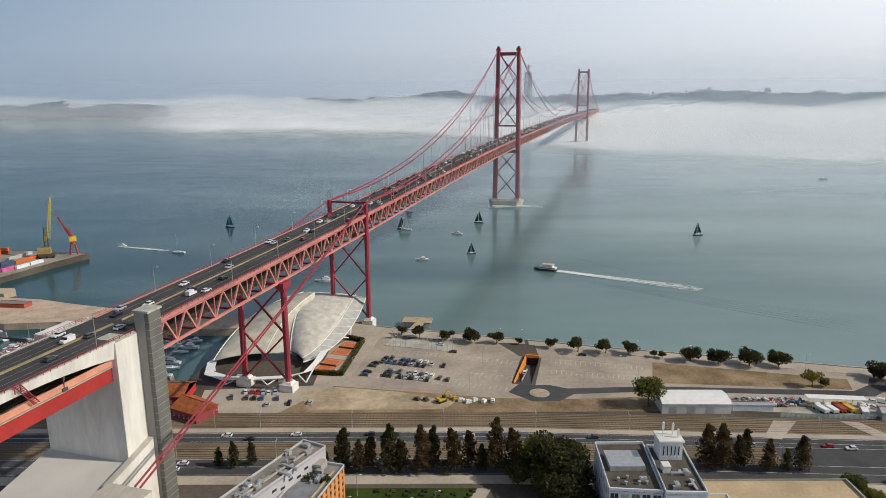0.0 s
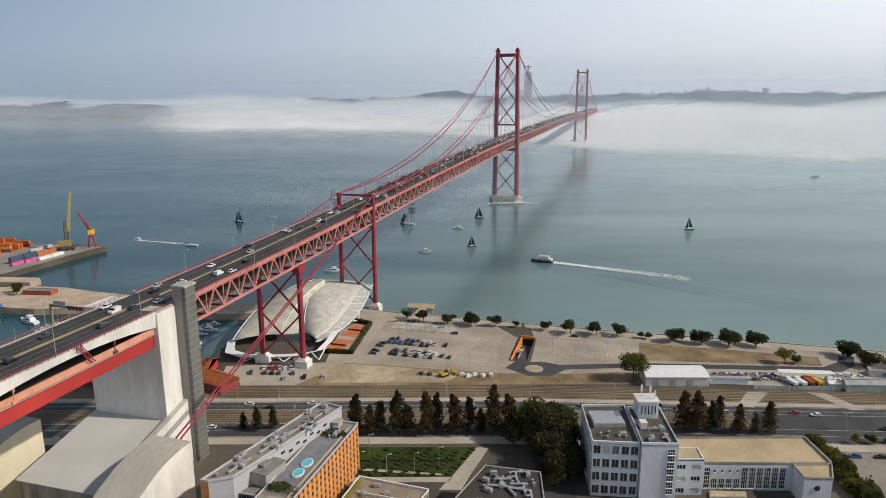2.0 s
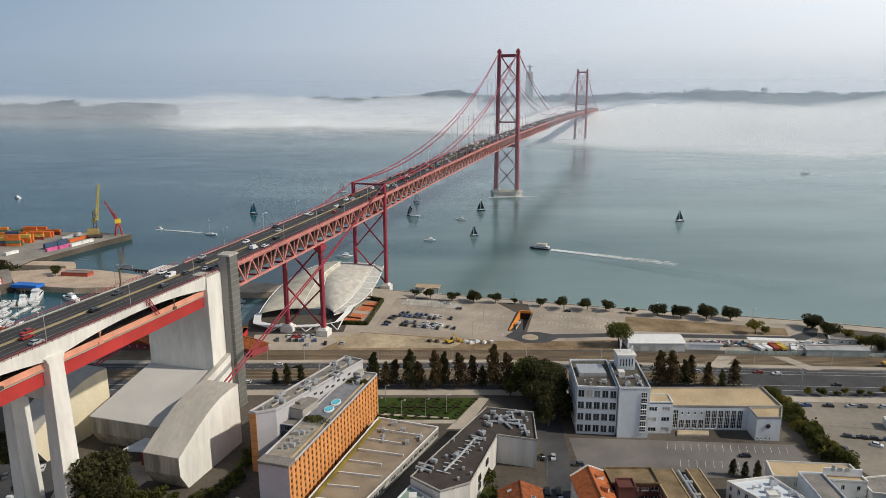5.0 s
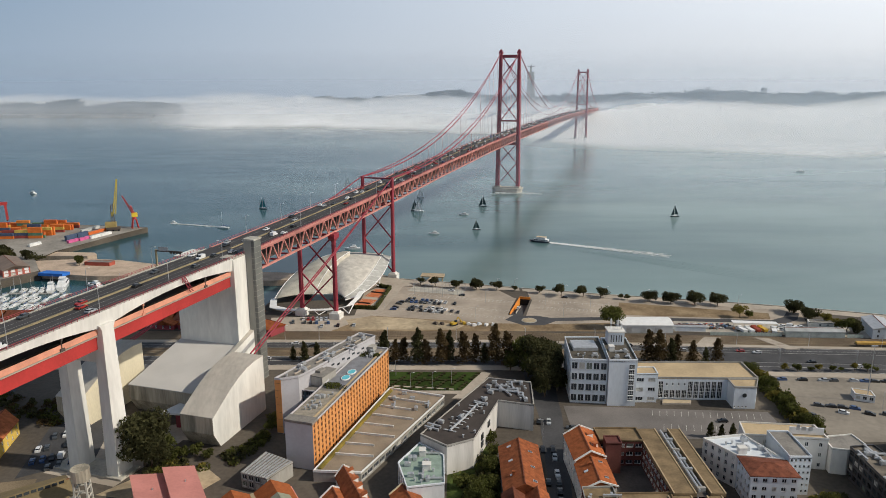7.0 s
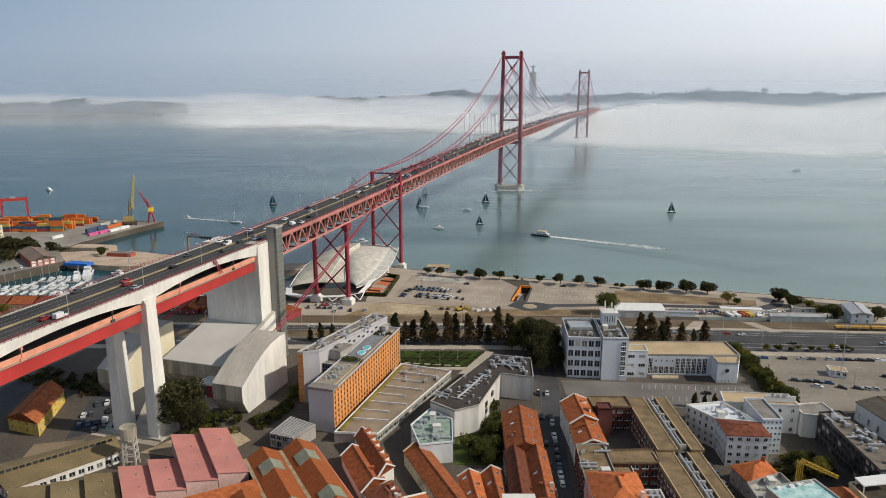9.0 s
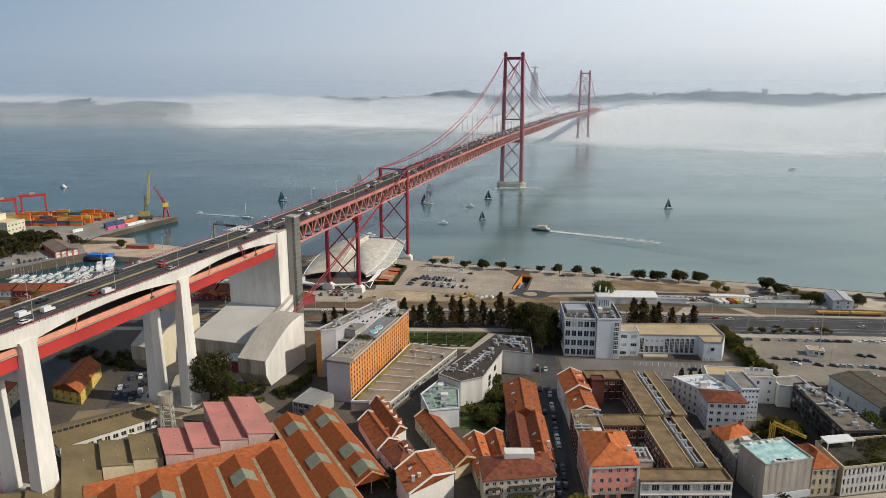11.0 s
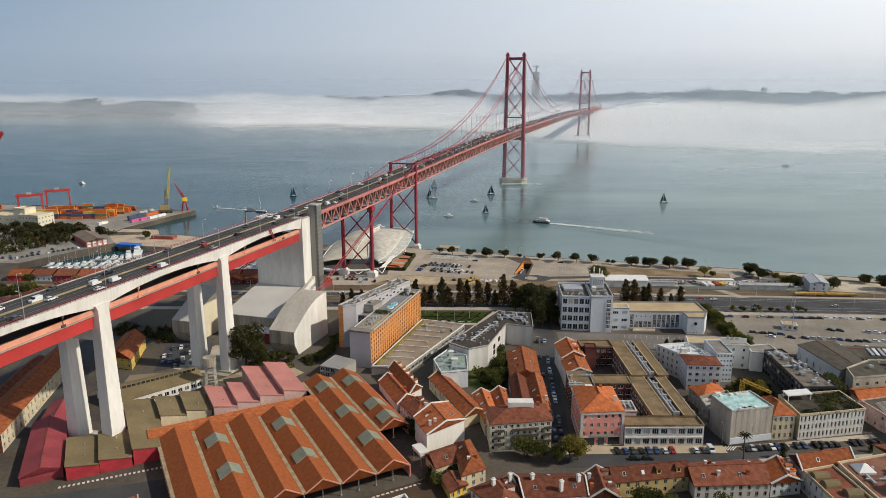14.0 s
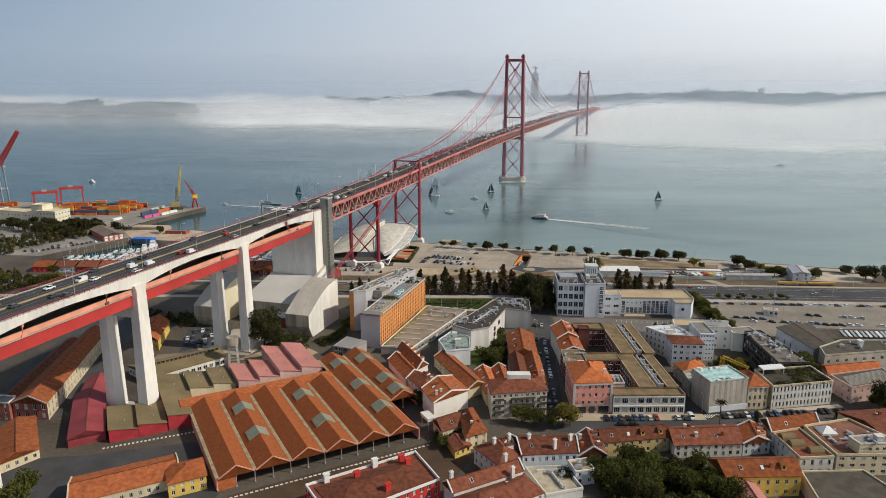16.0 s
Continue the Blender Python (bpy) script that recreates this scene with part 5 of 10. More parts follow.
def station():
    kw = dict(category="station building", group="station wings", bars=1)
    a = building("station_building", "white four-storey station wing with square windows", [(49.4, 184.5), (65, 183), (67, 212), (51, 212)], 25.0, M_BLUEWHITE, ("flat", M_FELT, 0.8),
                 faces="ne", spacing=3.1, storey=4.6, ww=2.5, wh=3.1, **kw)
    roof_clutter(a, [(50, 186), (64, 185), (65, 192), (50, 192)], 25.0, 6, 14, kinds=(0, 2, 2))
    g = bmesh.new()
    box(g, -6, 5, -3, 7, 20.6, 22.2)
    part("roof_shelter", g, M_METAL, a, "sheet-metal roof shelter")
    b = building("station_building", "white stair block of the station with one tall window strip", [(65.2, 181), (77.3, 180.6), (79, 208), (67.2, 208)], 26.0, M_BLUEWHITE, ("flat", M_FELT, 0.8), faces="", **kw)
    roof_clutter(b, [(65.2, 181), (77.3, 180.6), (78, 196), (66, 196)], 26.0, 8, 4)
    for k in range(7):
        share("window", window_mesh(2.4, 2.1, 2, rungs=1), pose(75.0 - 72.2, 180.55 - 194.4, 3.2 + 2.45 * k), b)
    t = thing("roof_tower", "small white louvred tower with antennas on the station roof", "tower", (72.5, 203, 25.9), 0)
    g = bmesh.new()
    box(g, -3.6, 3.6, -3.2, 3.2, 0, 6.2)
    part("tower_body", g, M_BLUEWHITE, t)
    g = bmesh.new()
    box(g, -4.0, 4.0, -3.6, 3.6, 6.2, 6.8)
    part("tower_cap", g, M_PLASTER, t)
    for k in range(5):
        share("louvre", window_mesh(0.5, 3.4, 0), pose(-2.4 + 1.2 * k, -3.25, 1.6), t)
    for x, y, h in ((-2, 0, 12), (1.5, 1, 11), (2.6, -1, 10)):
        g = bmesh.new()
        tube(g, [(x, y, 6.8), (x, y, h)], 0.16, 6)
        box(g, x - 0.35, x + 0.35, y - 0.25, y + 0.25, h - 2.6, h - 0.4)
        part("antenna", g, M_WHITE, t)
    building("station_building", "white two-storey station front with grouped windows", [(77.5, 184.4), (87.8, 184.4), (88.2, 192), (78, 192)], 18.4, M_BLUEWHITE, ("flat", M_ROOFTAN, 0.4), faces="n", spacing=4.6, storey=4.3, ww=3.2, wh=1.7, bars=2, category="station building", group="station wings")
    e = building("station_building", "long white station hall with tall windows and a tan roof", [(88.0, 187.5), (119.0, 186.8), (133, 187), (133, 205), (79.5, 205), (79.2, 192.2), (88.4, 192.2)], 15.2, M_BLUEWHITE, ("flat", M_ROOFTAN, 0.7),
                 faces="", category="station building", group="station wings", cornice=M_GREYW)
    for k in range(11):
        x = 90.3 + 2.6 * k
        yw = 187.5 - 0.0226 * (x - 88) - 0.10 - 193.67
        if k == 0 or k > 4:
            share("window", window_mesh(2.05, 7.9, 2, rungs=4), pose(x - 102.87, yw, 1.4), e)
        else:
            share("window", window_mesh(2.05, 3.7, 2, rungs=1), pose(x - 102.87, yw, 1.4), e)
            share("window", window_mesh(0.7, 1.2, 0), pose(x - 102.87, yw, 7.4), e)
    d = building("station_building", "white end pavilion of the station with a round clock window", [(119.3, 178.4), (128.6, 178), (133, 186.8), (119.6, 186.6)], 14.8, M_BLUEWHITE, ("flat", M_ROOFTAN, 0.6), faces="", category="station building", group="station wings", cornice=M_GREYW)
    g = bmesh.new()
    tube(g, [(0, -0.06, 0), (0, 0.1, 0)], 0.95, 20)
    o = part("round_window", g, M_GLASS, d)
    o.matrix_basis = pose(-1.4, -4.4, 6.8)
    for k in range(4):
        share("window", window_mesh(0.6, 0.7, 0), pose(-5.2 + 1.6 * k, -4.22 - 0.07 * k, 1.2), d)


station()
tb = thing("raised_bed", "low tan raised bed in front of the station hall", "planter", (96.3, 184.6, GROUND))
g = bmesh.new()
prism(g, [(-6.6, -2.6), (6.0, -2.8), (7.2, 0.6), (-5.2, 1.4)], -0.2, 0.75)
part("bed_wall", g, M_PALE, tb)
g = bmesh.new()
prism(g, [(-6.2, -2.3), (5.8, -2.5), (6.7, 0.35), (-4.9, 1.1)], 0.6, 0.85)
part("bed_soil", g, M_SAND, tb)

# ---- street by street: the blocks of houses ----
HOUSES = [
    # name, label, plan, eaves height, wall, roof (kind, material, rise), options
    ("house", "narrow white house with a long orange tiled roof", [(-43.5, 114), (-38.5, 119), (-27, 94), (-32, 87)], 10.3, M_PLASTER, ("gable", M_TILE, 3.0), dict(verge=M_PLASTER, dormers=5, faces="e")),
    ("warehouse", "long cream warehouse with a low orange tiled roof", [(-24, 104), (-16, 109), (0, 73), (-8, 66.5)], 9.8, M_CREAM, ("gable", M_TILE, 2.4), dict(verge=M_CREAM, faces="e", spacing=3.2)),
    ("house", "white gabled house with an orange roof", [(-47, 103), (-39.5, 109), (-29.5, 88), (-37, 80)], 8.6, M_PLASTER, ("gable", M_TILE, 3.0), dict(verge=M_WHITE, faces="n", chimneys=1)),
    ("house", "small white house with a weathered tile roof", [(-35.5, 78), (-27, 85), (-20, 72), (-28, 64)], 10.0, M_PLASTER, ("hip", M_TILE_D, 2.6), dict(dormers=2, faces="ne", chimneys=2)),
    ("house", "tall white house with stepped orange roofs", [(-28, 57), (-15, 70.5), (-8.4, 55.7), (-22.7, 43)], 14.2, M_PLASTER, ("gable", M_TILE, 2.6), dict(verge=M_PLASTER, skylights=2, faces="", chimneys=3, turn=True)),
    ("house", "cream corner house with a brown and orange hipped roof", [(-12.5, 43), (-6.5, 46), (-1.5, 26), (-10, 21)], 10.6, M_CREAM, ("hip", M_TILE, 2.8), dict(skylights=2, faces="nw", chimneys=2)),
    ("house", "low cream house with a brown tiled roof", [(-23, 38), (-13.5, 44.5), (-10.5, 34), (-19, 28)], 9.2, M_CREAM, ("gable", M_TILE_D, 2.4), dict(skylights=1, faces="ne")),
    ("outbuilding", "small yellow outbuilding with a brown roof", [(-17, 24), (-11, 28), (-8, 20), (-14, 15)], 8.0, M_YELLOW, ("gable", M_TILE_D, 1.4), dict(faces="n")),
    ("house", "house with a bright orange gabled roof and skylights", [(-4.4, 88), (3.4, 90), (6.4, 62), (0, 60)], 9.4, M_CREAM, ("gable", M_TILE_L, 2.4), dict(skylights=6, verge=M_PLASTER, faces="n")),
    ("house", "house with an orange gabled roof behind the flats", [(3.7, 90), (11, 92.5), (12.2, 66.5), (6.8, 64)], 9.4, M_PLASTER, ("gable", M_TILE_L, 2.4), dict(skylights=5, verge=M_PLASTER, faces="n")),
    ("house", "brick-red roofed house with a grey gable on the street", [(14, 133), (28.5, 134), (27.5, 104), (13.5, 103.5)], 11.4, M_GREYW, ("gable", M_TILE, 3.4), dict(skylights=6, faces="w", chimneys=1)),
    ("house", "terraced house with an old brown tiled roof", [(12.6, 103), (20.3, 103.2), (20, 69), (12.6, 69)], 11.0, M_GREYW, ("gable", M_TILE_D, 2.6), dict(faces="e")),
    ("house", "terraced house with a long orange tiled roof", [(20.6, 103.2), (28.2, 103.2), (27.8, 69), (20.2, 69)], 11.0, M_PLASTER, ("gable", M_TILE, 2.8), dict(skylights=3, chimneys=2, faces="w")),
    ("house", "white house with a bright orange roof on the side street", [(38.6, 136), (50, 139), (50.5, 121), (39.3, 118)], 14.6, M_PLASTER, ("gable", M_TILE_L, 3.0), dict(dormers=2, verge=M_PLASTER, faces="ne", chimneys=1)),
    ("house", "white house with two small orange roofs and a terrace", [(39.3, 117.5), (50.5, 120.5), (50.6, 104), (39, 102)], 13.6, M_PLASTER, ("gable", M_TILE_L, 2.4), dict(skylights=3, verge=M_PLASTER, faces="ne", chimneys=1)),
    ("house", "red-roofed low house with worn walls", [(92, 93.5), (105.3, 98), (106, 88.3), (94, 81.5)], 11.2, M_GREYW, ("hip", M_TILE_L, 3.0), dict(faces="ne", chimneys=1)),
    ("house", "ornate cream house with a steep orange mansard", [(112.6, 57.6), (121.8, 58.7), (120.4, 73), (109.6, 72)], 15.5, M_CREAM, ("hip", M_TILE, 3.6), dict(faces="n", spacing=2.2, ww=1.0, wh=2.0, cornice=M_PLASTER)),
    ("row_house", "long yellow row house with a red-brown tiled roof", [(41.0, 27), (68.4, 31.5), (68.2, 21.8), (41.5, 17.0)], 10.6, M_YELLOW, ("gable", M_TILE_D, 3.0), dict(dormers=2, skylights=2, faces="n", spacing=3.2, wallmats={"n": surface("ochre_yellow_plaster", (0.55, 0.42, 0.18), rough=0.9, var=0.16, scale=0.2)})),
    ("row_house", "row house with a long weathered red-brown roof", [(68.8, 31), (96.6, 34), (94.5, 18.2), (68.6, 16.6)], 10.0, M_PLASTER, ("gable", M_TILE_D, 3.0), dict(skylights=4, faces="n", chimneys=4)),
    ("row_house", "low house with an orange roof and white dormers", [(97.3, 31), (107.4, 32), (106, 20.5), (95, 18.5)], 10.0, M_BLUEWHITE, ("gable", M_TILE_L, 2.6), dict(dormers=3, verge=M_WHITE, faces="n", chimneys=3)),
    ("house", "large house with a broad orange tiled roof", [(108.2, 34), (128.5, 38), (128.5, 29), (107.8, 23)], 12.0, M_PLASTER, ("gable", M_TILE, 3.2), dict(skylights=2, verge=M_PLASTER, faces="ne")),
    ("house", "yellow house with a broad orange roof and dormer", [(76, 3), (105, 5), (103.5, -8), (78, -9)], 12.4, M_YELLOW, ("gable", M_TILE, 3.2), dict(dormers=1, skylights=2, faces="nw", spacing=3.4, chimneys=1)),
    ("house", "pale blue house with a dark red tiled roof", [(8, 20), (30.5, 20.5), (30.5, 7.5), (10.3, 5.5)], 12.0, M_BLUEWHITE, ("gable", M_TILE_D, 3.0), dict(verge=M_PLASTER, skylights=3, faces="n", spacing=2.7)),
    ("house", "house with a dark mansard roof and dormers", [(31, 21), (41.6, 23), (41.4, 9), (31, 8)], 10.4, M_GREYW, ("gable", M_TILE_D, 3.6), dict(dormers=3, verge=M_PLASTER, faces="n", chimneys=3)),
    ("house", "grey-white house with a dark red hipped roof", [(-7, 12), (6.0, 21), (9.6, 6), (1.5, -1)], 11.4, M_PLASTER, ("hip", M_TILE_D, 3.0), dict(faces="ne", dormers=2)),
    ("house", "white house with a dark red roof and tall white chimneys", [(-18, -13), (6, 0.6), (9.2, -5.8), (-14.6, -19.4)], 12.4, M_PLASTER, ("gable", M_TILE_D, 2.6), dict(verge=M_PLASTER, skylights=2, faces="nw")),
    ("house", "lower white range with a dark red hipped roof", [(-14.2, -19.9), (9.5, -6.3), (15, -17), (-8, -30)], 11.2, M_PLASTER, ("hip", M_TILE_D, 3.0), dict(skylights=2, faces="nw")),
    ("workshop", "low orange-roofed workshop along the yard", [(-147, -6), (-118, 10), (-110.5, -5), (-140, -22)], 9.0, M_CREAM, ("gable", M_TILE, 2.4), dict(verge=M_CREAM, faces="n")),
    ("house", "small yellow house with an orange hipped roof", [(-117, 0), (-106, 5.5), (-100.5, -6), (-111.5, -12)], 10.2, M_YELLOW, ("hip", M_TILE_L, 2.4), dict(faces="nw")),
    ("house", "cream house with an orange tiled roof", [(-196, 28), (-187.5, 40), (-171, 14), (-180, 1)], 8.8, M_CREAM, ("gable", M_TILE, 2.4), dict(faces="nw")),
    ("factory_building", "long rose-and-white factory wing with a rust-red roof", [(-200.3, 45.5), (-185, 44.5), (-203, 132), (-215, 136)], 12.4, M_CREAM, ("gable", M_TILE, 3.0), dict(faces="nw", wallmats={"n": surface("banded_red_brick", (0.30, 0.105, 0.08), rough=0.9, var=0.25, scale=0.4, fine=2.5)}, verge=M_GREYW, spacing=4.0, ww=1.6, wh=2.4)),
    ("house", "yellow gabled house with an orange roof", [(-187, 129.5), (-171.5, 124), (-178, 155), (-191, 160)], 10.6, M_YELLOW, ("gable", M_TILE, 3.6), dict(faces="nw", spacing=4.5)),
    ("shed", "crimson metal shed with a gabled roof", [(-182.5, 60.5), (-170.5, 65), (-152.6, 28), (-164, 21)], 8.8, M_CRIMSON, ("gable", M_CRIMSON, 2.2), dict(faces="")),
    ("shed", "small crimson shed behind the columns", [(-186, 80), (-176, 82), (-170.5, 66), (-181, 62)], 8.4, M_CRIMSON, ("gable", M_CRIMSON, 2.2), dict(faces="")),
    ("depot", "long olive-roofed depot with white window bands", [(-173, 92.5), (-139, 117), (-129.5, 105), (-156, 79.5)], 9.2, M_PLASTER, ("gable", M_OLIVE, 2.2), dict(faces="nw", spacing=3.0, ww=2.0, wh=1.8)),
    ("house", "brown-roofed house at the street corner", [(143, 42), (172, 46), (176, 24), (150, 16)], 11.6, M_CREAM, ("gable", M_TILE_D, 2.6), dict(skylights=4, faces="n", chimneys=2)),
]
for k, (nm, lab, plan, top, wall, roof, opt) in enumerate(HOUSES):
    hs_ = building(nm, lab, plan, top, wall, roof, seed=k + 1, **opt)
    # tall white stacks of the old houses round the garden
    for x, y in ((0.3, 10.3), (6.0, 13.6), (8.6, 15.9), (-7.0, -6.5), (3.4, -2.6), (5.4, -8.9), (13.2, 12.5), (22.2, 8.6), (-15.4, -14.2), (28.4, 12.2)):
        if inside(plan, x, y):
            q = hs_.matrix_world.translation
            g = bmesh.new()
            box(g, -0.55, 0.55, -0.5, 0.5, 0, 5.2)
            box(g, -0.72, 0.72, -0.66, 0.66, 5.2, 5.5)
            for dx in (-0.25, 0.25):
                tube(g, [(dx, 0, 5.5), (dx, 0, 6.0)], 0.16, 8)
            o = part("chimney", g, M_PLASTER, hs_, "tall white chimney stack")
            o.matrix_basis = pose(x - q.x, y - q.y, top - q.z - 0.6, 0, 0, 28)

PH = [(158.6, 78), (160.8, 63.8), (187, 73), (187, 86)]
ph = building("house", "pink house with a dark ribbed roof and an orange strip", PH, 12.4, M_PINKW, ("flat", M_FELT, 0.5), faces="ne", spacing=4, seed=36)
phx, phy = ph.matrix_world.translation.x, ph.matrix_world.translation.y
for k in range(11):
    p, q = lerp((163, 75.4), (161.6, 66.2), k / 10), lerp((186, 84), (186, 74.2), k / 10)
    g = bmesh.new()
    beam(g, (p[0] - phx, p[1] - phy, 7.98), (q[0] - phx, q[1] - phy, 7.98), 0.28, 0.2)
    part("roof_rib", g, M_GREYW, ph)
building("house", "low house with an orange tiled roof behind the pink one", [(158.8, 79), (187, 87), (187, 94), (161, 90)], 12.2, M_PINKW, ("gable", M_TILE_L, 1.8), faces="")

dp = thing("roof_monitor", "raised olive roof strip with dark window slits on the depot", "roof monitor", (-149.4, 98.5, 9.2), 40)
g = bmesh.new()
loft(g, [[(-19, y, z) for y, z in ((-2.0, 0), (2.0, 0), (2.0, 3.0), (-2.0, 4.0))], [(19, y, z) for y, z in ((-2.0, 0), (2.0, 0), (2.0, 3.0), (-2.0, 4.0))]])
part("monitor_body", g, M_OLIVE, dp)
for k in range(18):
    g = bmesh.new()
    box(g, -18.2 + 2.05 * k, -16.6 + 2.05 * k, -2.06, -1.98, 2.5, 3.5)
    part("slit_window", g, M_GLASS, dp)

# block of flats with balconies
AP = [(1.2, 47), (25, 51), (24, 65.5), (0.5, 62)]
flats = building("block_of_flats", "grey four-storey block of flats with dark balconies", AP, 16.4, surface("drab_plaster", (0.58, 0.53, 0.41), rough=0.9, var=0.15, scale=0.2, stretch=(1, 1, 0.3)), ("hip", M_TILE_D, 2.4), faces="nw", spacing=2.4, rows=4, ww=1.2, wh=1.8, cornice=M_GREYW, chimneys=2)
apx, apy = sum(p[0] for p in AP) / 4, sum(p[1] for p in AP) / 4
for r in range(1, 4):
    for f0, f1 in ((0.06, 0.22), (0.34, 0.78), (0.86, 0.99)):
        a, b = lerp(AP[0], AP[1], f0), lerp(AP[0], AP[1], f1)
        g = bmesh.new()
        z = 0.5 + 2.75 * r
        off = Vector((b[1] - a[1], a[0] - b[0])).normalized() * 0.55
        pa, pb = (a[0] - apx + off.x, a[1] - apy + off.y), (b[0] - apx + off.x, b[1] - apy + off.y)
        beam(g, (*pa, z + 0.3), (*pb, z + 0.3), 1.1, 0.18)
        pa, pb = (pa[0] + off.x * 0.9, pa[1] + off.y * 0.9), (pb[0] + off.x * 0.9, pb[1] + off.y * 0.9)
        beam(g, (*pa, z + 0.85), (*pb, z + 0.85), 0.08, 0.9)
        part("balcony", g, M_DARK, flats, "dark railed balcony")
g = bmesh.new()
box(g, -4, 6, 0.5, 4.5, 13.4, 16.4)
part("roof_shed", g, M_PLASTER, flats)

# salmon corner house
PK = [(36.6, 52), (53.0, 53.4), (53.2, 75.5), (37.2, 75.5)]
ch = building("corner_house", "salmon-pink corner house with white trim and an orange hipped roof", PK, 19.2, M_SALMONW, ("hip", M_TILE_L, 3.8), faces="ne", spacing=2.9, rows=4, ww=1.15, wh=1.5, cornice=M_PLASTER, chimneys=2, frame=M_WHITE)
chx, chy = ch.matrix_world.translation.x, ch.matrix_world.translation.y
HGT = 19.2 - (GROUND - 0.5)
PKL = [(x - chx, y - chy) for x, y in ccw(PK)]
for (x, y), (x2, y2) in zip(PKL, PKL[1:] + PKL[:1]):
    L = math.hypot(x, y)
    g = bmesh.new()
    box(g, -0.45, 0.45, -0.45, 0.45, 0.5, HGT + 0.05)
    o = part("quoin", g, M_PLASTER, ch, "white corner pilaster")
    o.matrix_basis = pose(x - x / L * 0.25, y - y / L * 0.25, 0)
    n_ = Vector((y2 - y, x - x2, 0)).normalized()
    for z0, z1, out_ in ((0.4, 0.9, 0.10), (4.2, 4.55, 0.16), (HGT - 0.9, HGT - 0.1, 0.28)):
        g = bmesh.new()
        beam(g, (x + n_.x * 0.05, y + n_.y * 0.05, (z0 + z1) / 2), (x2 + n_.x * 0.05, y2 + n_.y * 0.05, (z0 + z1) / 2), out_ * 2, z1 - z0)
        part("string_course", g, M_PLASTER, ch)
for f0, f1 in ((0.08, 0.33), (0.42, 0.56), (0.66, 0.93)):
    a, b = lerp(PK[0], PK[1], f0), lerp(PK[0], PK[1], f1)
    g = bmesh.new()
    beam(g, (a[0] - chx, a[1] - chy - 0.02, 2.4), (b[0] - chx, b[1] - chy - 0.02, 2.4), 0.22, 3.0)
    part("shop_front", g, M_GLASS, ch, "dark shop window")
a, b = lerp(PK[0], PK[1], 0.22), lerp(PK[0], PK[1], 0.78)
g = bmesh.new()
beam(g, (a[0] - chx, a[1] - chy - 0.45, 4.75), (b[0] - chx, b[1] - chy - 0.45, 4.75), 0.9, 0.2)
beam(g, (a[0] - chx, a[1] - chy - 0.86, 5.35), (b[0] - chx, b[1] - chy - 0.86, 5.35), 0.08, 0.9)
part("balcony", g, M_GREYW, ch, "long grey balcony")

# office block round two dark courts
OFR = dict(category="office block", group="office block wings", glass=M_GLASS, cornice=M_ROOFOCHRE)
of1 = building("office_block", "grey-white office front with broad windows and an ochre roof", [(53.5, 52.2), (84.2, 52.8), (84.0, 60), (53.6, 60)], 13.4, M_GREYW, ("flat", M_ROOFOCHRE, 0.7), faces="nw", spacing=3.3, rows=2, ww=2.5, wh=2.3, bars=2, wallmats={"n": M_PLASTER}, **OFR)
for z in (4.4, 8.6):
    g = bmesh.new()
    beam(g, (-15.3, -4.2, z), (15.2, -3.6, z), 0.5, 0.25)
    part("floor_band", g, M_PLASTER, of1)


def trench_wing(label, x0, x1, y0, y1, top, lean):
    """A wing whose flat roof is split along its length by a sunken trench full of ducts."""
    w = building("office_block", label, [(x0, y0), (x1, y0), (x1 + lean, y1), (x0 + lean, y1)], top - 1.3, M_BRICK, ("flat", M_ROOFDARK, 0), faces="we", spacing=3.2, storey=3.0, ww=2.6, wh=1.5, bars=2, **OFR)
    zz, ln, hw = top - 1.3 - (GROUND - 0.5), (y1 - y0) / 2, (x1 - x0) / 2
    for a0, a1 in ((-hw, -hw * 0.12), (hw * 0.42, hw)):
        g = bmesh.new()
        loft(g, [[(a0 - lean / 2, -ln, z), (a1 - lean / 2, -ln, z), (a1 + lean / 2, ln, z), (a0 + lean / 2, ln, z)] for z in (zz - 0.03, zz + 1.3)])
        part("roof_strip", g, M_ROOFOCHRE, w, "ochre gravel roof strip")
        g = bmesh.new()
        for q in (a0 + 0.2, a1 - 0.2):
            beam(g, (q - lean / 2, -ln, zz + 1.4), (q + lean / 2, ln, zz + 1.4), 0.4, 0.25)
        part("kerb", g, M_ROOFTAN, w)
    g = bmesh.new()
    tube(g, [(hw * 0.08 - lean / 2, -ln + 2, zz + 1.0), (hw * 0.08 + lean / 2, ln - 1, zz + 1.0)], 0.5, 8)
    tube(g, [(hw * 0.26 - lean / 2, -ln + 4, zz + 0.7), (hw * 0.26 + lean / 2, ln - 3, zz + 0.7)], 0.35, 8)
    part("duct", g, M_METAL, w)
    for k in range(5):
        f = -0.86 + 0.36 * k + 0.05 * (k * 7 % 4)
        g = bmesh.new()
        box(g, hw * 0.02, hw * 0.34, -0.5, 0.5, 0, 1.7)
        o_ = part("fan_box", g, M_METAL if k % 3 else M_GREYW, w)
        o_.matrix_basis = pose(f * lean / 2, f * ln + (k * 37 % 10) * 0.1, zz + 0.01)
    return w


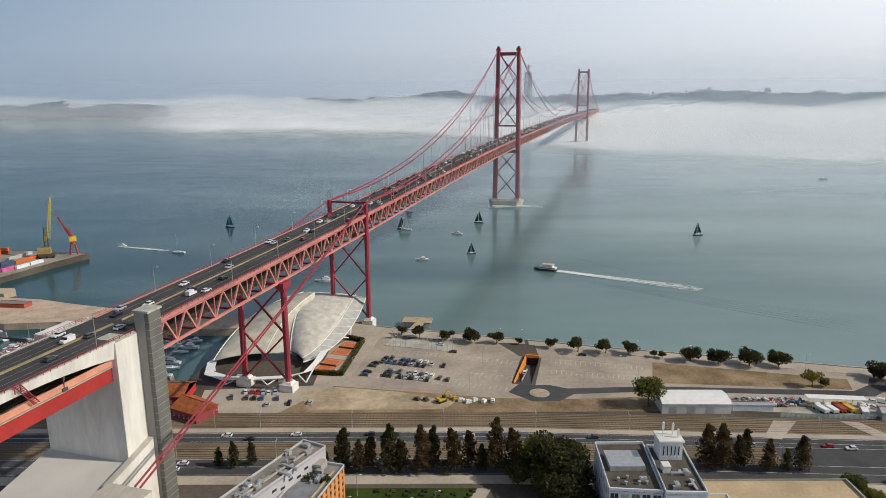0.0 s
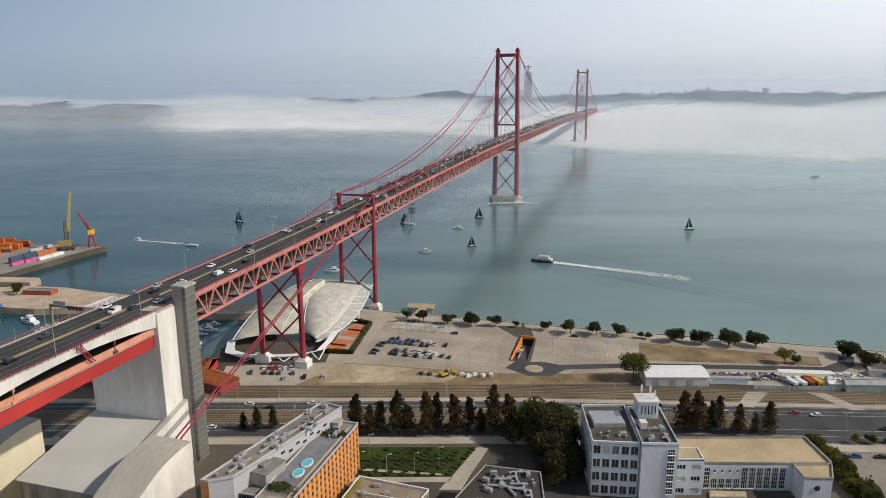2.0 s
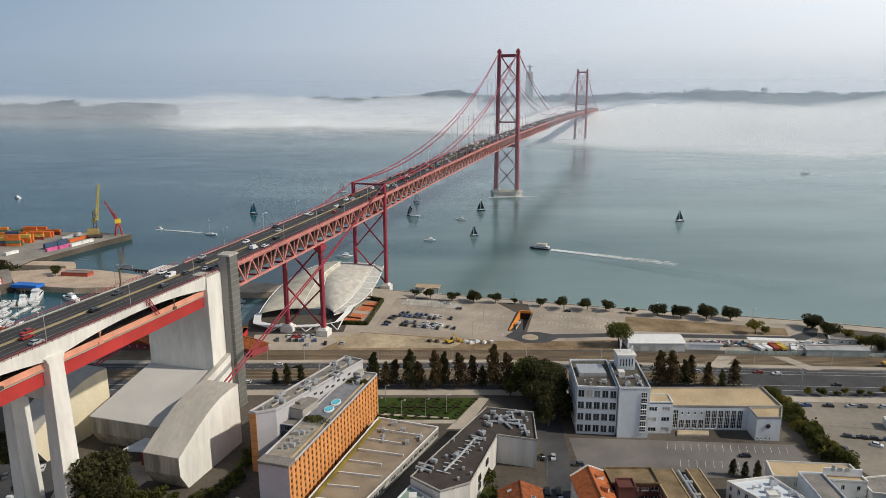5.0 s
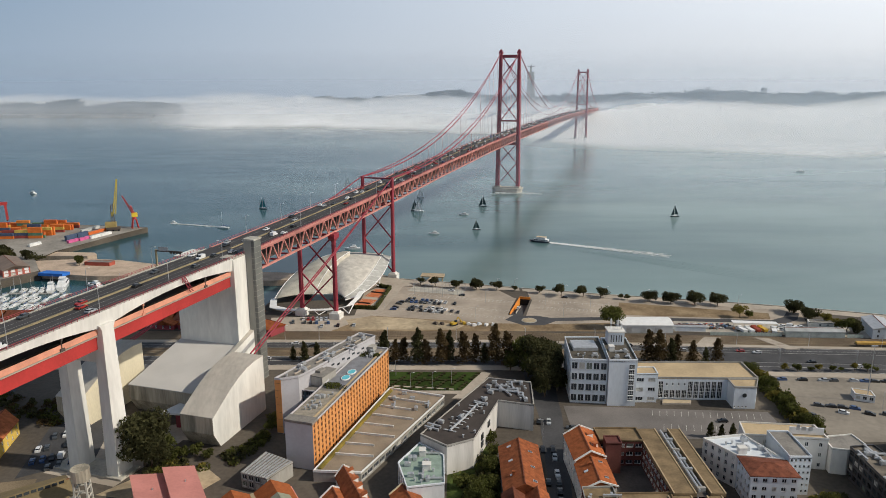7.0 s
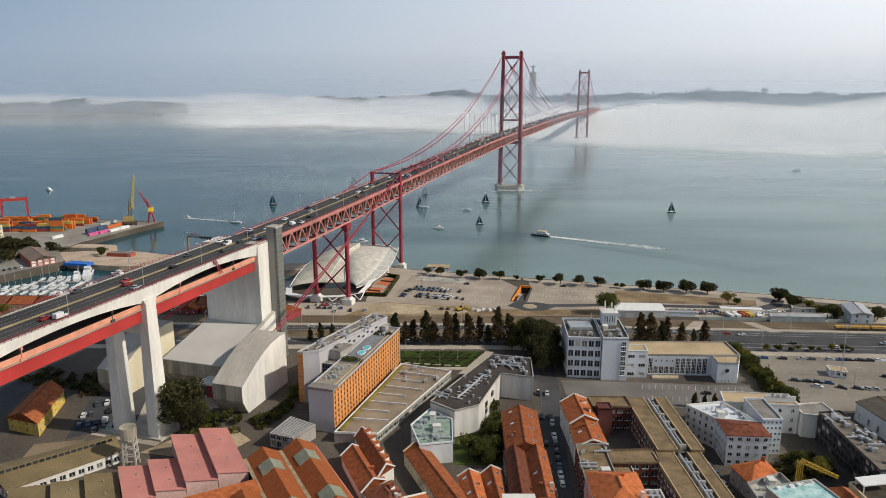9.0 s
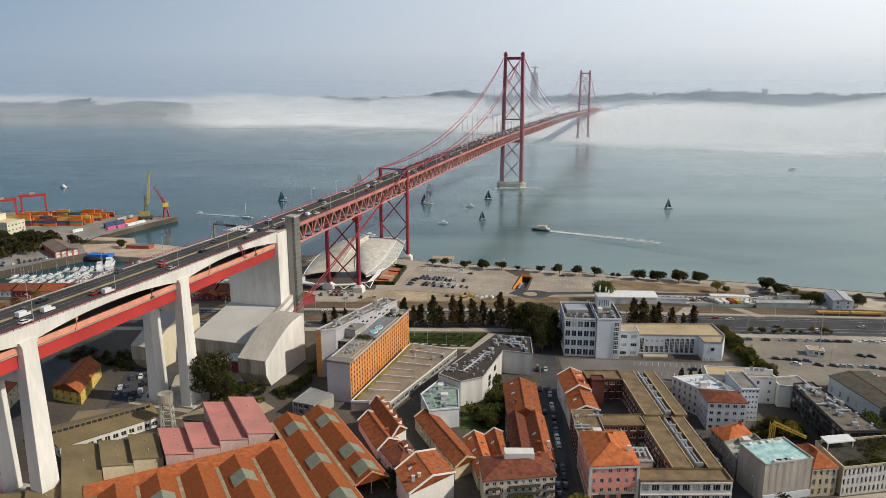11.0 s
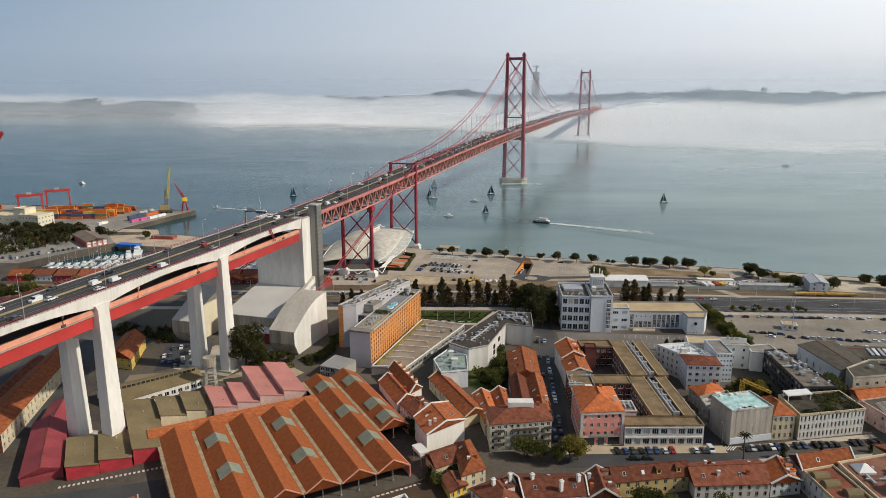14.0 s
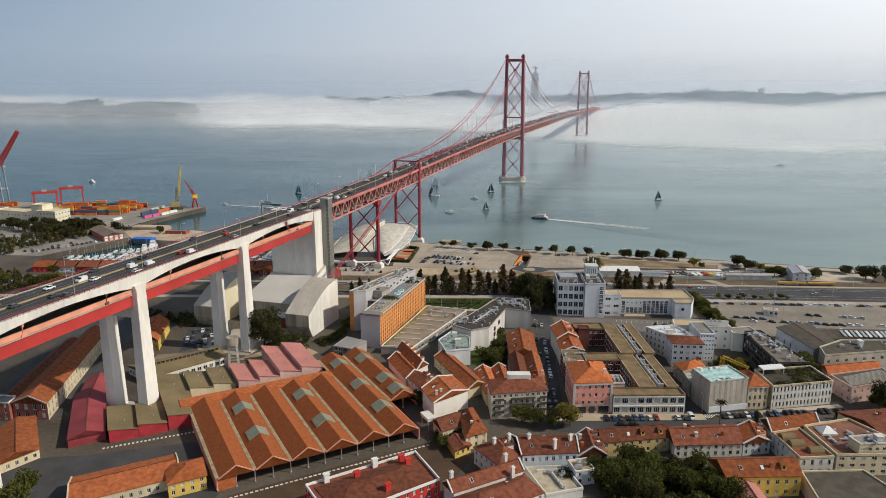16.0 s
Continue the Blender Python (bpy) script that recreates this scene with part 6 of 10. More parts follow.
trench_wing("long ochre-roofed office wing split by a dark duct trench", 66.3, 83.6, 60.2, 97.8, 14.2, -1.0)
trench_wing("rear ochre-roofed office wing split by a dark duct trench", 67.2, 84.0, 98.0, 141, 15.0, -0.8)
building("office_block", "brick cross wing of the office block with an ochre roof", [(49, 90), (66.0, 90.5), (66.9, 99.5), (49, 99)], 14.0, M_BRICK, ("flat", M_ROOFOCHRE, 0.6), faces="n", spacing=3.2, ww=2.4, wh=1.4, **OFR)
building("office_block", "brick rear wing of the office block with an ochre roof", [(51, 131.5), (66.8, 131.5), (66.6, 141), (50.5, 141)], 15.0, M_BRICK, ("flat", M_ROOFOCHRE, 0.6), faces="n", spacing=3.2, ww=2.4, wh=1.4, **OFR)
g = bmesh.new()
prism(g, [(50.8, 60), (66.2, 60), (66.2, 90), (50.8, 90)], GROUND - 0.4, GROUND + 0.12)
prism(g, [(50.8, 99.6), (66.9, 99.6), (66.9, 131.4), (50.8, 131.4)], GROUND - 0.4, GROUND + 0.12)
tagged(part("pavement", g, M_ROOFDARK, None), "dark paved inner courts of the office block", "court", kind="structure")
building("stair_tower", "dark brick stair tower of the office block", [(52, 126), (57.5, 126), (57.5, 131.3), (52, 131.3)], 17.0, M_BRICK, ("flat", M_BRICK, 0.4), faces="", category="tower")
L3 = [(38.6, 101.5), (48.6, 102), (48.6, 77), (37.6, 77)]
l3 = building("house", "grey flat-roofed house crowded with roof plant", L3, 14.6, M_BRICK, ("flat", M_ROOFOCHRE, 0.6), faces="ne", storey=3.3, cornice=M_GREYW)
roof_clutter(l3, L3, 14.6, 12, 31)
building("house", "ochre-roofed white lean-to beside the corner house", [(48.8, 91.8), (56, 91.8), (56, 77), (48.8, 77)], 12.6, M_PLASTER, ("flat", M_ROOFOCHRE, 0.5), faces="n")
fl = building("house", "white low house with a cluttered roof terrace", [(53.4, 67.3), (62, 67.3), (62, 76.5), (53.4, 76.5)], 12.2, M_PLASTER, ("flat", M_ROOFGREY, 0.6), faces="")
roof_clutter(fl, [(53.4, 67.3), (62, 67.3), (62, 76.5), (53.4, 76.5)], 12.2, 5, 33)

# clinic and its neighbours
K1A = [(94.5, 104.5), (109.8, 103.6), (110.2, 114), (95.2, 116.8)]
building("clinic", "pale blue-white five-storey house with a red-brown roof", K1A, 17.2, M_BLUEWHITE, ("hip", M_TILE_D, 1.6), faces="ne", spacing=2.9, ww=1.5, wh=1.4, bars=1, cornice=M_BLUEWHITE)
K1B = [(87.6, 129), (103, 132), (110, 114.3), (95.0, 117.2)]
k1 = building("clinic", "white flat-roofed clinic wing with roof terraces", K1B, 17.0, M_PLASTER, ("flat", M_BLUEWHITE, 0.8), faces="ne", spacing=2.6, ww=1.1, wh=1.7)
roof_clutter(k1, K1B, 17.0, 9, 41)
K2 = [(104, 132.5), (133, 129), (133, 139.5), (106, 142)]
building("clinic", "white clinic block with a tan roof and a roof sign", K2, 17.0, M_PLASTER, ("flat", M_ROOFTAN, 0.6), faces="n", spacing=4.5, storey=4)
building("clinic", "white clinic tower with small square windows", [(111, 113), (118.5, 113), (119, 131), (111.5, 131.4)], 19.0, M_BLUEWHITE, ("flat", M_ROOFGREY, 0.6), faces="n", spacing=1.6, storey=2.3, ww=0.8, wh=0.9, bars=0)
sg = thing("roof_sign", "white roof sign panel with three pale raised shapes", "sign", (126.5, 132.5, 17.4), -6)
g = bmesh.new()
box(g, -6, 6, -0.25, 0.25, 0, 2.6)
part("sign_panel", g, M_WHITE, sg)
for x, w, h in ((-3.2, 1.1, 2.2), (-1.2, 1.6, 1.5), (1.2, 1.5, 1.5)):
    g = bmesh.new()
    box(g, x - w / 2, x + w / 2, -0.45, -0.27, 1.6, 1.6 + h)
    part("sign_shape", g, M_METAL, sg)
rn = building("ruin", "roofless grey house used as a building site", [(92, 80.5), (106, 87), (107.5, 73.5), (91.5, 68)], 11.6, M_GREYW, ("flat", M_CONC, 1.4), faces="ne")
roof_clutter(rn, [(92, 80.5), (106, 87), (107.5, 73.5), (91.5, 68)], 11.6, 7, 44, kinds=(1, 2, 3))
SC = [(94.4, 53), (112.2, 57.3), (109, 71.6), (91.6, 67)]
sc = building("scaffolded_building", "building wrapped in grey scaffold netting under a turquoise roof sheet", SC, 19.4, M_NET, ("flat", M_TURQ, 0.5), faces="", cornice=M_CONC)
scx, scy = sum(p[0] for p in SC) / 4, sum(p[1] for p in SC) / 4
for i in range(4):
    p, q = SC[i], SC[(i + 1) % 4]
    n = max(2, round(math.dist(p, q) / 2.6))
    for k in range(n + 1):
        x, y = lerp(p, q, k / n)
        L = math.hypot(x - scx, y - scy)
        x, y = x + (x - scx) / L * 0.25, y + (y - scy) / L * 0.25
        g = bmesh.new()
        tube(g, [(x - scx, y - scy, 0), (x - scx, y - scy, 15.6)], 0.05, 6)
        part("scaffold_pole", g, M_METAL, sc)
for k in range(14):
    rr = random.Random(k)
    x, y = lerp(lerp(SC[0], SC[1], 0.1 + 0.8 * rr.random()), lerp(SC[3], SC[2], 0.1 + 0.8 * rr.random()), 0.08 if k % 2 else 0.9)
    g = bmesh.new()
    box(g, -0.7, 0.7, -0.6, 0.6, 0, 0.7)
    o = part("roof_bundle", g, M_WHITE, sc)
    o.matrix_basis = pose(x - scx, y - scy, 14.9, 0, 0, 12)
g = bmesh.new()
a, b = SC[0], SC[1]
beam(g, (a[0] - scx, a[1] - scy - 0.4, 2.6), (b[0] - scx, b[1] - scy - 0.4, 2.6), 0.3, 2.6)
part("hoarding", g, M_BLUEWHITE, sc, "pale blue hoarding")

AR = [(123.3, 58), (152, 63.6), (150.5, 80.5), (123, 76)]
arc = building("arcaded_building", "cream building with narrow dark windows and a roof garden", AR, 15.2, M_PLASTER, ("flat", surface("dark_roof_garden_soil", (0.055, 0.048, 0.034), rough=0.95, var=0.4, scale=0.3), 0.9), faces="nw", spacing=1.75, rows=3, ww=0.8, wh=2.1, bars=0, wallmats={"e": M_CREAM}, cornice=M_CREAM)
acx, acy = sum(p[0] for p in AR) / 4, sum(p[1] for p in AR) / 4
g = bmesh.new()
prism(g, [(-13, 1), (-2, 3), (-2, 8), (-13, 6)], 13.2, 13.6)
for x, y in ((-12.5, 1.5), (-2.5, 3.5), (-2.5, 7.5), (-12.5, 5.8)):
    box(g, x - 0.15, x + 0.15, y - 0.15, y + 0.15, 10.7, 13.2)
part("pergola", g, M_WHITE, arc, "white roof-garden pergola")
DB = [(136.5, 82), (151.2, 82.5), (147.2, 126), (138.3, 124.6)]
db = building("office_slab", "dark glazed office slab with a plant-filled roof", DB, 16.4, surface("dark_cladding", (0.05, 0.048, 0.05), rough=0.4, var=0.2), ("flat", surface("brown_grey_roof", (0.17, 0.145, 0.115), rough=0.9, var=0.35, scale=0.3), 0.6), faces="new", spacing=3, storey=3.2, ww=2.6, wh=2.0, bars=2, frame=M_DARK)
roof_clutter(db, DB, 16.4, 34, 51, kinds=(0, 1, 2, 2, 2))
building("house", "white blank-walled house beside the car park", [(133.2, 126.6), (138.2, 125.4), (147, 127), (146, 137), (134, 135)], 14.8, M_PLASTER, ("flat", M_ROOFGREY, 0.4), faces="")
SHG = [(163.5, 142), (167.2, 109.8), (184.2, 117.6), (184.6, 147.5)]
building("industrial_shed", "blue-grey industrial shed with a low felted roof", SHG, 12.6, M_GREYW, ("gable", M_FELT, 1.2), faces="e", spacing=5, ww=1.2, wh=3.0, rows=1, wallmats={"e": M_BLUEWHITE})
lsh = building("industrial_shed", "long grey shed with saw-tooth skylights", [(185.6, 146), (224, 144), (220, 131), (185.2, 130)], 10.6, M_GREYW, ("gable", M_FELT, 1.6), faces="n", spacing=3, ww=2, wh=1.4)
for k in range(14):
    g = bmesh.new()
    loft(g, [[(x, -3.2, 0), (x, 3.2, 0), (x, 3.2, 1.4), (x, -3.2, 0.25)] for x in (-0.75, 0.75)])
    o_ = part("saw_skylight", g, M_BLUEWHITE if k % 2 else M_METAL, lsh, "pale saw-tooth skylight")
    o_.matrix_basis = pose(-8 + 2.6 * k, -3.4 - 0.18 * k, 7.0, 0, 0, -4)
wr = building("apartment_block", "cream-white flat-roofed block with a few windows", [(165.5, 96), (209, 104), (209, 117), (184.5, 117), (168.5, 107)], 14.6, surface("sallow_plaster", (0.47, 0.43, 0.35), rough=0.9, var=0.16, scale=0.15, fine=1.2, stretch=(1, 1, 0.3)), ("flat", M_FELT, 0.7), faces="nw", spacing=5, storey=4.2, ww=1.5, wh=1.5)
roof_clutter(wr, [(164, 98), (206, 104), (206, 117), (180, 117)], 14.6, 8, 57)
ob2 = building("house", "white house with arched windows and a brown roof terrace", [(107.6, 22.8), (119.5, 26.3), (121.5, 5), (109, 4)], 12.2, M_PLASTER, ("flat", M_TILE_D, 0.7), faces="ne", spacing=3, ww=1.1, wh=2.0, cornice=M_CREAM)
for q, (x, y) in enumerate(((-3.0, 4.5), (-2.0, -0.5), (2.5, -5.5))):
    g = bmesh.new()
    tube(g, [(x - 2.6, y, 7.7), (x + 2.6, y + 0.5, 7.7)], 1.9, 14)
    part("barrel_vault", g, M_OLIVE, ob2, "small olive barrel-vaulted rooflight")
TR = [(121.5, 27), (142, 33), (150, 15), (150, 6), (122.5, 5)]
tr = building("terrace_house", "flat-roofed house with terracotta terraces and a white pyramid skylight", TR, 12.8, M_CREAM, ("flat", surface("terracotta_terrace", (0.22, 0.10, 0.065), rough=0.9, var=0.25, scale=0.2), 0.8), faces="n", ww=1.8, wh=1.1, spacing=4, cornice=M_CREAM)
tcx, tcy = sum(p[0] for p in TR) / 5, sum(p[1] for p in TR) / 5
g = bmesh.new()
loft(g, [[(x * r, y * r, z) for x, y in ((-3, -3), (3, -3), (3, 3), (-3, 3))] for z, r in ((0, 1), (0.6, 1), (2.6, 0.05))])
o = part("pyramid_skylight", g, M_WHITE, tr)
o.matrix_basis = pose(128 - tcx, 23 - tcy, 8.3)
roof_clutter(tr, TR, 12.8, 9, 61)
pth = building("penthouse", "cream rooftop penthouse with small windows and a railed terrace", [(130, 12), (143, 14), (144.5, 7.5), (131, 6.5)], 16.6, M_CREAM, ("flat", M_ROOFGREY, 0.5), faces="n", spacing=2.6, rows=1, ww=1.3, wh=1.1, base=12.6, category="penthouse", cornice=M_PLASTER)
roof_clutter(pth, [(130, 12), (143, 14), (144.5, 7.5), (131, 6.5)], 16.6, 4, 63, base=12.6)
FB = [(106, -3), (128, -2), (133, -22), (103, -22)]
building("house", "flat grey-roofed building with a cream front", FB, 11.2, M_CREAM, ("flat", M_FELT, 0.5), faces="n", cornice=M_CREAM)
building("house", "rose sheet-roofed low house", [(80.5, -10), (87.6, -9.6), (87.6, -25), (79.4, -25)], 10.0, M_PINKW, ("gable", M_PINKROOF, 1.4), faces="")

fw2 = building("house", "small white flat-roofed house with a tan roof terrace", [(26.5, 4.6), (33.4, 6.4), (35.0, -1.2), (28.0, -2.8)], 10.4, M_BLUEWHITE, ("flat", M_ROOFTAN, 0.5), faces="nw", spacing=3.4, cornice=M_WHITE)
roof_clutter(fw2, [(26.5, 4.6), (33.4, 6.4), (35.0, -1.2), (28.0, -2.8)], 10.4, 3, 71, kinds=(0, 2))
TC = [(11, 3.8), (26, 4.4), (27.6, -3.2), (29.4, -9.5), (16.4, -13.5)]
tc = building("garden_terrace", "white-walled garden terrace with pale paving beside the blue house", TC, 8.0, M_PLASTER, ("flat", surface("cream_terrace_paving", (0.44, 0.38, 0.28), rough=0.9, var=0.25, scale=0.4), 0.8), faces="", category="terrace", cornice=M_PLASTER)
tcx, tcy = tc.matrix_world.translation.x, tc.matrix_world.translation.y
for a, b in (((15, 1.2), (25.5, 1.8)), ((19.5, 1.5), (22.5, -8.5))):
    g = bmesh.new()
    beam(g, (a[0] - tcx, a[1] - tcy, 4.0), (b[0] - tcx, b[1] - tcy, 4.0), 0.35, 1.1)
    part("low_wall", g, M_PLASTER, tc)
roof_clutter(tc, TC, 8.0, 7, 91, kinds=(0, 2, 2))
building("factory_building", "low dark-red roofed lean-to along the factory wing", [(-213.5, 58), (-207.5, 57), (-218, 132), (-225, 130)], 8.0, M_BRICK, ("gable", M_TILE_D, 1.8), faces="")
building("factory_building", "flat grey-roofed brick annexe at the factory gate", [(-207.5, 44), (-200.5, 43.4), (-201.5, 50), (-208.5, 51)], 13.0, surface("banded_red_brick", (0.30, 0.105, 0.08), rough=0.9, var=0.25, scale=0.4, fine=2.5), ("flat", M_ROOFGREY, 0.5), faces="n", spacing=3.0, ww=1.2, wh=1.5, cornice=M_PLASTER)

bx_ = thing("roof_box", "small white plant housing at the hall's roof edge", "plant housing", (-25.0, 39.8, GROUND), -61.0)
g = bmesh.new()
box(g, -3.4, 3.4, -1.7, 1.7, 4.2, 5.4)
box(g, -3.6, 3.6, -1.9, 1.9, 5.4, 5.7)
part("housing_body", g, M_PLASTER, bx_)
for x in (-3.0, 3.0):
    for y in (-1.3, 1.3):
        g = bmesh.new()
        tube(g, [(x, y, 0), (x, y, 4.2)], 0.14, 8)
        part("leg", g, M_METAL, bx_)

# bright red house with white parapets
rb = building("red_house", "bright red house with white parapets and a brown roof", [(-63.5, -17), (-28.4, 5), (-19.3, -13), (-52, -36)], 13.2, M_REDW, ("flat", M_TILE_D, 0.9), faces="nwe", cornice=M_WHITE, ww=1.2, wh=1.7)
rbx, rby = -40.8, -15.25
g = bmesh.new()
e = [(-60.5, -18), (-30, 1), (-22.5, -13), (-50.5, -32)]
roof_solid(g, [(x - rbx, y - rby) for x, y in e], ((-48.5 - rbx, -19.5 - rby), (-33 - rbx, -10 - rby)), 8.9, 2.2)
part("tiled_roof", g, M_TILE_D, rb)
for x, y, mt in ((-47, -13, M_REDW), (-33, -2, M_REDW), (-30.5, -4.5, M_REDW), (-57, -14.5, M_WHITE), (-42, -4.8, M_WHITE), (-36, -20, M_REDW)):
    g = bmesh.new()
    box(g, -0.9, 0.9, -0.6, 0.6, 8.4, 11.6)
    box(g, -1.1, 1.1, -0.8, 0.8, 11.6, 12.0)
    o = part("chimney", g, [mt], rb)
    o.matrix_basis = pose(x - rbx, y - rby, 0, 0, 0, 32)

# ---- industrial halls ----
E1 = 29.0
HC = (-97.5, -5.2)
hall = thing("market_hall", "vast rust-red roofed hall with seven parallel gables and skylights", "hall", (*HC, GROUND), E1)
BAY = 12.9
M_GUTTER = surface("mossy_gutter", (0.34, 0.27, 0.17), rough=0.95, var=0.3, scale=0.4)
M_CRIMWALL = surface("crimson_shed_wall", (0.40, 0.035, 0.048), rough=0.8, var=0.2, scale=0.3, fine=2)
for k in range(7):
    L = 59.0 if k < 5 else 83.0
    F = -3.2 if k < 6 else 25.0
    x0, x1 = k * BAY, (k + 1) * BAY
    g = bmesh.new()
    roof_solid(g, [(x0 + 0.1, F), (x0 + 0.1, L), (x1 - 0.1, L), (x1 - 0.1, F)], (((x0 + x1) / 2, F), ((x0 + x1) / 2, L)), 4.9, 3.7, 0.25)
    part("roof_bay", g, M_HALLROOF, hall)
    g = bmesh.new()
    box(g, x0 - 0.62, x0 + 0.62, F + 0.2, L, 4.85, 5.28)
    part("valley_gutter", g, M_GUTTER, hall)
    g = bmesh.new()
    beam(g, (x0 + 0.2, F - 0.1, 4.9), ((x0 + x1) / 2, F - 0.1, 8.6), 0.35, 0.4)
    beam(g, ((x0 + x1) / 2, F - 0.1, 8.6), (x1 - 0.2, F - 0.1, 4.9), 0.35, 0.4)
    part("barge_board", g, M_SALMON, hall)
    g = bmesh.new()
    vs = [g.verts.new(p) for p in ((x0 + 0.3, F + 0.4, 4.9), (x1 - 0.3, F + 0.4, 4.9), ((x0 + x1) / 2, F + 0.4, 8.4))]
    g.faces.new(vs)
    me = bpy.data.meshes.new("gable_board")
    g.to_mesh(me)
    g.free()
    me.materials.append(M_TILE_L)
    gb_ = new("gable_board", me)
    gb_.parent = hall
    for f in (0, 0.5, 1.0) if k > 4 else (0, 0.5):
        g = bmesh.new()
        tube(g, [(x0 + BAY * f, F + 0.7, 0), (x0 + BAY * f, F + 0.7, 4.8)], 0.16, 8)
        box(g, x0 + BAY * f - 0.3, x0 + BAY * f + 0.3, F + 0.4, F + 1.0, 0, 0.5)
        part("post", g, M_METAL, hall)
    spots = {1: (43.5, 19.5), 3: (44.5, 17.5), 5: (70, 43, 18), 6: (70.5, 44.0, 31)}.get(k, ())
    for f in spots:
        yc = f
        g = bmesh.new()
        xm = (x0 + x1) / 2
        for sgn in (-1, 1):
            pts = [(xm, yc - 3.5, 8.85), (xm, yc + 3.5, 8.85), (xm + sgn * 4.0, yc + 3.5, 6.62), (xm + sgn * 4.0, yc - 3.5, 6.62)]
            hi = [g.verts.new(p) for p in pts]
            lo = [g.verts.new((p[0], p[1], p[2] - 0.4)) for p in pts]
            g.faces.new(hi)
            g.faces.new(lo[::-1])
            for i in range(4):
                j = (i + 1) % 4
                g.faces.new((hi[i], hi[j], lo[j], lo[i]))
        part("skylight", g, M_SKYLIGHT, hall, "grey-green ridge skylight")
for x0, x1, y0, y1, nm in ((-0.3, 0.1, -2.8, 58, "side_wall"), (7 * BAY - 0.1, 7 * BAY + 0.3, 26, 82, "side_wall"), (6 * BAY + 0.1, 6 * BAY + 0.4, -2.8, 25, "side_wall"), (0.2, 5 * BAY, 57.4, 57.9, "rear_wall"), (5 * BAY + 0.1, 7 * BAY - 0.2, 82, 82.4, "rear_wall"), (0.2, 6.2, -2.6, -2.3, "front_wall")):
    g = bmesh.new()
    box(g, x0, x1, y0, y1, -0.5, 4.6)
    part(nm, g, M_SALMONW if nm == "side_wall" else (M_TILE_L if nm == "front_wall" else M_BRICK), hall)
g = bmesh.new()
prism(g, [(-3, 59.2), (5 * BAY - 0.2, 59.2), (5 * BAY - 0.2, 66.5), (-3, 66.5)], 5.0, 6.2)
part("rear_lean_to", g, M_TILE_L, hall, "orange lean-to roof")


g = bmesh.new()
for k in range(46):
    box(g, -1 + 1.75 * k, 0.1 + 1.75 * k, -9.2, -8.4, 0.0, 0.12)
kd = part("kerb", g, M_STRIPE, None)
kd.matrix_world = pose(*HC, GROUND, 0, 0, E1)
tagged(kd, "dashed pale kerb stones before the hall", "kerb", kind="structure")
g = bmesh.new()
for k in range(34):
    box(g, 1.5 * k, 0.8 + 1.5 * k, 0, 1.3, 0.0, 0.05)
cw = part("road_marking", g, M_STRIPE, None)
cw.matrix_world = pose(-150.5, 20.5, GROUND + 0.035, 0, 0, 24)
tagged(cw, "worn white dashed line along the yard", "road marking", kind="structure")


def saw_roof(name, label, corner, deg, units, w, d, z, rise, mat, wall, h0=0.0):
    """Single-pitch roofs side by side, each falling across to the next."""
    for k in range(units):
        c, s = math.cos(radians(deg)), math.sin(radians(deg))
        th = thing(name, label, "shed", (corner[0] + c * w * k, corner[1] + s * w * k, GROUND - 0.3), deg, "saw-tooth sheds")
        g = bmesh.new()
        zb = z - GROUND + 0.3
        pts = [(0, zb + rise), (w - 0.15, zb), (w - 0.15, 0), (0, 0)]
        loft(g, [[(x, y, q) for x, q in pts] for y in (0, d)])
        part("wall", g, wall, th)
        g = bmesh.new()
        pts = [(-0.25, zb + rise + 0.12), (w, zb + 0.1), (w, zb + 0.32), (-0.25, zb + rise + 0.36)]
        loft(g, [[(x, y, q) for x, q in pts] for y in (-0.3, d + 0.3)])
        part("roof_sheet", g, mat, th)
        for yy in (d * 0.3, d * 0.7):
            g = bmesh.new()
            tube(g, [(w * 0.55, yy, zb + rise * 0.45 + 0.1), (w * 0.55, yy, zb + rise * 0.45 + 1.0)], 0.22, 8)
            part("vent", g, M_METAL, th)


saw_roof("shed", "pink sheet-roofed shed with a sloping roof", (-112.5, 71.0), E1, 2, 9.6, 22, 9.4, 2.2, M_PINKROOF, M_PINKW)
saw_roof("shed", "long pink sheet-roofed shed with a sloping roof", (-95.7, 80.3), E1, 2, 10.4, 36, 10.0, 2.4, M_PINKROOF, M_PINKW)
saw_roof("shed", "olive sheet-roofed shed beside the hall", (-131.6, 63.0), E1, 2, 10.0, 20, 9.4, 2.0, M_OLIVE, M_CREAM)
saw_roof("shed", "long olive sheet-roofed shed beside the hall", (-130.8, 36.2), E1, 1, 12.0, 46, 9.6, 1.8, M_OLIVE, M_CRIMWALL)
saw_roof("shed", "olive sheet-roofed shed with red walls", (-150.0, 25.4), E1 - 2, 2, 10.8, 23, 8.8, 1.6, M_OLIVE, M_CRIMWALL)
wt = thing("water_tower", "small weathered concrete water tower with a round tank", "water tower", (-124.6, 102.5, GROUND - 0.3), 10)
for x, y in ((-1.8, -1.8), (1.8, -1.8), (1.8, 1.8), (-1.8, 1.8)):
    g = bmesh.new()
    beam(g, (x * 1.25, y * 1.25, 0), (x, y, 12.2), 0.55)
    part("leg", g, M_CONC, wt)
for z in (3, 6, 9, 12):
    g = bmesh.new()
    for a, b in (((-2, -2), (2, -2)), ((2, -2), (2, 2)), ((2, 2), (-2, 2)), ((-2, 2), (-2, -2))):
        beam(g, (*a, z), (*b, z), 0.35)
    part("ring_beam", g, M_CONC, wt)
g = bmesh.new()
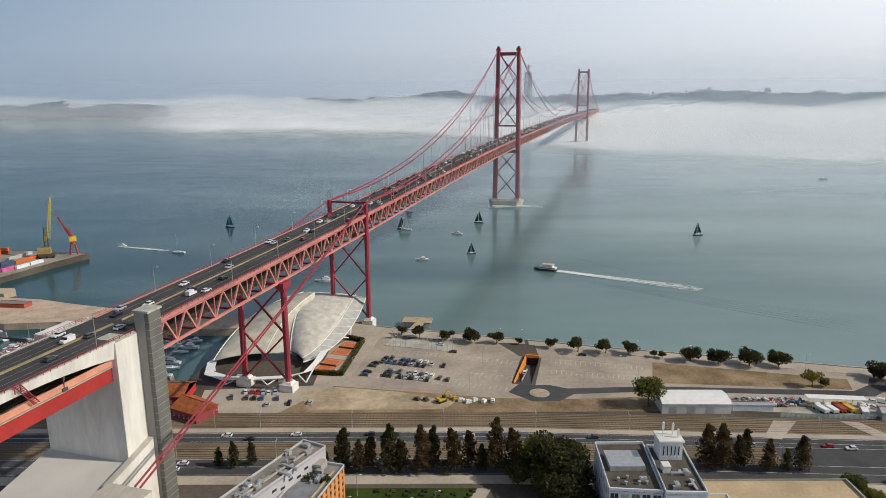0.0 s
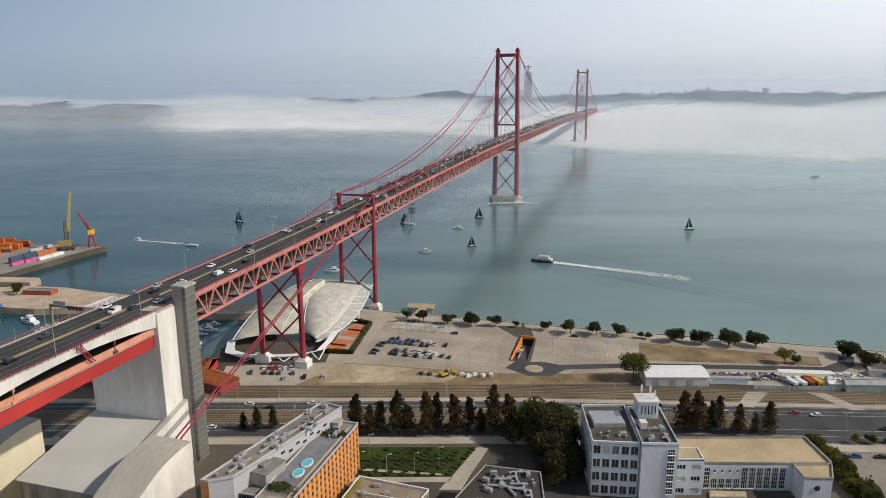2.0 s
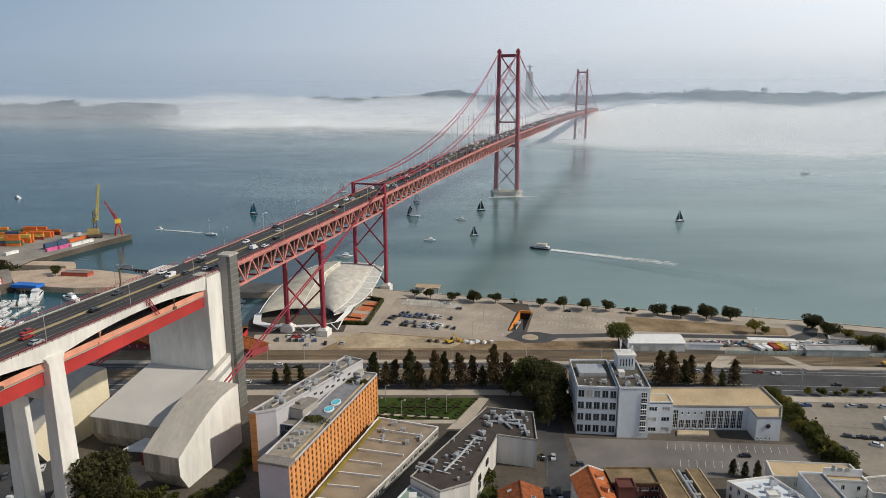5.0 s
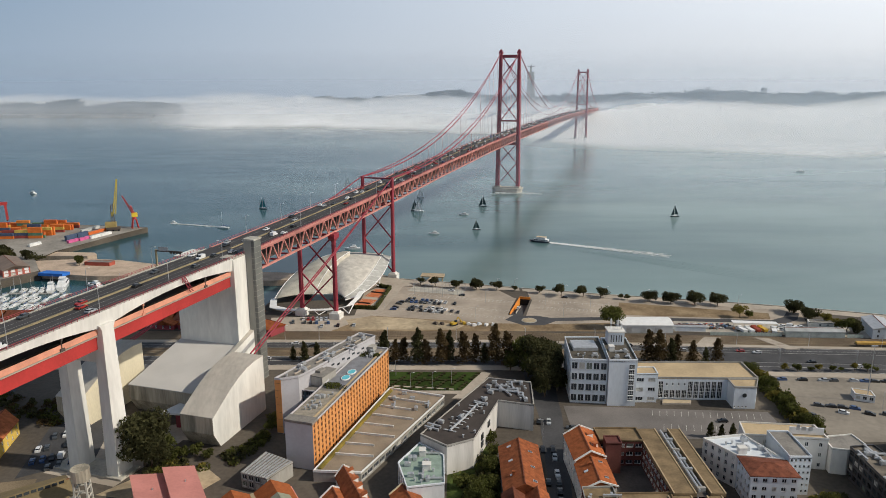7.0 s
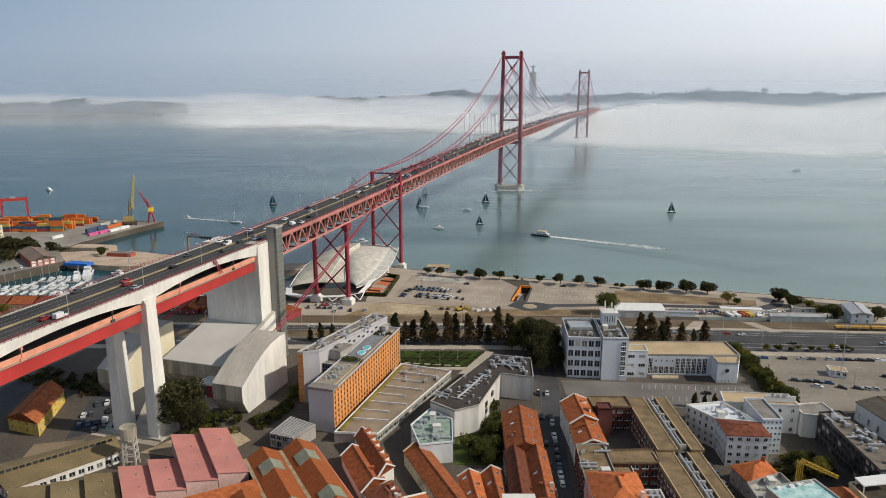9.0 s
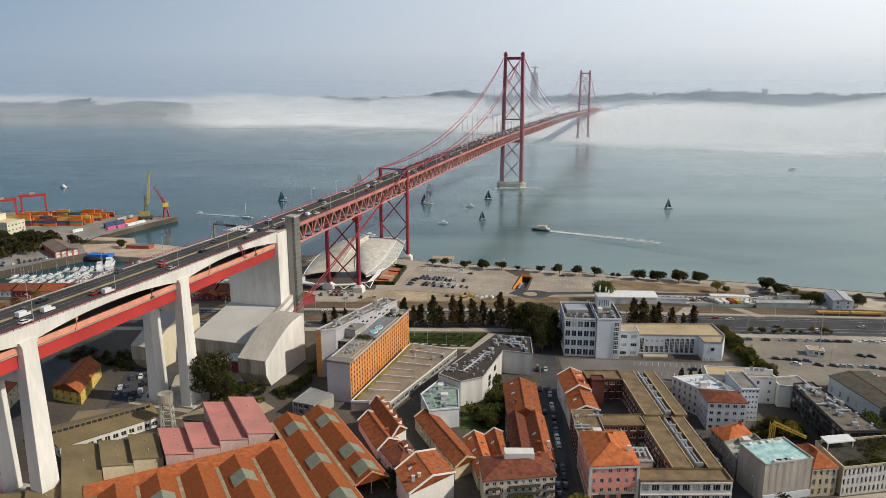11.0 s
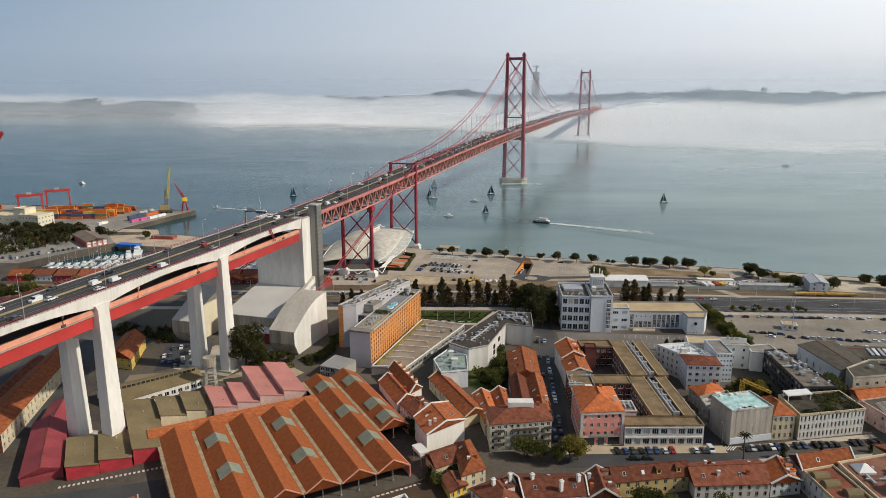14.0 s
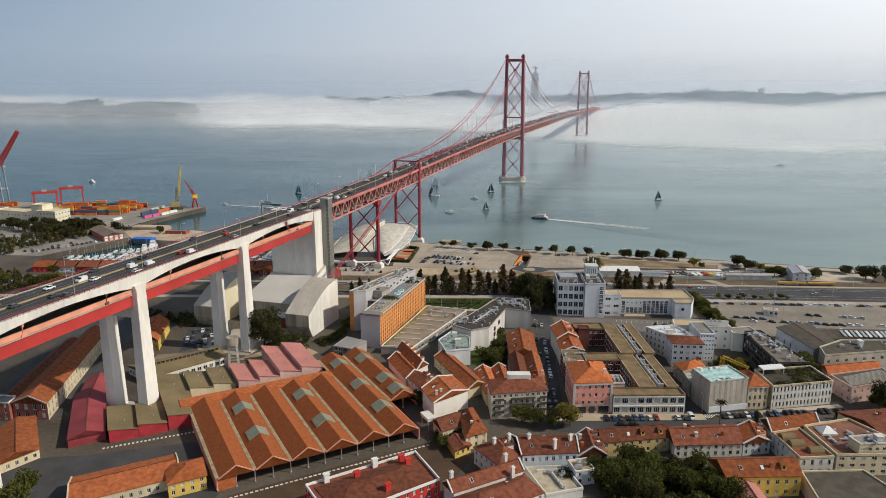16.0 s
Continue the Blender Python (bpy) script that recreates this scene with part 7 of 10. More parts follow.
tube(g, [(0, 0, 12.2), (0, 0, 12.7), (0, 0, 15.9), (0, 0, 16.2)], 2.9, 18)
part("tank", g, M_STAIN, wt, "stained round tank")

# ---- riverside ground: streets, tracks, car parks ----
def bend(x):
    return -0.055 * max(0.0, x - 20)


XS = (-420, -250, -120, -40, 20, 90, 160, 260, 420, 700)


def strip(name, y0, y1, mat, label, z=0.02, x0=-420, x1=700, kind="structure", category="road"):
    xs = sorted({x for x in XS if x0 < x < x1} | {x0, x1})
    g = bmesh.new()
    secs = [[(x, y0 + bend(x), GROUND + z), (x, y1 + bend(x), GROUND + z), (x, y1 + bend(x), GROUND - 0.3), (x, y0 + bend(x), GROUND - 0.3)] for x in xs]
    loft(g, secs)
    return tagged(part(name, g, mat, None), label, category, kind=kind)


def pad(name, poly, mat, label, z=0.02, category="ground"):
    g = bmesh.new()
    prism(g, ccw(poly), GROUND - 0.3, GROUND + z)
    return tagged(part(name, g, mat, None), label, category, kind="structure")


strip("railway_bed", 262.2, 276, M_BALLAST, "brown ballast bed of the main railway", category="railway bed")
strip("pavement", 258.6, 262.1, M_PALE, "pale paved strip with a low wall between railway and avenue", z=0.14, category="pavement")
strip("road", 250.4, 258.5, M_ASPHALT, "dark asphalt riverside avenue")
strip("railway_bed", 238.4, 250.3, M_BALLAST, "ballast bed of the tram tracks between the carriageways", z=0.03, x1=128, category="railway bed")
strip("road", 238.4, 250.3, M_ASPHALT, "dark asphalt middle lanes of the avenue", x0=128.1)
strip("road", 226, 238.3, M_ASPHALT, "dark asphalt town-side carriageway")
strip("pavement", 220.3, 225.9, M_PALE, "pale footpath beside the tree row", z=0.14, category="pavement")
for y, z in ((257.9, 0.03), (254.4, 0.03), (251, 0.03), (232.2, 0.03), (237.6, 0.03), (226.7, 0.03)):
    strip("road_line", y, y + 0.16, M_STRIPE, "white painted road line", z=z, x0=-180, x1=330, category="road marking")
rails = thing("railway_track", "pairs of rusty rails on sleepers", "railway track", (0, 0, GROUND), kind="stuff")
gr, gs = bmesh.new(), bmesh.new()
for yc in (264.4, 267.8, 271.2, 274.3, 240.6, 244.2, 247.8):
    for xa, xb in zip(XS[1:-1], XS[2:-1]):
        if yc < 250 and xa > 100:
            continue
        xb = min(xb, 127) if yc < 250 else xb
        for dy in (-0.75, 0.75):
            beam(gr, (xa, yc + dy + bend(xa), 0.17), (xb, yc + dy + bend(xb), 0.17), 0.09, 0.15)
    x = -150.0
    while x < (126 if yc < 250 else 300):
        y = yc + bend(x)
        box(gs, x - 0.12, x + 0.12, y - 1.25, y + 1.25, 0.0, 0.09)
        x += 1.5
tagged(part("rail_lines", gr, M_STEEL, rails), kind="stuff")
tagged(part("sleepers", gs, surface("oily_sleepers", (0.155, 0.12, 0.085), rough=0.95, var=0.3), rails), kind="stuff")

for plan in ([(-62, 276.3), (-62, 330), (-46, 352), (-36, 368), (11, 363), (30, 360), (40, 340), (32.5, 306), (41, 303.5), (41, 276.3)], [(41.2, 276.3), (41.2, 303.5), (43.5, 304), (51, 337), (50, 341), (50, 357), (104, 339), (176, 322), (215, 312), (204, 276.3)]):
    pad("pavement", plan, M_LOT, "grey-beige riverside paving between the car parks", 0.012, "pavement")
pad("promenade", [(-60, 404.5), (-39, 387.6), (11, 373.6), (45, 364), (45, 358), (11, 363), (-26, 372), (-36, 368), (-46, 310), (-62, 305), (-62, 330)], M_PALE, "pale paved riverside promenade", 0.03, "promenade")
pad("promenade", [(47, 363.4), (96, 349.6), (178, 330.6), (220, 319.6), (314, 288.6), (500, 231.6), (490, 222), (310, 281), (215, 312), (176, 322), (104, 339.5), (47, 357)], M_PALE, "pale paved riverside promenade", 0.03, "promenade")
for pts in (((-39, 387.7), (11, 373.8), (45, 364.2)), ((47, 363.6), (96, 349.8), (178, 330.8), (220, 319.8), (314, 288.8), (500, 231.8))):
    g = bmesh.new()
    for a, b in zip(pts, pts[1:]):
        beam(g, (*a, GROUND + 0.25), (*b, GROUND + 0.25), 0.7, 0.5)
    tagged(part("quay_kerb", g, M_CONC, None), "low stone kerb along the quay edge", "kerb", kind="structure")
pad("car_park", [(-34.6, 366), (4.7, 355), (41, 340), (32, 306), (25, 291), (-43, 306), (-39.6, 323)], M_LOT, "grey-beige paved car park by the river", 0.04, "car park")
pad("car_park", [(52.6, 344), (103, 332.5), (97, 303.4), (53, 308), (45, 308.5)], M_LOT, "grey-beige paved empty car park", 0.04, "car park")
pad("dry_grass_strip", [(107, 331), (194, 309), (190, 297.4), (99.6, 306)], M_DRY, "strip of parched brown grass", 0.05, "grass")
pad("waste_ground", [(-52, 304), (25, 290), (60, 289), (92, 291), (100, 276.2), (-72, 276.2)], M_DRY, "parched waste ground beside the railway", 0.035, "waste ground")
pad("forecourt", [(-112, 300), (-62, 304.5), (-47, 309), (-50, 300), (-71, 276.3), (-108, 276.3)], M_PALE, "pale sandy forecourt under the bridge", 0.03, "forecourt")
pad("sandy_patch", [(-66, 296), (-52, 303), (-20, 297), (5, 286), (0, 279), (-60, 279)], M_SAND, "bare sandy ground", 0.05, "ground")
pad("service_road", [(30, 296.5), (36, 305.5), (41.3, 304), (50, 304), (58, 300), (98, 302), (190, 296), (200, 302), (206, 311), (213, 309), (206, 297), (196, 290), (98, 296.5), (60, 294), (52, 286.5), (40, 286.5)], M_ASPHALT, "grey service road with a small roundabout", 0.06, "road")
pad("yard", [(124, 277), (260, 263), (262, 283), (196, 289), (131, 294.5)], surface("dusty_yard", (0.44, 0.40, 0.34), rough=0.95, var=0.25, scale=0.08, fine=0.8), "pale dusty contractor's yard", 0.04, "yard")
isl = thing("traffic_island", "round pale kerbed traffic island", "traffic island", (44.2, 294.8, GROUND + 0.05))
g = bmesh.new()
tube(g, [(0, 0, 0), (0, 0, 0.25)], 4.6, 24)
part("kerb_ring", g, M_CONC, isl)
g = bmesh.new()
tube(g, [(0, 0, 0.2), (0, 0, 0.3)], 4.0, 24)
part("island_bed", g, M_SAND, isl)
# underpass ramp
ramp = thing("underpass_ramp", "sunken car ramp with orange retaining walls", "ramp", (0, 0, 0))
raw("ramp_floor", [(33.5, 306.5, 5.02), (41.5, 304.5, 5.02), (50, 337.8, 0.9), (43, 339.5, 0.9)], [(0, 1, 2, 3)], M_ASPHALT, ramp)
g = bmesh.new()
beam(g, (43.0, 339.3, 5.7), (50, 337.6, 5.7), 0.8, 1.5)
beam(g, (43.4, 339.4, 3.0), (43.4, 339.35, 3.0), 0.8, 4.2)
beam(g, (33.6, 306.5, 5.3), (43.0, 339.5, 5.3), 0.35, 1.1)
prism(g, [(33.7, 306.4), (43.2, 339.4), (43.5, 339.3), (34.0, 306.3)], 0.5, 5.2)
part("orange_wall", g, surface("orange_retaining_wall", (0.72, 0.27, 0.04), rough=0.7, var=0.1), ramp)
# flat black sheet added for the darkness inside the underpass
raw("tunnel_mouth", [(43.3, 338.9, 0.8), (49.9, 337.3, 0.8), (49.9, 337.3, 5.0), (43.3, 338.9, 5.0)], [(0, 1, 2, 3)], M_BLACK, ramp)
g = bmesh.new()
beam(g, (37.6, 309, 5.1), (42.0, 324, 4.4), 0.4, 1.0)
part("dividing_wall", g, M_CONC, ramp)
# painted bays
g = bmesh.new()
for (ax, ay), (bx, by), n, dx, dy in (((-30, 352), (38, 333), 28, -1.6, -5), ((-36, 332), (34, 314), 28, -1.6, -5), ((-38, 320), (30, 302), 28, -1.6, -5), ((56, 336), (100, 326), 18, -1.2, -5), ((54, 322), (98, 313), 18, -1.2, -5)):
    for k in range(n + 1):
        x, y = ax + (bx - ax) * k / n, ay + (by - ay) * k / n
        beam(g, (x, y, GROUND + 0.046), (x + dx, y + dy, GROUND + 0.046), 0.12, 0.012)
    beam(g, (ax, ay, GROUND + 0.046), (bx, by, GROUND + 0.046), 0.12, 0.012)
tagged(part("parking_bay_lines", g, M_STRIPE, None), "worn white parking bay lines", "road marking", kind="stuff")

# sports cage beside the promenade
cage = thing("sports_cage", "fenced concrete sports cage with tall thin posts", "sports court", (-12, 358, GROUND + 0.05), -15)
g = bmesh.new()
box(g, -19, 19, -6, 6, -0.2, 0.02)
part("court_floor", g, M_CONC, cage)
for k in range(14):
    for y in (-6, 6):
        g = bmesh.new()
        tube(g, [(-19 + 38 * k / 13, y, 0), (-19 + 38 * k / 13, y, 4)], 0.09, 6)
        part("post", g, M_METAL, cage)
for y in (-6, 6):
    for z in (2.0, 4.0):
        g = bmesh.new()
        tube(g, [(-19, y, z), (19, y, z)], 0.05, 6)
        part("rail", g, M_METAL, cage)

# park lawn and town streets
hl = thing("lawn_hedge", "low dark hedges in rows across the lawn", "hedge", (0, 0, GROUND), kind="stuff")
gh = bmesh.new()
for k in range(7):
    for q in range(9):
        x0, y0 = -33 + 5.6 * k + 2.2 * q * 0.55, 198.0 + 2.2 * q
        if x0 < 4 + (y0 - 197) * 0.45 and (k * 5 + q * 3) % 7:
            box(gh, x0 - 0.7, x0 + 0.7, y0 - 0.9, y0 + 0.9, 0, 0.55 + 0.1 * ((k + q) % 3), Matrix.Rotation(0, 4, "Z"))
for q in range(22):
    box(gh, -35 + 1.75 * q, -33.6 + 1.75 * q, 207.0 + 0.1 * (q % 3), 207.9, 0, 0.6)
tagged(part("hedge_blocks", gh, M_LEAF_D, hl), kind="stuff")
pad("park_path", [(-36, 201), (-34, 201), (-2, 197.4), (-2, 198.4), (-36, 203)], M_PALE, "narrow pale path across the lawn", 0.08, "path")
pad("quay", [(-318, 411), (-342, 447), (-342, 478), (-331, 512), (-320, 546), (-308, 578), (-357, 588), (-600, 626), (-640, 500), (-480, 400), (-400, 340), (-360, 336)], surface("port_paving", (0.27, 0.25, 0.22), rough=0.95, var=0.3, scale=0.04, fine=0.4), "worn grey port paving", 0.012, "quay")
for plan in ([(60, 39.2), (84, 40.6), (84, 38.4), (60, 37.0)], [(92, 42.4), (150, 47.6), (150, 45.6), (92, 40.2)]):
    pad("pavement", plan, M_PALE, "pale paved traffic island in the street", 0.14, "pavement")
pad("pavement", [(-152, 126), (-122, 117), (-110, 150), (-100, 150), (-104, 166), (-142, 158)], M_PALE, "pale paved ground round the viaduct columns", 0.022, "pavement")
pad("waste_ground", [(-126, 112), (-96, 106), (-86, 122), (-94, 130), (-116, 124)], M_SAND, "bare brown earth behind the sheds", 0.026, "waste ground")
pad("waste_ground", [(-170, 118), (-152, 122), (-150, 116), (-168, 104)], M_BALLAST, "brown earth strip beside the depot", 0.026, "waste ground")
pad("lawn", [(-36, 196.5), (1.5, 196.5), (11.5, 217.5), (-36, 217.8)], M_GRASS, "green park lawn with paths", 0.06, "lawn")
pad("lawn", [(-5, 125), (4.6, 129.4), (10, 146), (13.6, 140), (13.4, 104), (-5.5, 104)], surface("rough_garden_grass", (0.055, 0.075, 0.02), rough=0.95, var=0.5, spec=0.1, scale=0.3, fine=2, bump=0.5), "rough green garden behind the houses", 0.05, "lawn")
pad("park_path", [(-34, 193), (0, 193), (2, 196.3), (-36, 196.3)], M_PALE, "pale park path", 0.05, "path")
pad("park_path", [(1.8, 196.6), (11.8, 217.5), (16.5, 217), (8, 196.3), (5, 188), (-3, 188)], M_PALE, "pale park path", 0.05, "path")
pad("street", [(32, 219), (46, 219), (44, 172), (36.5, 100), (33.5, 52), (26.5, 52), (29.5, 100), (34, 172)], M_ASPHALT, "narrow asphalt side street", 0.04, "road")
pad("street", [(46, 181), (133, 175), (133, 152), (46, 151)], surface("station_forecourt", (0.17, 0.155, 0.145), rough=0.9, var=0.25, scale=0.06), "grey station forecourt with parking bays", 0.035, "forecourt")
pad("street", [(26, 45.5), (300, 55), (300, 46), (150, 44), (26, 36)], M_ASPHALT, "asphalt street lined with parked cars", 0.04, "road")
pad("pavement", [(26, 51.8), (92, 53), (92, 47.6), (26, 45.7)], surface("warm_paving", (0.46, 0.38, 0.27), rough=0.9, var=0.15), "broad warm-grey pavement with parking", 0.1, "pavement")
pad("pavement", [(97, 52.5), (155, 63), (156, 60), (100, 49.4)], M_PALE, "pale pavement in front of the arcades", 0.1, "pavement")
pad("street", [(86.5, 52), (92, 52), (90.5, 68), (86, 104), (84, 150), (83.2, 150), (85.6, 100)], M_ASPHALT, "narrow street beside the office block", 0.05, "road")
pad("car_park", [(148.5, 213), (420, 200), (420, 130), (228, 150), (150, 149), (148, 158)], surface("pale_car_park", (0.255, 0.225, 0.185), rough=0.95, var=0.2, scale=0.05, fine=0.5), "pale dusty town car park", 0.05, "car park")
pad("yard", [(-92, -10), (-16, 32), (-8, 14), (-20, -8), (-60, -30), (-90, -40)], surface("brown_yard", (0.080, 0.050, 0.029), rough=0.9, var=0.25, scale=0.1), "brown asphalt yard before the market hall", 0.04, "yard")
pad("yard", [(-186, 12), (-155, 16), (-116, 27), (-95, -5), (-100, -40), (-200, -40)], M_ASPHALT, "asphalt factory yard", 0.03, "yard")
pad("yard", [(-170, 166), (-146, 170), (-138, 136), (-160, 122)], M_ASPHALT, "asphalt yard with parked cars under the viaduct", 0.04, "car park")
pad("street", [(-215, 40), (-186, 43), (-170, 70), (-196, 132), (-205, 200), (-235, 200), (-232, 120)], M_ASPHALT, "factory street", 0.02, "road")
g = bmesh.new()
for k in range(16):
    x = 84 + 3 * k
    beam(g, (x, 176.6 - 0.08 * (x - 84), GROUND + 0.05), (x - 1.5, 171.6 - 0.08 * (x - 84), GROUND + 0.05), 0.12, 0.012)
    beam(g, (x + 1, 164 - 0.08 * (x - 84), GROUND + 0.05), (x - 0.5, 159 - 0.08 * (x - 84), GROUND + 0.05), 0.12, 0.012)
for k in range(5):
    beam(g, (90.5 + 1.0 * k, 49.5, GROUND + 0.06), (93.2 + 1.0 * k, 52.5, GROUND + 0.06), 0.45, 0.012)
tagged(part("forecourt_bay_lines", g, M_STRIPE, None), "white parking bay and crossing lines", "road marking", kind="stuff")

# ---- shell-shaped pavilion under the bridge ----
pav = thing("shell_pavilion", "pale weathered shell-shaped pavilion roof on white struts", "pavilion", (0, 0, 0))


def bez(p, q, r, t):
    return tuple(p[k] * (1 - t) ** 2 + 2 * q[k] * t * (1 - t) + r[k] * t * t for k in range(3))


def shell_patch(a, b, lift):
    """A membrane between two curved edges, each given by its ends and the point that pulls it."""
    g = bmesh.new()
    na, nb, grids = 26, 12, []
    for off in (0, -0.4):
        rows = []
        for i in range(na + 1):
            t = i / na
            pa, pb = bez(*a, t), bez(*b, t)
            rows.append([g.verts.new((pa[0] + (pb[0] - pa[0]) * j / nb, pa[1] + (pb[1] - pa[1]) * j / nb,
                                      pa[2] + (pb[2] - pa[2]) * j / nb + off + lift * 4 * (j / nb) * (1 - j / nb) * math.sin(math.pi * (0.15 + 0.85 * t) * 0.9))) for j in range(nb + 1)])
        grids.append(rows)
    top, low = grids
    for i in range(na):
        for j in range(nb):
            g.faces.new((top[i][j], top[i + 1][j], top[i + 1][j + 1], top[i][j + 1]))
            g.faces.new((low[i][j], low[i][j + 1], low[i + 1][j + 1], low[i + 1][j]))
        for j in (0, nb):
            g.faces.new((top[i][j], low[i][j], low[i + 1][j], top[i + 1][j]))
    for j in range(nb):
        for i in (0, na):
            g.faces.new((top[i][j], top[i][j + 1], low[i][j + 1], low[i][j]))
    return g


RIB = ((-71.5, 329, 9), (-58.8, 337, 14), (-53, 399, 21))
EDGE = ((-80, 339, 9), (-84, 368, 25), (-82, 409, 20))
SHELLS = [
    ("shell_front", EDGE, RIB, 2.4, M_SHELL, "pale membrane shell"),
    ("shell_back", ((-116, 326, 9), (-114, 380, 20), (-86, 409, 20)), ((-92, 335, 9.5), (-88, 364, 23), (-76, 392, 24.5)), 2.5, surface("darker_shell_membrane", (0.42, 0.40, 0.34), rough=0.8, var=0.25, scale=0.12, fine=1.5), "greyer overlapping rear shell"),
    # the fold's shade is put into its colour, a darker copy of the membrane
    ("shell_fold", ((-92, 335, 9.5), (-88, 364, 23), (-76, 392, 24.5)), ((-80.5, 338, 8.6), (-84.5, 366, 21.5), (-76, 392, 22)), 0.0, surface("shell_membrane_painted_shade", (0.50, 0.47, 0.40), rough=0.8, var=0.25, scale=0.15), "inner fold of the shell"),
    ("shell_wing", RIB, ((-70.6, 325, 8.3), (-49.0, 342, 9.5), (-47.3, 405, 18)), 0.0, surface("thin_grey_membrane", (0.40, 0.40, 0.38), rough=0.6, var=0.15, scale=0.4, fine=3), "thin grey outer wing"),
]
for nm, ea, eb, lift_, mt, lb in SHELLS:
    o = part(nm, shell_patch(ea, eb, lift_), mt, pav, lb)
    for po in o.data.polygons:
        po.use_smooth = True
for cv_ in (RIB, EDGE, SHELLS[3][2], SHELLS[1][1], SHELLS[1][2]):
    g = bmesh.new()
    tube(g, [(x, y, z + 0.15) for x, y, z in (bez(*cv_, i / 18) for i in range(19))], 0.3, 6)
    part("rib", g, M_WHITE, pav)
for k in range(7):
    t = 0.2 + 0.1 * k
    g = bmesh.new()
    p, q = bez(*RIB, t), bez(*SHELLS[3][2], t + 0.04)
    tube(g, [(p[0], p[1], p[2] + 0.1), (q[0], q[1], q[2] + 0.1)], 0.12, 5)
    part("wing_rib", g, M_WHITE, pav)
g = bmesh.new()
ring = [(-104, 372, 9), (-112, 350, 8), (-117, 328, 7.8), (-114, 314, 7.5), (-104, 308, 7.5), (-90, 307.5, 7.5), (-76, 309, 7.5), (-66, 313, 8.5), (-62, 321, 11), (-60, 330, 13)]
loft(g, [[(x - 2.2, y - 1.4, z), (x + 1.6, y + 1.6, z + 0.2), (x + 1.6, y + 1.6, z - 0.15), (x - 2.2, y - 1.4, z - 0.35)] for x, y, z in ring])
part("ring_walkway", g, M_WHITE, pav, "white curved ribbon canopy")
for (x, y), (x2, y2, z2) in (((-104, 306), (-106, 309, 7.4)), ((-104, 306), (-99, 308, 7.4)), ((-84, 305.5), (-88, 308, 7.4)), ((-84, 305.5), (-79, 309, 7.4)), ((-66, 308), (-70, 311, 7.6)), ((-66, 308), (-63, 318, 10)), ((-53, 369), (-52, 380, 16)), ((-53, 369), (-54, 352, 11.5)), ((-114, 322), (-116, 326, 7.6)), ((-110, 350), (-111, 352, 7.9))):
    g = bmesh.new()
    tube(g, [(x, y, GROUND), (x2, y2, z2)], 0.35, 8)
    part("strut", g, M_WHITE, pav)
g = bmesh.new()
prism(g, [(-94, 335), (-76, 336), (-62, 380), (-84, 390)], GROUND, 9.0)
part("glazed_hall", g, M_GLASSB, pav, "dim glazed hall below the shell")
for bx in (-97.7, -76.5):
    bl = thing("plinth_block", "pale angular stone plinth at the foot of a red column", "plinth", (bx, 311, GROUND), 8)
    g = bmesh.new()
    loft(g, [[(x * r, y * r, z) for x, y in ((-3.4, -2.2), (3.2, -2.4), (3.6, 2.2), (-3.0, 2.4))] for z, r in ((0, 1), (1.6, 0.95), (2.6, 0.7))])
    part("block_body", g, M_PALE, bl)
for cx, cy in ((-59, 328.5), (-52.5, 352)):
    ct = thing("clay_court", "orange clay tennis court with pale lines", "tennis court", (cx, cy, GROUND + 0.05), -18)
    g = bmesh.new()
    box(g, -5.2, 5.2, -9.5, 9.5, -0.2, 0.03)
    part("clay_surface", g, M_CLAY, ct)
    for x0, x1, y0, y1 in ((-4, -3.85, -8, 8), (3.85, 4, -8, 8), (-4, 4, -8, -7.85), (-4, 4, 7.85, 8), (-4, 4, -0.1, 0.1)):
        g = bmesh.new()
        box(g, x0, x1, y0, y1, 0.032, 0.045)
        part("court_line", g, M_STRIPE, ct)
    g = bmesh.new()
    box(g, -4.6, 4.6, -0.04, 0.04, 0.04, 1.0)
    part("net", g, M_DARK, ct)

# white warehouse and contractor's yard
ws = thing("white_warehouse", "white sheet-metal warehouse with a smooth low roof", "warehouse", (109, 280.8, GROUND), -1)
g = bmesh.new()
box(g, -14.8, 14.8, -7, 7, -0.3, 4.4)
part("wall", g, surface("white_sheet_wall", (0.62, 0.63, 0.63), rough=0.6, var=0.1, stretch=(1, 1, 0.1), fine=3), ws)
g = bmesh.new()
loft(g, [[(-15, y, z), (15, y, z), (15, y, z + 0.25), (-15, y, z + 0.25)] for y, z in ((-7.3, 4.4), (-5, 5.3), (0, 6.0), (5, 5.3), (7.3, 4.4))])
part("roof", g, M_WHITE, ws)
for x in (-10, -2, 6):
    g = bmesh.new()
    box(g, x - 1.6, x + 1.6, -7.08, -7.0, 0, 3.2)
    part("roller_door", g, M_METAL, ws)
building("site_office", "long low grey-blue site office with a sheet roof", [(126, 276.6), (143, 275.7), (143, 279.5), (126, 280.5)], 7.6, M_BLUEWHITE, ("gable", M_METAL, 0.6), faces="", group="yard buildings")
shed_ = building("site_shed", "long low grey-green shed with white roof strips", [(184.5, 266.6), (216.5, 265.2), (217, 272.6), (187, 274.6)], 8.4, surface("green_grey_sheet", (0.34, 0.38, 0.37), rough=0.7, var=0.2, scale=0.3), ("gable", surface("dull_grey_sheet_roof", (0.36, 0.37, 0.37), rough=0.6, var=0.2, scale=0.2, stretch=(1, 0.2, 1)), 0.9), faces="", group="yard buildings")
shx, shy = shed_.matrix_world.translation.x, shed_.matrix_world.translation.y
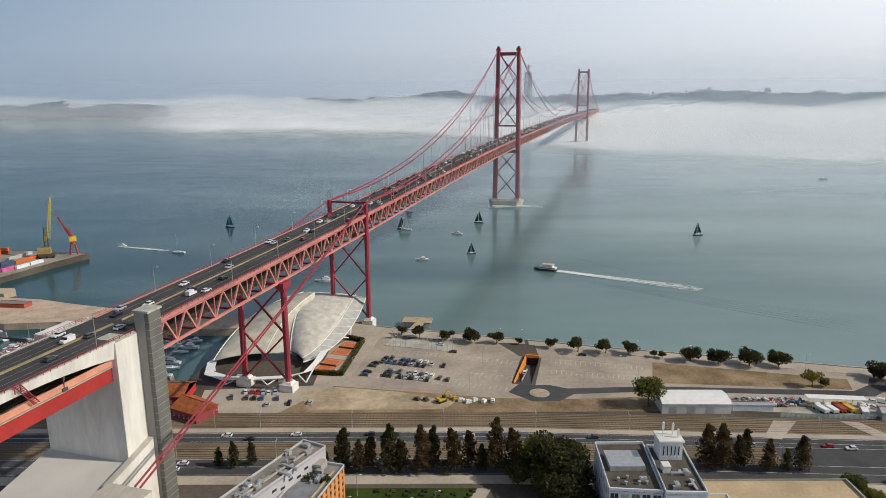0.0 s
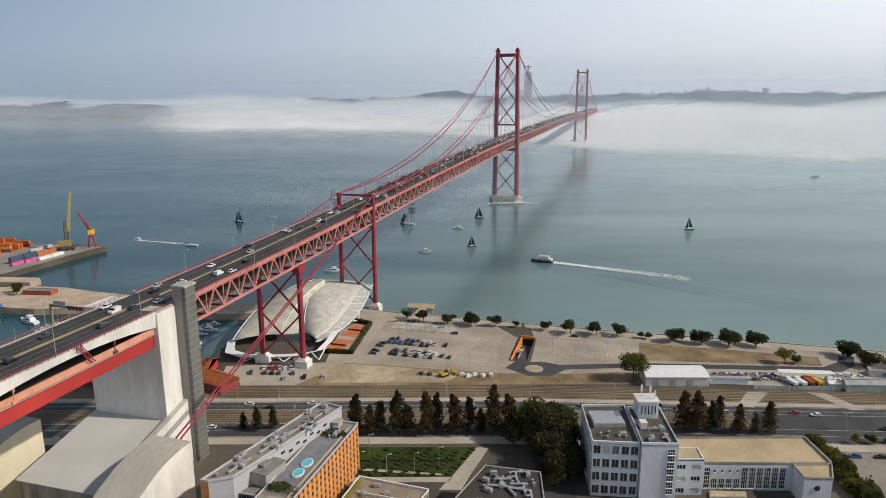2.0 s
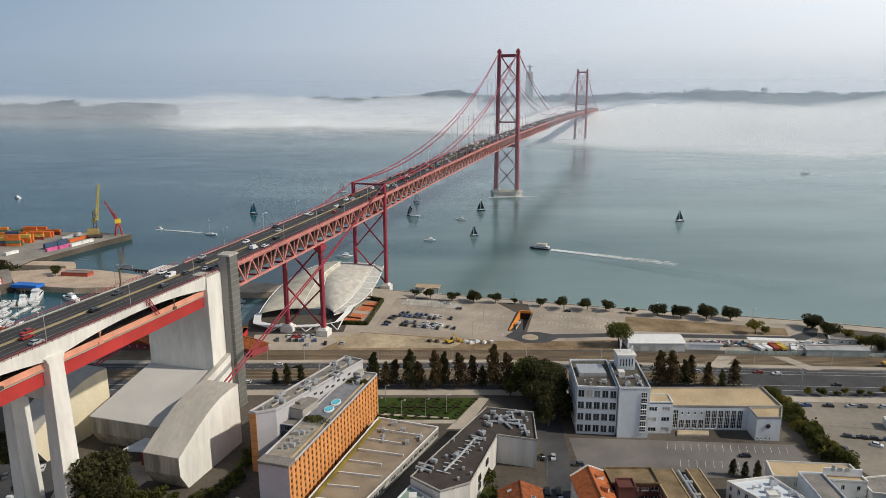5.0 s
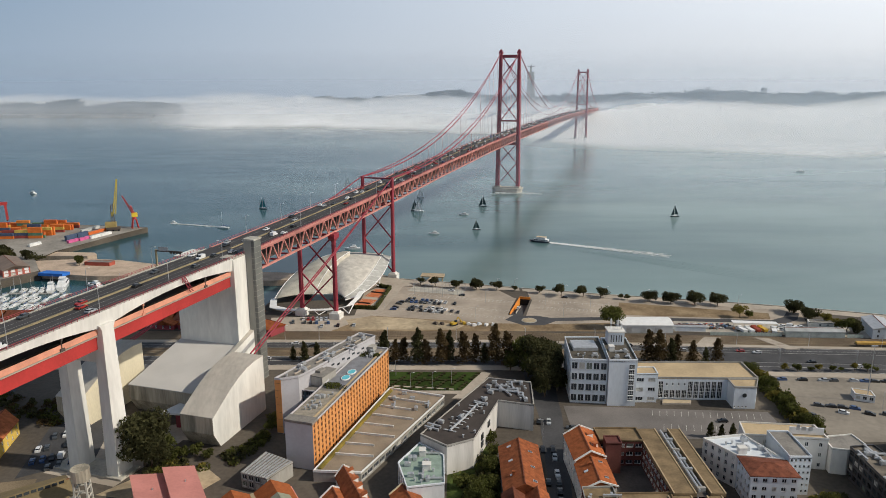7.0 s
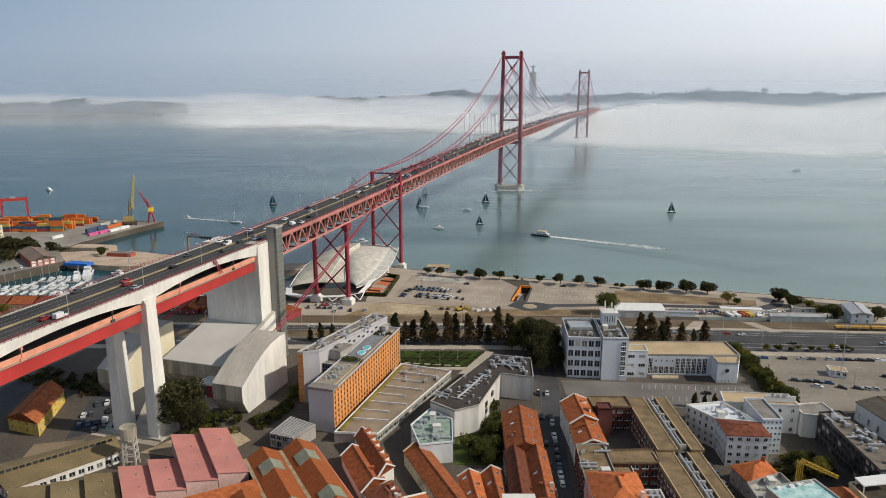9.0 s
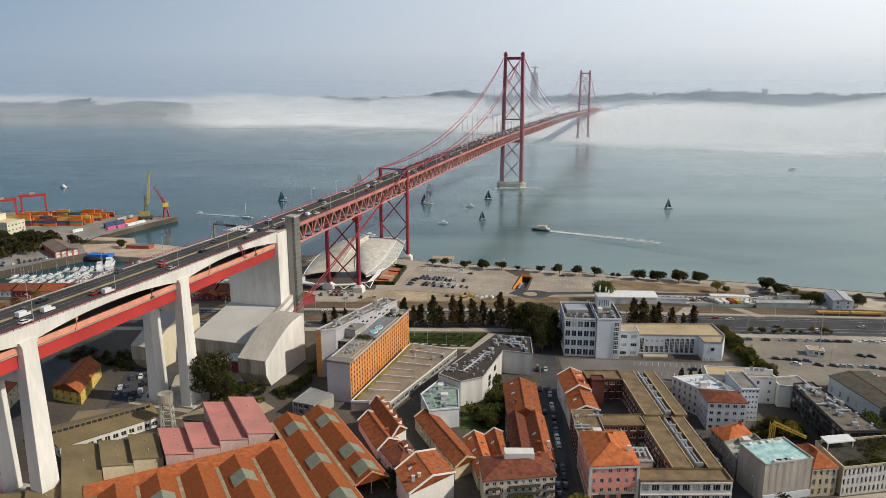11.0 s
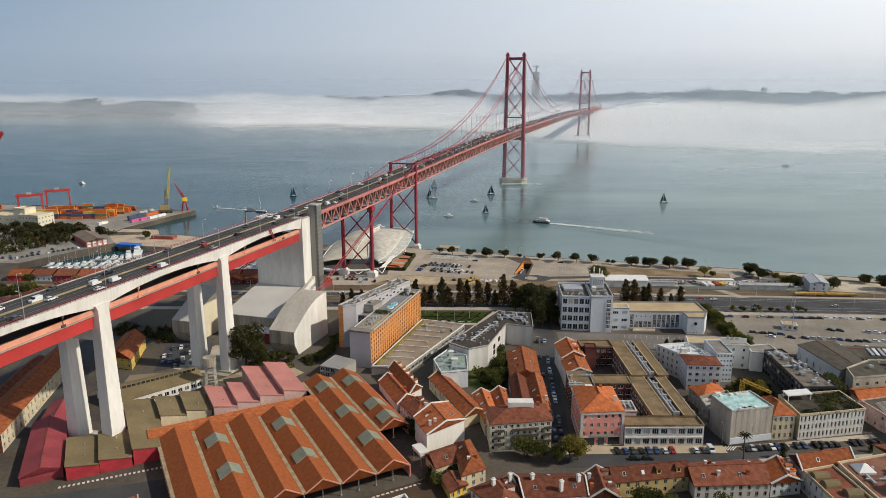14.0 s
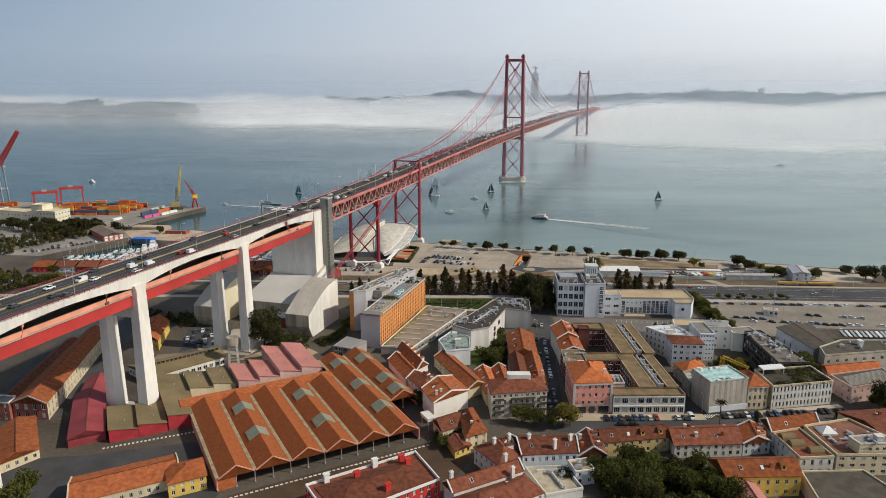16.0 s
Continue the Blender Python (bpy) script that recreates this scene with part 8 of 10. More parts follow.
for x in (196.5, 203.5, 211.5):
    g = bmesh.new()
    loft(g, [[(-2.2, y, z), (2.2, y, z), (2.2, y, z + 0.12), (-2.2, y, z + 0.12)] for y, z in ((-3.7, 0.0), (0.0, 0.98), (3.4, 0.1))])
    o_ = part("roof_strip", g, M_WHITE, shed_, "white roof strip")
    o_.matrix_basis = pose(x - shx, 269.9 - 0.04 * (x - 200) - shy, 8.42 - (GROUND - 0.5), 0, 0, -2.5)
building("hut", "small white hut with a flat roof in the yard", [(206, 284), (222, 281), (223.5, 286), (207.5, 289)], 8.0, M_PLASTER, ("flat", M_ROOFGREY, 0.2), faces="n", spacing=4, rows=1, ww=1.2, wh=1.2, group="yard buildings")
building("riverside_house", "grey riverside house with a blue-grey sheet roof", [(231, 264), (243.2, 263), (248.5, 283.5), (236.5, 285)], 10.6, M_BLUEWHITE, ("gable", M_METAL, 1.4), faces="n", spacing=5, group="yard buildings")
pad("beach", [(252, 292.5), (300, 280.6), (282, 256), (249, 264)], surface("pale_sand", (0.50, 0.43, 0.33), rough=0.95, var=0.2, scale=0.1, fine=1), "pale bare sand beside the river", 0.045, "sand")
for plan in ([(128, 252), (135, 251), (148, 266), (139, 267)], [(166, 266.5), (174, 265), (183, 248), (176, 248)]):
    pad("dirt_track", plan, M_PALE, "pale dirt track crossing the rails", 0.20, "track")
for q in range(2):
    wg = thing("flat_wagon", "flat railway wagon with a yellow load on the track", "railway wagon", (225 + 20.2 * q, 252.4 - 1.1 * q + 0.3, GROUND + 0.2), -3.1, group="flat wagons")
    g = bmesh.new()
    box(g, -9.7, 9.7, -1.3, 1.3, 0.9, 1.25)
    part("wagon_frame", g, M_DARK, wg)
    for k in range(6):
        g = bmesh.new()
        box(g, -9.3 + 3.15 * k, -6.35 + 3.15 * k, -1.2, 1.2, 1.25, 2.3 + 0.1 * (k % 2))
        part("load", g, surface("yellow_ochre_load", (0.50, 0.30, 0.07), rough=0.8, var=0.2), wg)
    for x in (-7.5, -5.7, 5.7, 7.5):
        for y in (-0.75, 0.75):
            g = bmesh.new()
            tube(g, [(x, y - 0.07, 0.45), (x, y + 0.07, 0.45)], 0.45, 12)
            part("wheel", g, M_DARK, wg)
# heap of sorted scrap
rs_ = random.Random(77)
g = bmesh.new()
SCRAP = [surface("scrap_%s" % n_, c_, rough=0.8, var=0.3) for n_, c_ in (("rust", (0.20, 0.09, 0.05)), ("pale", (0.62, 0.60, 0.56)), ("grey", (0.22, 0.22, 0.22)), ("blue", (0.12, 0.20, 0.32)), ("dark", (0.05, 0.048, 0.045)), ("red", (0.40, 0.08, 0.05)))]
for k in range(280):
    x, y = 131 + 30 * rs_.random(), 281.2 + 7 * rs_.random()
    w, d, h = rs_.uniform(0.3, 1.3), rs_.uniform(0.3, 0.9), rs_.uniform(0.3, 1.1)
    z = rs_.choice((0, 0, 0.4, 0.8)) * (1 - abs(y - 284.5) / 5)
    box(g, -w, w, -d, d, z - 0.2, z + h, pose(x, y - 0.05 * (x - 131), GROUND + 0.04, rs_.uniform(-12, 12), rs_.uniform(-12, 12), rs_.uniform(0, 180)), mi=rs_.choice((0, 1, 1, 1, 2, 2, 3, 4, 4, 5)))
tagged(part("scrap_heap", g, SCRAP, None), "jumbled heap of pale, rusty and blue scrap in the yard", "scrap heap", kind="stuff")


def truck(x, y, deg, mat, colour):
    tk = thing("truck", "%s tipper truck parked in the contractor's yard" % colour, "truck", (x, y, GROUND + 0.04), deg, group="yard trucks")
    g = bmesh.new()
    loft(g, [[(-1.2, yy, 0.6), (1.2, yy, 0.6), (1.2, yy, zt), (-1.2, yy, zt)] for yy, zt in ((1.6, 2.9), (2.8, 2.9), (3.6, 1.9), (3.75, 1.7))])
    part("cab", g, mat, tk)
    g = bmesh.new()
    box(g, -1.22, 1.22, 2.9, 3.3, 1.9, 2.45)
    part("windscreen", g, M_GLASS, tk)
    g = bmesh.new()
    loft(g, [[(-a_, yy, zz) for a_, yy, zz in ((1.15, -3.6, 1.0), (1.15, 1.3, 1.0), (1.3, 1.4, 2.4), (1.3, -3.8, 2.4))], [(a_, yy, zz) for a_, yy, zz in ((1.15, -3.6, 1.0), (1.15, 1.3, 1.0), (1.3, 1.4, 2.4), (1.3, -3.8, 2.4))]])
    part("tipper_bed", g, mat, tk)
    for yy in (-2.6, -1.4, 2.5):
        for xx in (-1.05, 1.05):
            g = bmesh.new()
            tube(g, [(xx - 0.16, yy, 0.5), (xx + 0.16, yy, 0.5)], 0.5, 12)
            part("wheel", g, M_BLACK, tk)


for x, y, deg, mt, nm_ in ((163.5, 275.6, 15, M_WHITE, "white"), (167.6, 275.4, 10, M_WHITE, "white"), (171.8, 276.5, 8, surface("truck_red", (0.36, 0.07, 0.04), rough=0.5), "red"), (175.6, 276.6, 12, surface("truck_yellow", (0.62, 0.40, 0.05), rough=0.5), "yellow"), (181.0, 273.6, -20, M_WHITE, "white")):
    truck(x, y, deg, mt, nm_)
building("kiosk", "small white kiosk with a tan flat roof on the car park", [(176.8, 186.6), (184, 183.6), (185.6, 189.6), (178.4, 192.6)], 8.2, M_WHITE, ("flat", M_ROOFTAN, 0.2), faces="nw", spacing=2.4, ww=1.6, wh=1.6, category="kiosk")
cv = thing("carport", "long white open carport roof in the yard", "carport", (173, 281.5, GROUND), -6)
g = bmesh.new()
box(g, -12.5, 12.5, -2.2, 2.2, 3.6, 3.85)
part("canopy", g, M_WHITE, cv)
for k in range(5):
    g = bmesh.new()
    tube(g, [(-12 + 6 * k, -2, 0), (-12 + 6 * k, -2, 3.6)], 0.1, 6)
    part("post", g, M_METAL, cv)
fence = thing("yard_fence", "pale green sheet fence along the railway", "fence", (0, 0, GROUND))
for k in range(38):
    x = 143.5 + 2.2 * k
    if 182 < x < 217:
        continue
    y = 276.4 + bend(x) + 0.6
    g = bmesh.new()
    box(g, x, x + 2.1, y - 0.05, y + 0.05, 0, 2.0)
    part("panel", g, surface("green_grey_fence", (0.40, 0.45, 0.41), rough=0.7), fence)

# ---- container port, marina ----
CONT_COL = [(0.66, 0.17, 0.03), (0.70, 0.24, 0.05), (0.62, 0.14, 0.03), (0.06, 0.09, 0.16), (0.30, 0.06, 0.05), (0.45, 0.46, 0.45), (0.10, 0.20, 0.13), (0.62, 0.45, 0.10), (0.60, 0.12, 0.30), (0.72, 0.73, 0.72)]
CONT = []
for k, c in enumerate(CONT_COL):
    g = bmesh.new()
    vs = []
    n = 12
    prof = []
    for i in range(n * 2 + 1):
        prof.append((-6.05 + 12.1 * i / (n * 2), 1.22 if i % 2 else 1.16))
    outline = prof + [(x, -y) for x, y in prof[::-1]]
    prism(g, outline[::-1], 0.1, 2.5)
    for x in (-6.05, 5.9):
        for y in (-1.22, 1.08):
            box(g, x, x + 0.15, y, y + 0.14, 0, 2.59)
    for y in (-1.22, 1.08):
        box(g, -6.05, 6.05, y, y + 0.14, 2.44, 2.59)
    me = bpy.data.meshes.new("shipping_container")
    bmesh.ops.recalc_face_normals(g, faces=g.faces)
    g.to_mesh(me)
    g.free()
    me.materials.append(surface("container_paint", c, rough=0.6, var=0.18, scale=0.3) if k == 0 else surface("container_paint_%s" % "abcdefghij"[k], c, rough=0.6, var=0.18, scale=0.3))
    CONT.append(me)
CNAME = ["orange", "bright orange", "red-orange", "navy blue", "maroon", "grey", "green", "yellow", "magenta", "white"]


def container(x, y, lvl, deg, k):
    ob = new("shipping_container", CONT[k])
    ob.matrix_world = pose(x, y, GROUND + 0.02 + 2.6 * lvl, 0, 0, deg)
    tagged(ob, "%s ribbed steel shipping container in the port stacks" % CNAME[k], "shipping container", "container stacks")


rnd = random.Random(11)
for row in range(9):
    for col in range(6):
        x, y = -452 + 12.6 * col + 1.1 * row, 526 + 2.7 * row + 7.0 * (row // 2) + (3 if col > 3 else 0)
        hgt = rnd.choice((2, 2, 3, 3, 4, 4)) if rnd.random() > 0.1 else 0
        if col == 5 and row > 5:
            hgt = min(hgt, 2)
        for lv in range(hgt):
            pal = (3, 3, 3, 4, 0) if (row < 2 and col in (2, 3)) else (0, 0, 1, 1, 2, 2, 0, 4, 6, 7, 3)
            container(x, y, lv, 4, rnd.choice(pal))
for row in range(4):
    for col in range(5):
        for lv in range(rnd.choice((1, 2, 2))):
            container(-590 + 12.6 * col, 560 + 9 * row, lv, 4, rnd.choice((0, 1, 2, 2, 5)))
for x, y, k, lv in ((-345, 512, 8, 0), (-340, 522, 8, 0), (-351, 520, 3, 0), (-347, 532, 3, 0), (-351, 520, 3, 1), (-347, 532, 3, 1), (-345, 548, 2, 0), (-342, 560, 2, 0), (-358, 560, 5, 0), (-356, 572, 5, 0), (-330, 543, 9, 0), (-334, 531, 9, 0), (-372, 498, 9, 0)):
    container(x, y, lv, 72, k)


def gantry(x, y, deg):
    th = thing("gantry_crane", "red rubber-tyred gantry crane in the container yard", "gantry crane", (x, y, GROUND), deg, "gantry cranes")
    for a in (-12, 12):
        for b in (-4, 4):
            g = bmesh.new()
            beam(g, (a, b, 1.2), (a * 0.96, b * 0.8, 18), 1.5, 1.5)
            part("leg", g, M_GIRDER, th)
            g = bmesh.new()
            tube(g, [(a - 0.4, b, 0.9), (a + 0.4, b, 0.9)], 0.9, 12)
            part("wheel", g, M_BLACK, th)
        g = bmesh.new()
        box(g, a - 0.6, a + 0.6, -5.2, 5.2, 1.2, 2.2)
        part("sill_beam", g, M_GIRDER, th)
    for b in (-3.3, 3.3):
        g = bmesh.new()
        box(g, -13.5, 13.5, b - 0.9, b + 0.9, 17.0, 19.4)
        part("bridge_beam", g, M_GIRDER, th)
    g = bmesh.new()
    box(g, -3, 2, -3, 3, 19.2, 21)
    part("trolley", g, M_GREYW, th)


gantry(-492, 575, 28)
gantry(-481, 612, 28)


def lattice(g, a, b, w0, w1, n=10, r=0.14):
    a, b = Vector(a), Vector(b)
    d = (b - a).normalized()
    sx = d.cross(Vector((0, 0, 1)))
    if sx.length < 0.1:
        sx = Vector((1, 0, 0))
    sx.normalize()
    sz = sx.cross(d).normalized()
    rings = []
    for i in range(n + 1):
        p, w = a.lerp(b, i / n), w0 + (w1 - w0) * i / n
        rings.append([p + sx * (u * w) + sz * (v * w) for u, v in ((-1, -1), (1, -1), (1, 1), (-1, 1))])
    for i in range(n):
        for k in range(4):
            beam(g, rings[i][k], rings[i + 1][k], r * 2)
            beam(g, rings[i][k], rings[i + 1][(k + 1) % 4], r * 1.3)


yc = thing("harbour_crane", "yellow mobile harbour crane with a tall raised jib", "harbour crane", (-333.5, 566, GROUND), 20)
g = bmesh.new()
box(g, -6, 6, -4.5, 4.5, 0.8, 3.4)
part("undercarriage", g, M_DARK, yc)
for x in (-5, 0, 5):
    for y in (-4.8, 4.8):
        g = bmesh.new()
        tube(g, [(x, y - 0.4, 0.8), (x, y + 0.4, 0.8)], 0.9, 10)
        part("wheel", g, M_BLACK, yc)
g = bmesh.new()
box(g, -7, 3, -2.6, 2.6, 3.4, 8.5)
part("machine_house", g, surface("crane_ochre", (0.34, 0.26, 0.10), rough=0.6, var=0.25), yc)
g = bmesh.new()
lattice(g, (0, 0, 8.5), (0.5, 0, 26), 1.5, 1.0, 6, 0.2)
part("mast", g, M_DARK, yc)
g = bmesh.new()
lattice(g, (2, 0, 16), (7, 2, 50), 1.2, 0.4, 14, 0.2)
box(g, -0.8, 0.8, -0.8, 0.8, 14, 18)
part("jib", g, surface("crane_yellow", (0.60, 0.47, 0.07), rough=0.5, var=0.15), yc, "yellow lattice jib")
rc = thing("harbour_crane", "small red and yellow slewing quay crane", "harbour crane", (-317, 577, GROUND), 30)
for x in (-3, 3):
    for y in (-3, 3):
        g = bmesh.new()
        beam(g, (x, y, 0), (x * 0.5, y * 0.5, 9), 0.9)
        part("leg", g, M_GIRDER, rc)
g = bmesh.new()
tube(g, [(0, 0, 9), (0, 0, 11.5)], 1.8, 12)
part("slew_ring", g, M_GIRDER, rc)
g = bmesh.new()
box(g, -2.5, 3, -1.8, 1.8, 11.5, 15.5)
part("cab", g, surface("crane_yellow_cab", (0.70, 0.50, 0.05), rough=0.5), rc, "yellow cab")
g = bmesh.new()
lattice(g, (-0.5, 0, 15.5), (-2.5, 0, 23), 0.9, 0.4, 4, 0.25)
lattice(g, (0, 0, 13), (-9, 3, 33), 0.7, 0.3, 10, 0.16)
part("jib", g, M_GIRDER, rc, "red lattice jib")
tc = thing("ship_to_shore_crane", "tall red and grey ship-to-shore crane with a raised boom", "crane", (-571, 612, GROUND), 0)
for x in (-8, 8):
    for y in (-6, 6):
        g = bmesh.new()
        beam(g, (x, y, 0), (x * 0.7, y, 44), 1.6)
        part("leg", g, surface("crane_grey", (0.22, 0.25, 0.28), rough=0.6), tc)
for z in (16, 43):
    g = bmesh.new()
    box(g, -8, 8, -6.6, -5.4, z, z + 1.6)
    box(g, -8, 8, 5.4, 6.6, z, z + 1.6)
    part("cross_beam", g, M_WHITE, tc)
g = bmesh.new()
lattice(g, (4, 0, 45), (34, 0, 86.8), 2.2, 1.3, 12, 0.5)
part("boom", g, M_GIRDER, tc, "red raised boom")

pb = building("port_office", "cream stepped port office with square windows", [(-446, 478), (-422, 471), (-418, 492), (-441, 498)], 18.0, surface("cream_port_wall", (0.66, 0.62, 0.48), rough=0.9, var=0.08), ("flat", M_CREAM, 0.8), faces="nw", spacing=4.5, storey=4.2, ww=1.8, wh=1.6, group="port buildings")
building("port_office", "cream long port office wing", [(-505, 500), (-447, 482), (-442, 498), (-500, 518)], 15.0, MATS["cream_port_wall"], ("flat", M_CREAM, 0.8), faces="n", spacing=4.5, storey=4.2, ww=1.8, wh=1.6, group="port buildings")
building("port_office", "cream raised block of the port office", [(-455, 486), (-441, 482), (-438, 496), (-451, 500)], 23.0, MATS["cream_port_wall"], ("flat", M_CREAM, 0.8), faces="", group="port buildings")
building("boat_shed", "long boat shed with a brown roof and red-and-white gable", [(-333, 391), (-321, 405), (-350, 436), (-363, 424)], 10.0, surface("red_shed_wall", (0.42, 0.12, 0.09), rough=0.8), ("gable", surface("brown_sheet_roof", (0.20, 0.15, 0.12), rough=0.8), 2.6), faces="nw", spacing=5, ww=3, wh=2.6, frame=M_WHITE, glass=M_WHITE, group="port buildings")
building("dock_shed", "red container bar with a grey roof on the breakwater", [(-293, 430.5), (-272, 428), (-270.5, 434.5), (-291.5, 437.5)], 7.0, surface("red_container_wall", (0.38, 0.09, 0.06), rough=0.8), ("flat", M_ROOFGREY, 0.2), faces="", base=3.9, group="port buildings")
# dockside restaurants
DOCKCOL = [M_REDW, M_BLUEWHITE, M_CRIMSON, M_CREAM, M_SALMONW, M_GREYW]
for k in range(13):
    x0 = -335 + 17.0 * k
    building("dock_restaurant", "gabled dockside warehouse with an orange tiled roof", [(x0, 284), (x0 + 15, 284), (x0 + 15, 300.5), (x0, 300.5)], 9.0, DOCKCOL[k % 6], ("gable", (M_TILE, M_TILE_D, M_TILE_D)[k % 3], 3.0), faces="n", spacing=4, seed=k, group="dockside warehouses", turn=True)
for k, plan in enumerate(([(-176, 279.5), (-163, 278), (-162, 291), (-175, 292.5)], [(-161, 279), (-149, 277.5), (-147.5, 289.5), (-159.5, 291)])):
    building("dock_restaurant", "low red-walled dock house with an orange tiled roof", plan, 7.8, M_CRIMSON, ("gable", M_TILE_L, 2.4), faces="n", spacing=4, seed=20 + k, group="dockside warehouses", turn=True)
building("dock_restaurant", "orange-tiled dock house with a large poster panel", [(-117, 273), (-104, 266), (-98, 276), (-111, 285)], 9.0, M_CRIMSON, ("gable", M_TILE_L, 3.2), faces="n", seed=5, group="dockside warehouses")


def pontoon(a, b):
    g = bmesh.new()
    beam(g, (*a, 0.3), (*b, 0.3), 2.2, 0.6)
    tagged(part("pontoon", g, M_GREYW, None), "grey floating marina pontoon", "pontoon", kind="structure")


for a, b in (((-150, 306), (-150, 378)), ((-176, 306), (-176, 380)), ((-128, 308), (-140, 330)), ((-345, 344), (-275, 344)), ((-330, 326), (-262, 326)), ((-318, 366), (-270, 366)), ((-205, 306), (-205, 384)), ((-235, 306), (-235, 388))):
    pontoon(a, b)


def hull_mesh(length, beam_w, h, name="hull"):
    g = bmesh.new()
    secs = []
    for f, w, lo in ((0, 0.78, 0.1), (0.25, 0.95, 0.0), (0.55, 1.0, 0.0), (0.8, 0.7, 0.1), (0.94, 0.3, 0.3), (1.0, 0.04, 0.5)):
        y = -length / 2 + length * f
        ww = beam_w / 2 * w
        secs.append([(-ww, y, h * (1 + 0.25 * f)), (-ww * 0.8, y, h * lo), (0, y, h * (lo - 0.25)), (ww * 0.8, y, h * lo), (ww, y, h * (1 + 0.25 * f))])
    loft(g, secs)
    return g


def motorboat(length, at, deg, label, group="marina boats"):
    th = thing("motorboat", label, "boat", (at[0], at[1], 0), deg, group)
    w, h = length * 0.3, length * 0.1
    part("hull", hull_mesh(length, w, h), M_HULL, th)
    g = bmesh.new()
    loft(g, [[(-w * a, y * length, z), (w * a, y * length, z), (w * a, y2 * length, z), (-w * a, y2 * length, z)] for z, a, y, y2 in ((h, 0.36, -0.28, 0.22), (h * 1.9, 0.33, -0.26, 0.14), (h * 2.2, 0.30, -0.24, 0.08))])
    part("cabin", g, M_HULL, th)
    g = bmesh.new()
    loft(g, [[(-w * a, y * length, z), (w * a, y * length, z), (w * a, y2 * length, z), (-w * a, y2 * length, z)] for z, a, y, y2 in ((h * 1.35, 0.362, -0.24, 0.195), (h * 1.75, 0.35, -0.24, 0.165))])
    part("windscreen", g, M_GLASS, th)
    g = bmesh.new()
    box(g, -w * 0.28, w * 0.28, -0.2 * length, 0.02 * length, h * 2.7, h * 2.85)
    for x in (-0.26, 0.26):
        for y in (-0.19, 0.0):
            box(g, w * x - 0.05, w * x + 0.05, y * length - 0.05, y * length + 0.05, h * 2.1, h * 2.7)
    part("flybridge", g, M_WHITE, th)
    return th


def sailing_yacht(length, at, deg, label, sail=None, group="marina boats", lean=0):
    th = thing("sailing_yacht", label, "sailboat", (at[0], at[1], 0), deg, group)
    w, h = length * 0.28, length * 0.085
    part("hull", hull_mesh(length, w, h), M_HULL if sail is None or sail is M_WHITE else surface("dark_hull", (0.03, 0.04, 0.05), rough=0.3), th)
    g = bmesh.new()
    box(g, -w * 0.25, w * 0.25, -0.18 * length, 0.16 * length, h, h * 1.7)
    part("cabin", g, M_HULL, th)
    mh = length * 1.3
    g = bmesh.new()
    tube(g, [(0, 0.06 * length, h), (0, 0.06 * length, mh)], 0.09, 6)
    part("mast", g, M_METAL, th)
    g = bmesh.new()
    tube(g, [(0, 0.05 * length, h * 2.4), (0, -0.4 * length, h * 2.3)], 0.1, 6)
    part("boom", g, M_METAL, th)
    if sail:
        for nm, pts in (("mainsail", ((0, 0.04, h * 2.6), (0, -0.4, h * 2.5), (0.1, 0.02, mh * 0.97))), ("jib", ((0, 0.46, h * 1.5), (0.04, 0.09, h * 2.2), (0, 0.08, mh * 0.86)))):
            g = bmesh.new()
            a, b, c = [Vector((p[0] * length, p[1] * length, p[2])) for p in pts]
            n = 8
            rows = []
            for i in range(n + 1):
                f = i / n
                p, q = a.lerp(c, f), b.lerp(c, f)
                rows.append([p.lerp(q, j / 5) + Vector((0.09 * length * math.sin(math.pi * j / 5) * (1 - f), 0, 0)) for j in range(6)])
            for sgn in (0, 0.03):
                vv = [[g.verts.new((p.x + sgn, p.y, p.z)) for p in r] for r in rows]
                for r0, r1 in zip(vv, vv[1:]):
                    for j in range(5):
                        try:
                            g.faces.new((r0[j], r0[j + 1], r1[j + 1], r1[j]))
                        except ValueError:
                            pass
            part(nm, g, sail, th)
    else:
        g = bmesh.new()
        tube(g, [(0, 0.04 * length, h * 2.7), (0, -0.38 * length, h * 2.6)], 0.22, 6)
        part("furled_sail", g, surface("blue_sail_cover", (0.10, 0.16, 0.32), rough=0.9), th)
    return th


mboats = [motorboat(9, (-154, 372), 85, "white motorboat moored in the marina"), motorboat(12, (-146, 345), 80, "white cabin cruiser moored in the marina")]
syachts = [sailing_yacht(11, (-155, 352), 90, "white sailing yacht moored with furled sails"), sailing_yacht(9, (-146, 360), 92, "small white sailing yacht moored with furled sails")]
rnd = random.Random(5)
for px, ys in ((-150, range(312, 378, 5)), (-176, range(312, 380, 6)), (-205, range(314, 382, 7)), (-235, range(316, 384, 7))):
    for y in ys:
        for sgn in (-1, 1):
            if rnd.random() < 0.8 and not (px == -150 and y in (342, 347, 352, 357, 362, 372)):
                src = rnd.choice(mboats + syachts + mboats)
                copy_thing(src, pose(px + sgn * (6.5 if src in syachts else 6.0), y + rnd.uniform(-0.6, 0.6), 0, 0, 0, 90 * sgn + rnd.uniform(-4, 4)))
for py, xs in ((344, range(-342, -274, 7)), (326, range(-326, -262, 6)), (366, range(-314, -270, 7))):
    for x in xs:
        for sgn in (-1, 1):
            if rnd.random() < 0.8:
                src = rnd.choice(mboats + syachts)
                copy_thing(src, pose(x, py + sgn * 6.5, 0, 0, 0, (0 if sgn > 0 else 180) + rnd.uniform(-4, 4)))
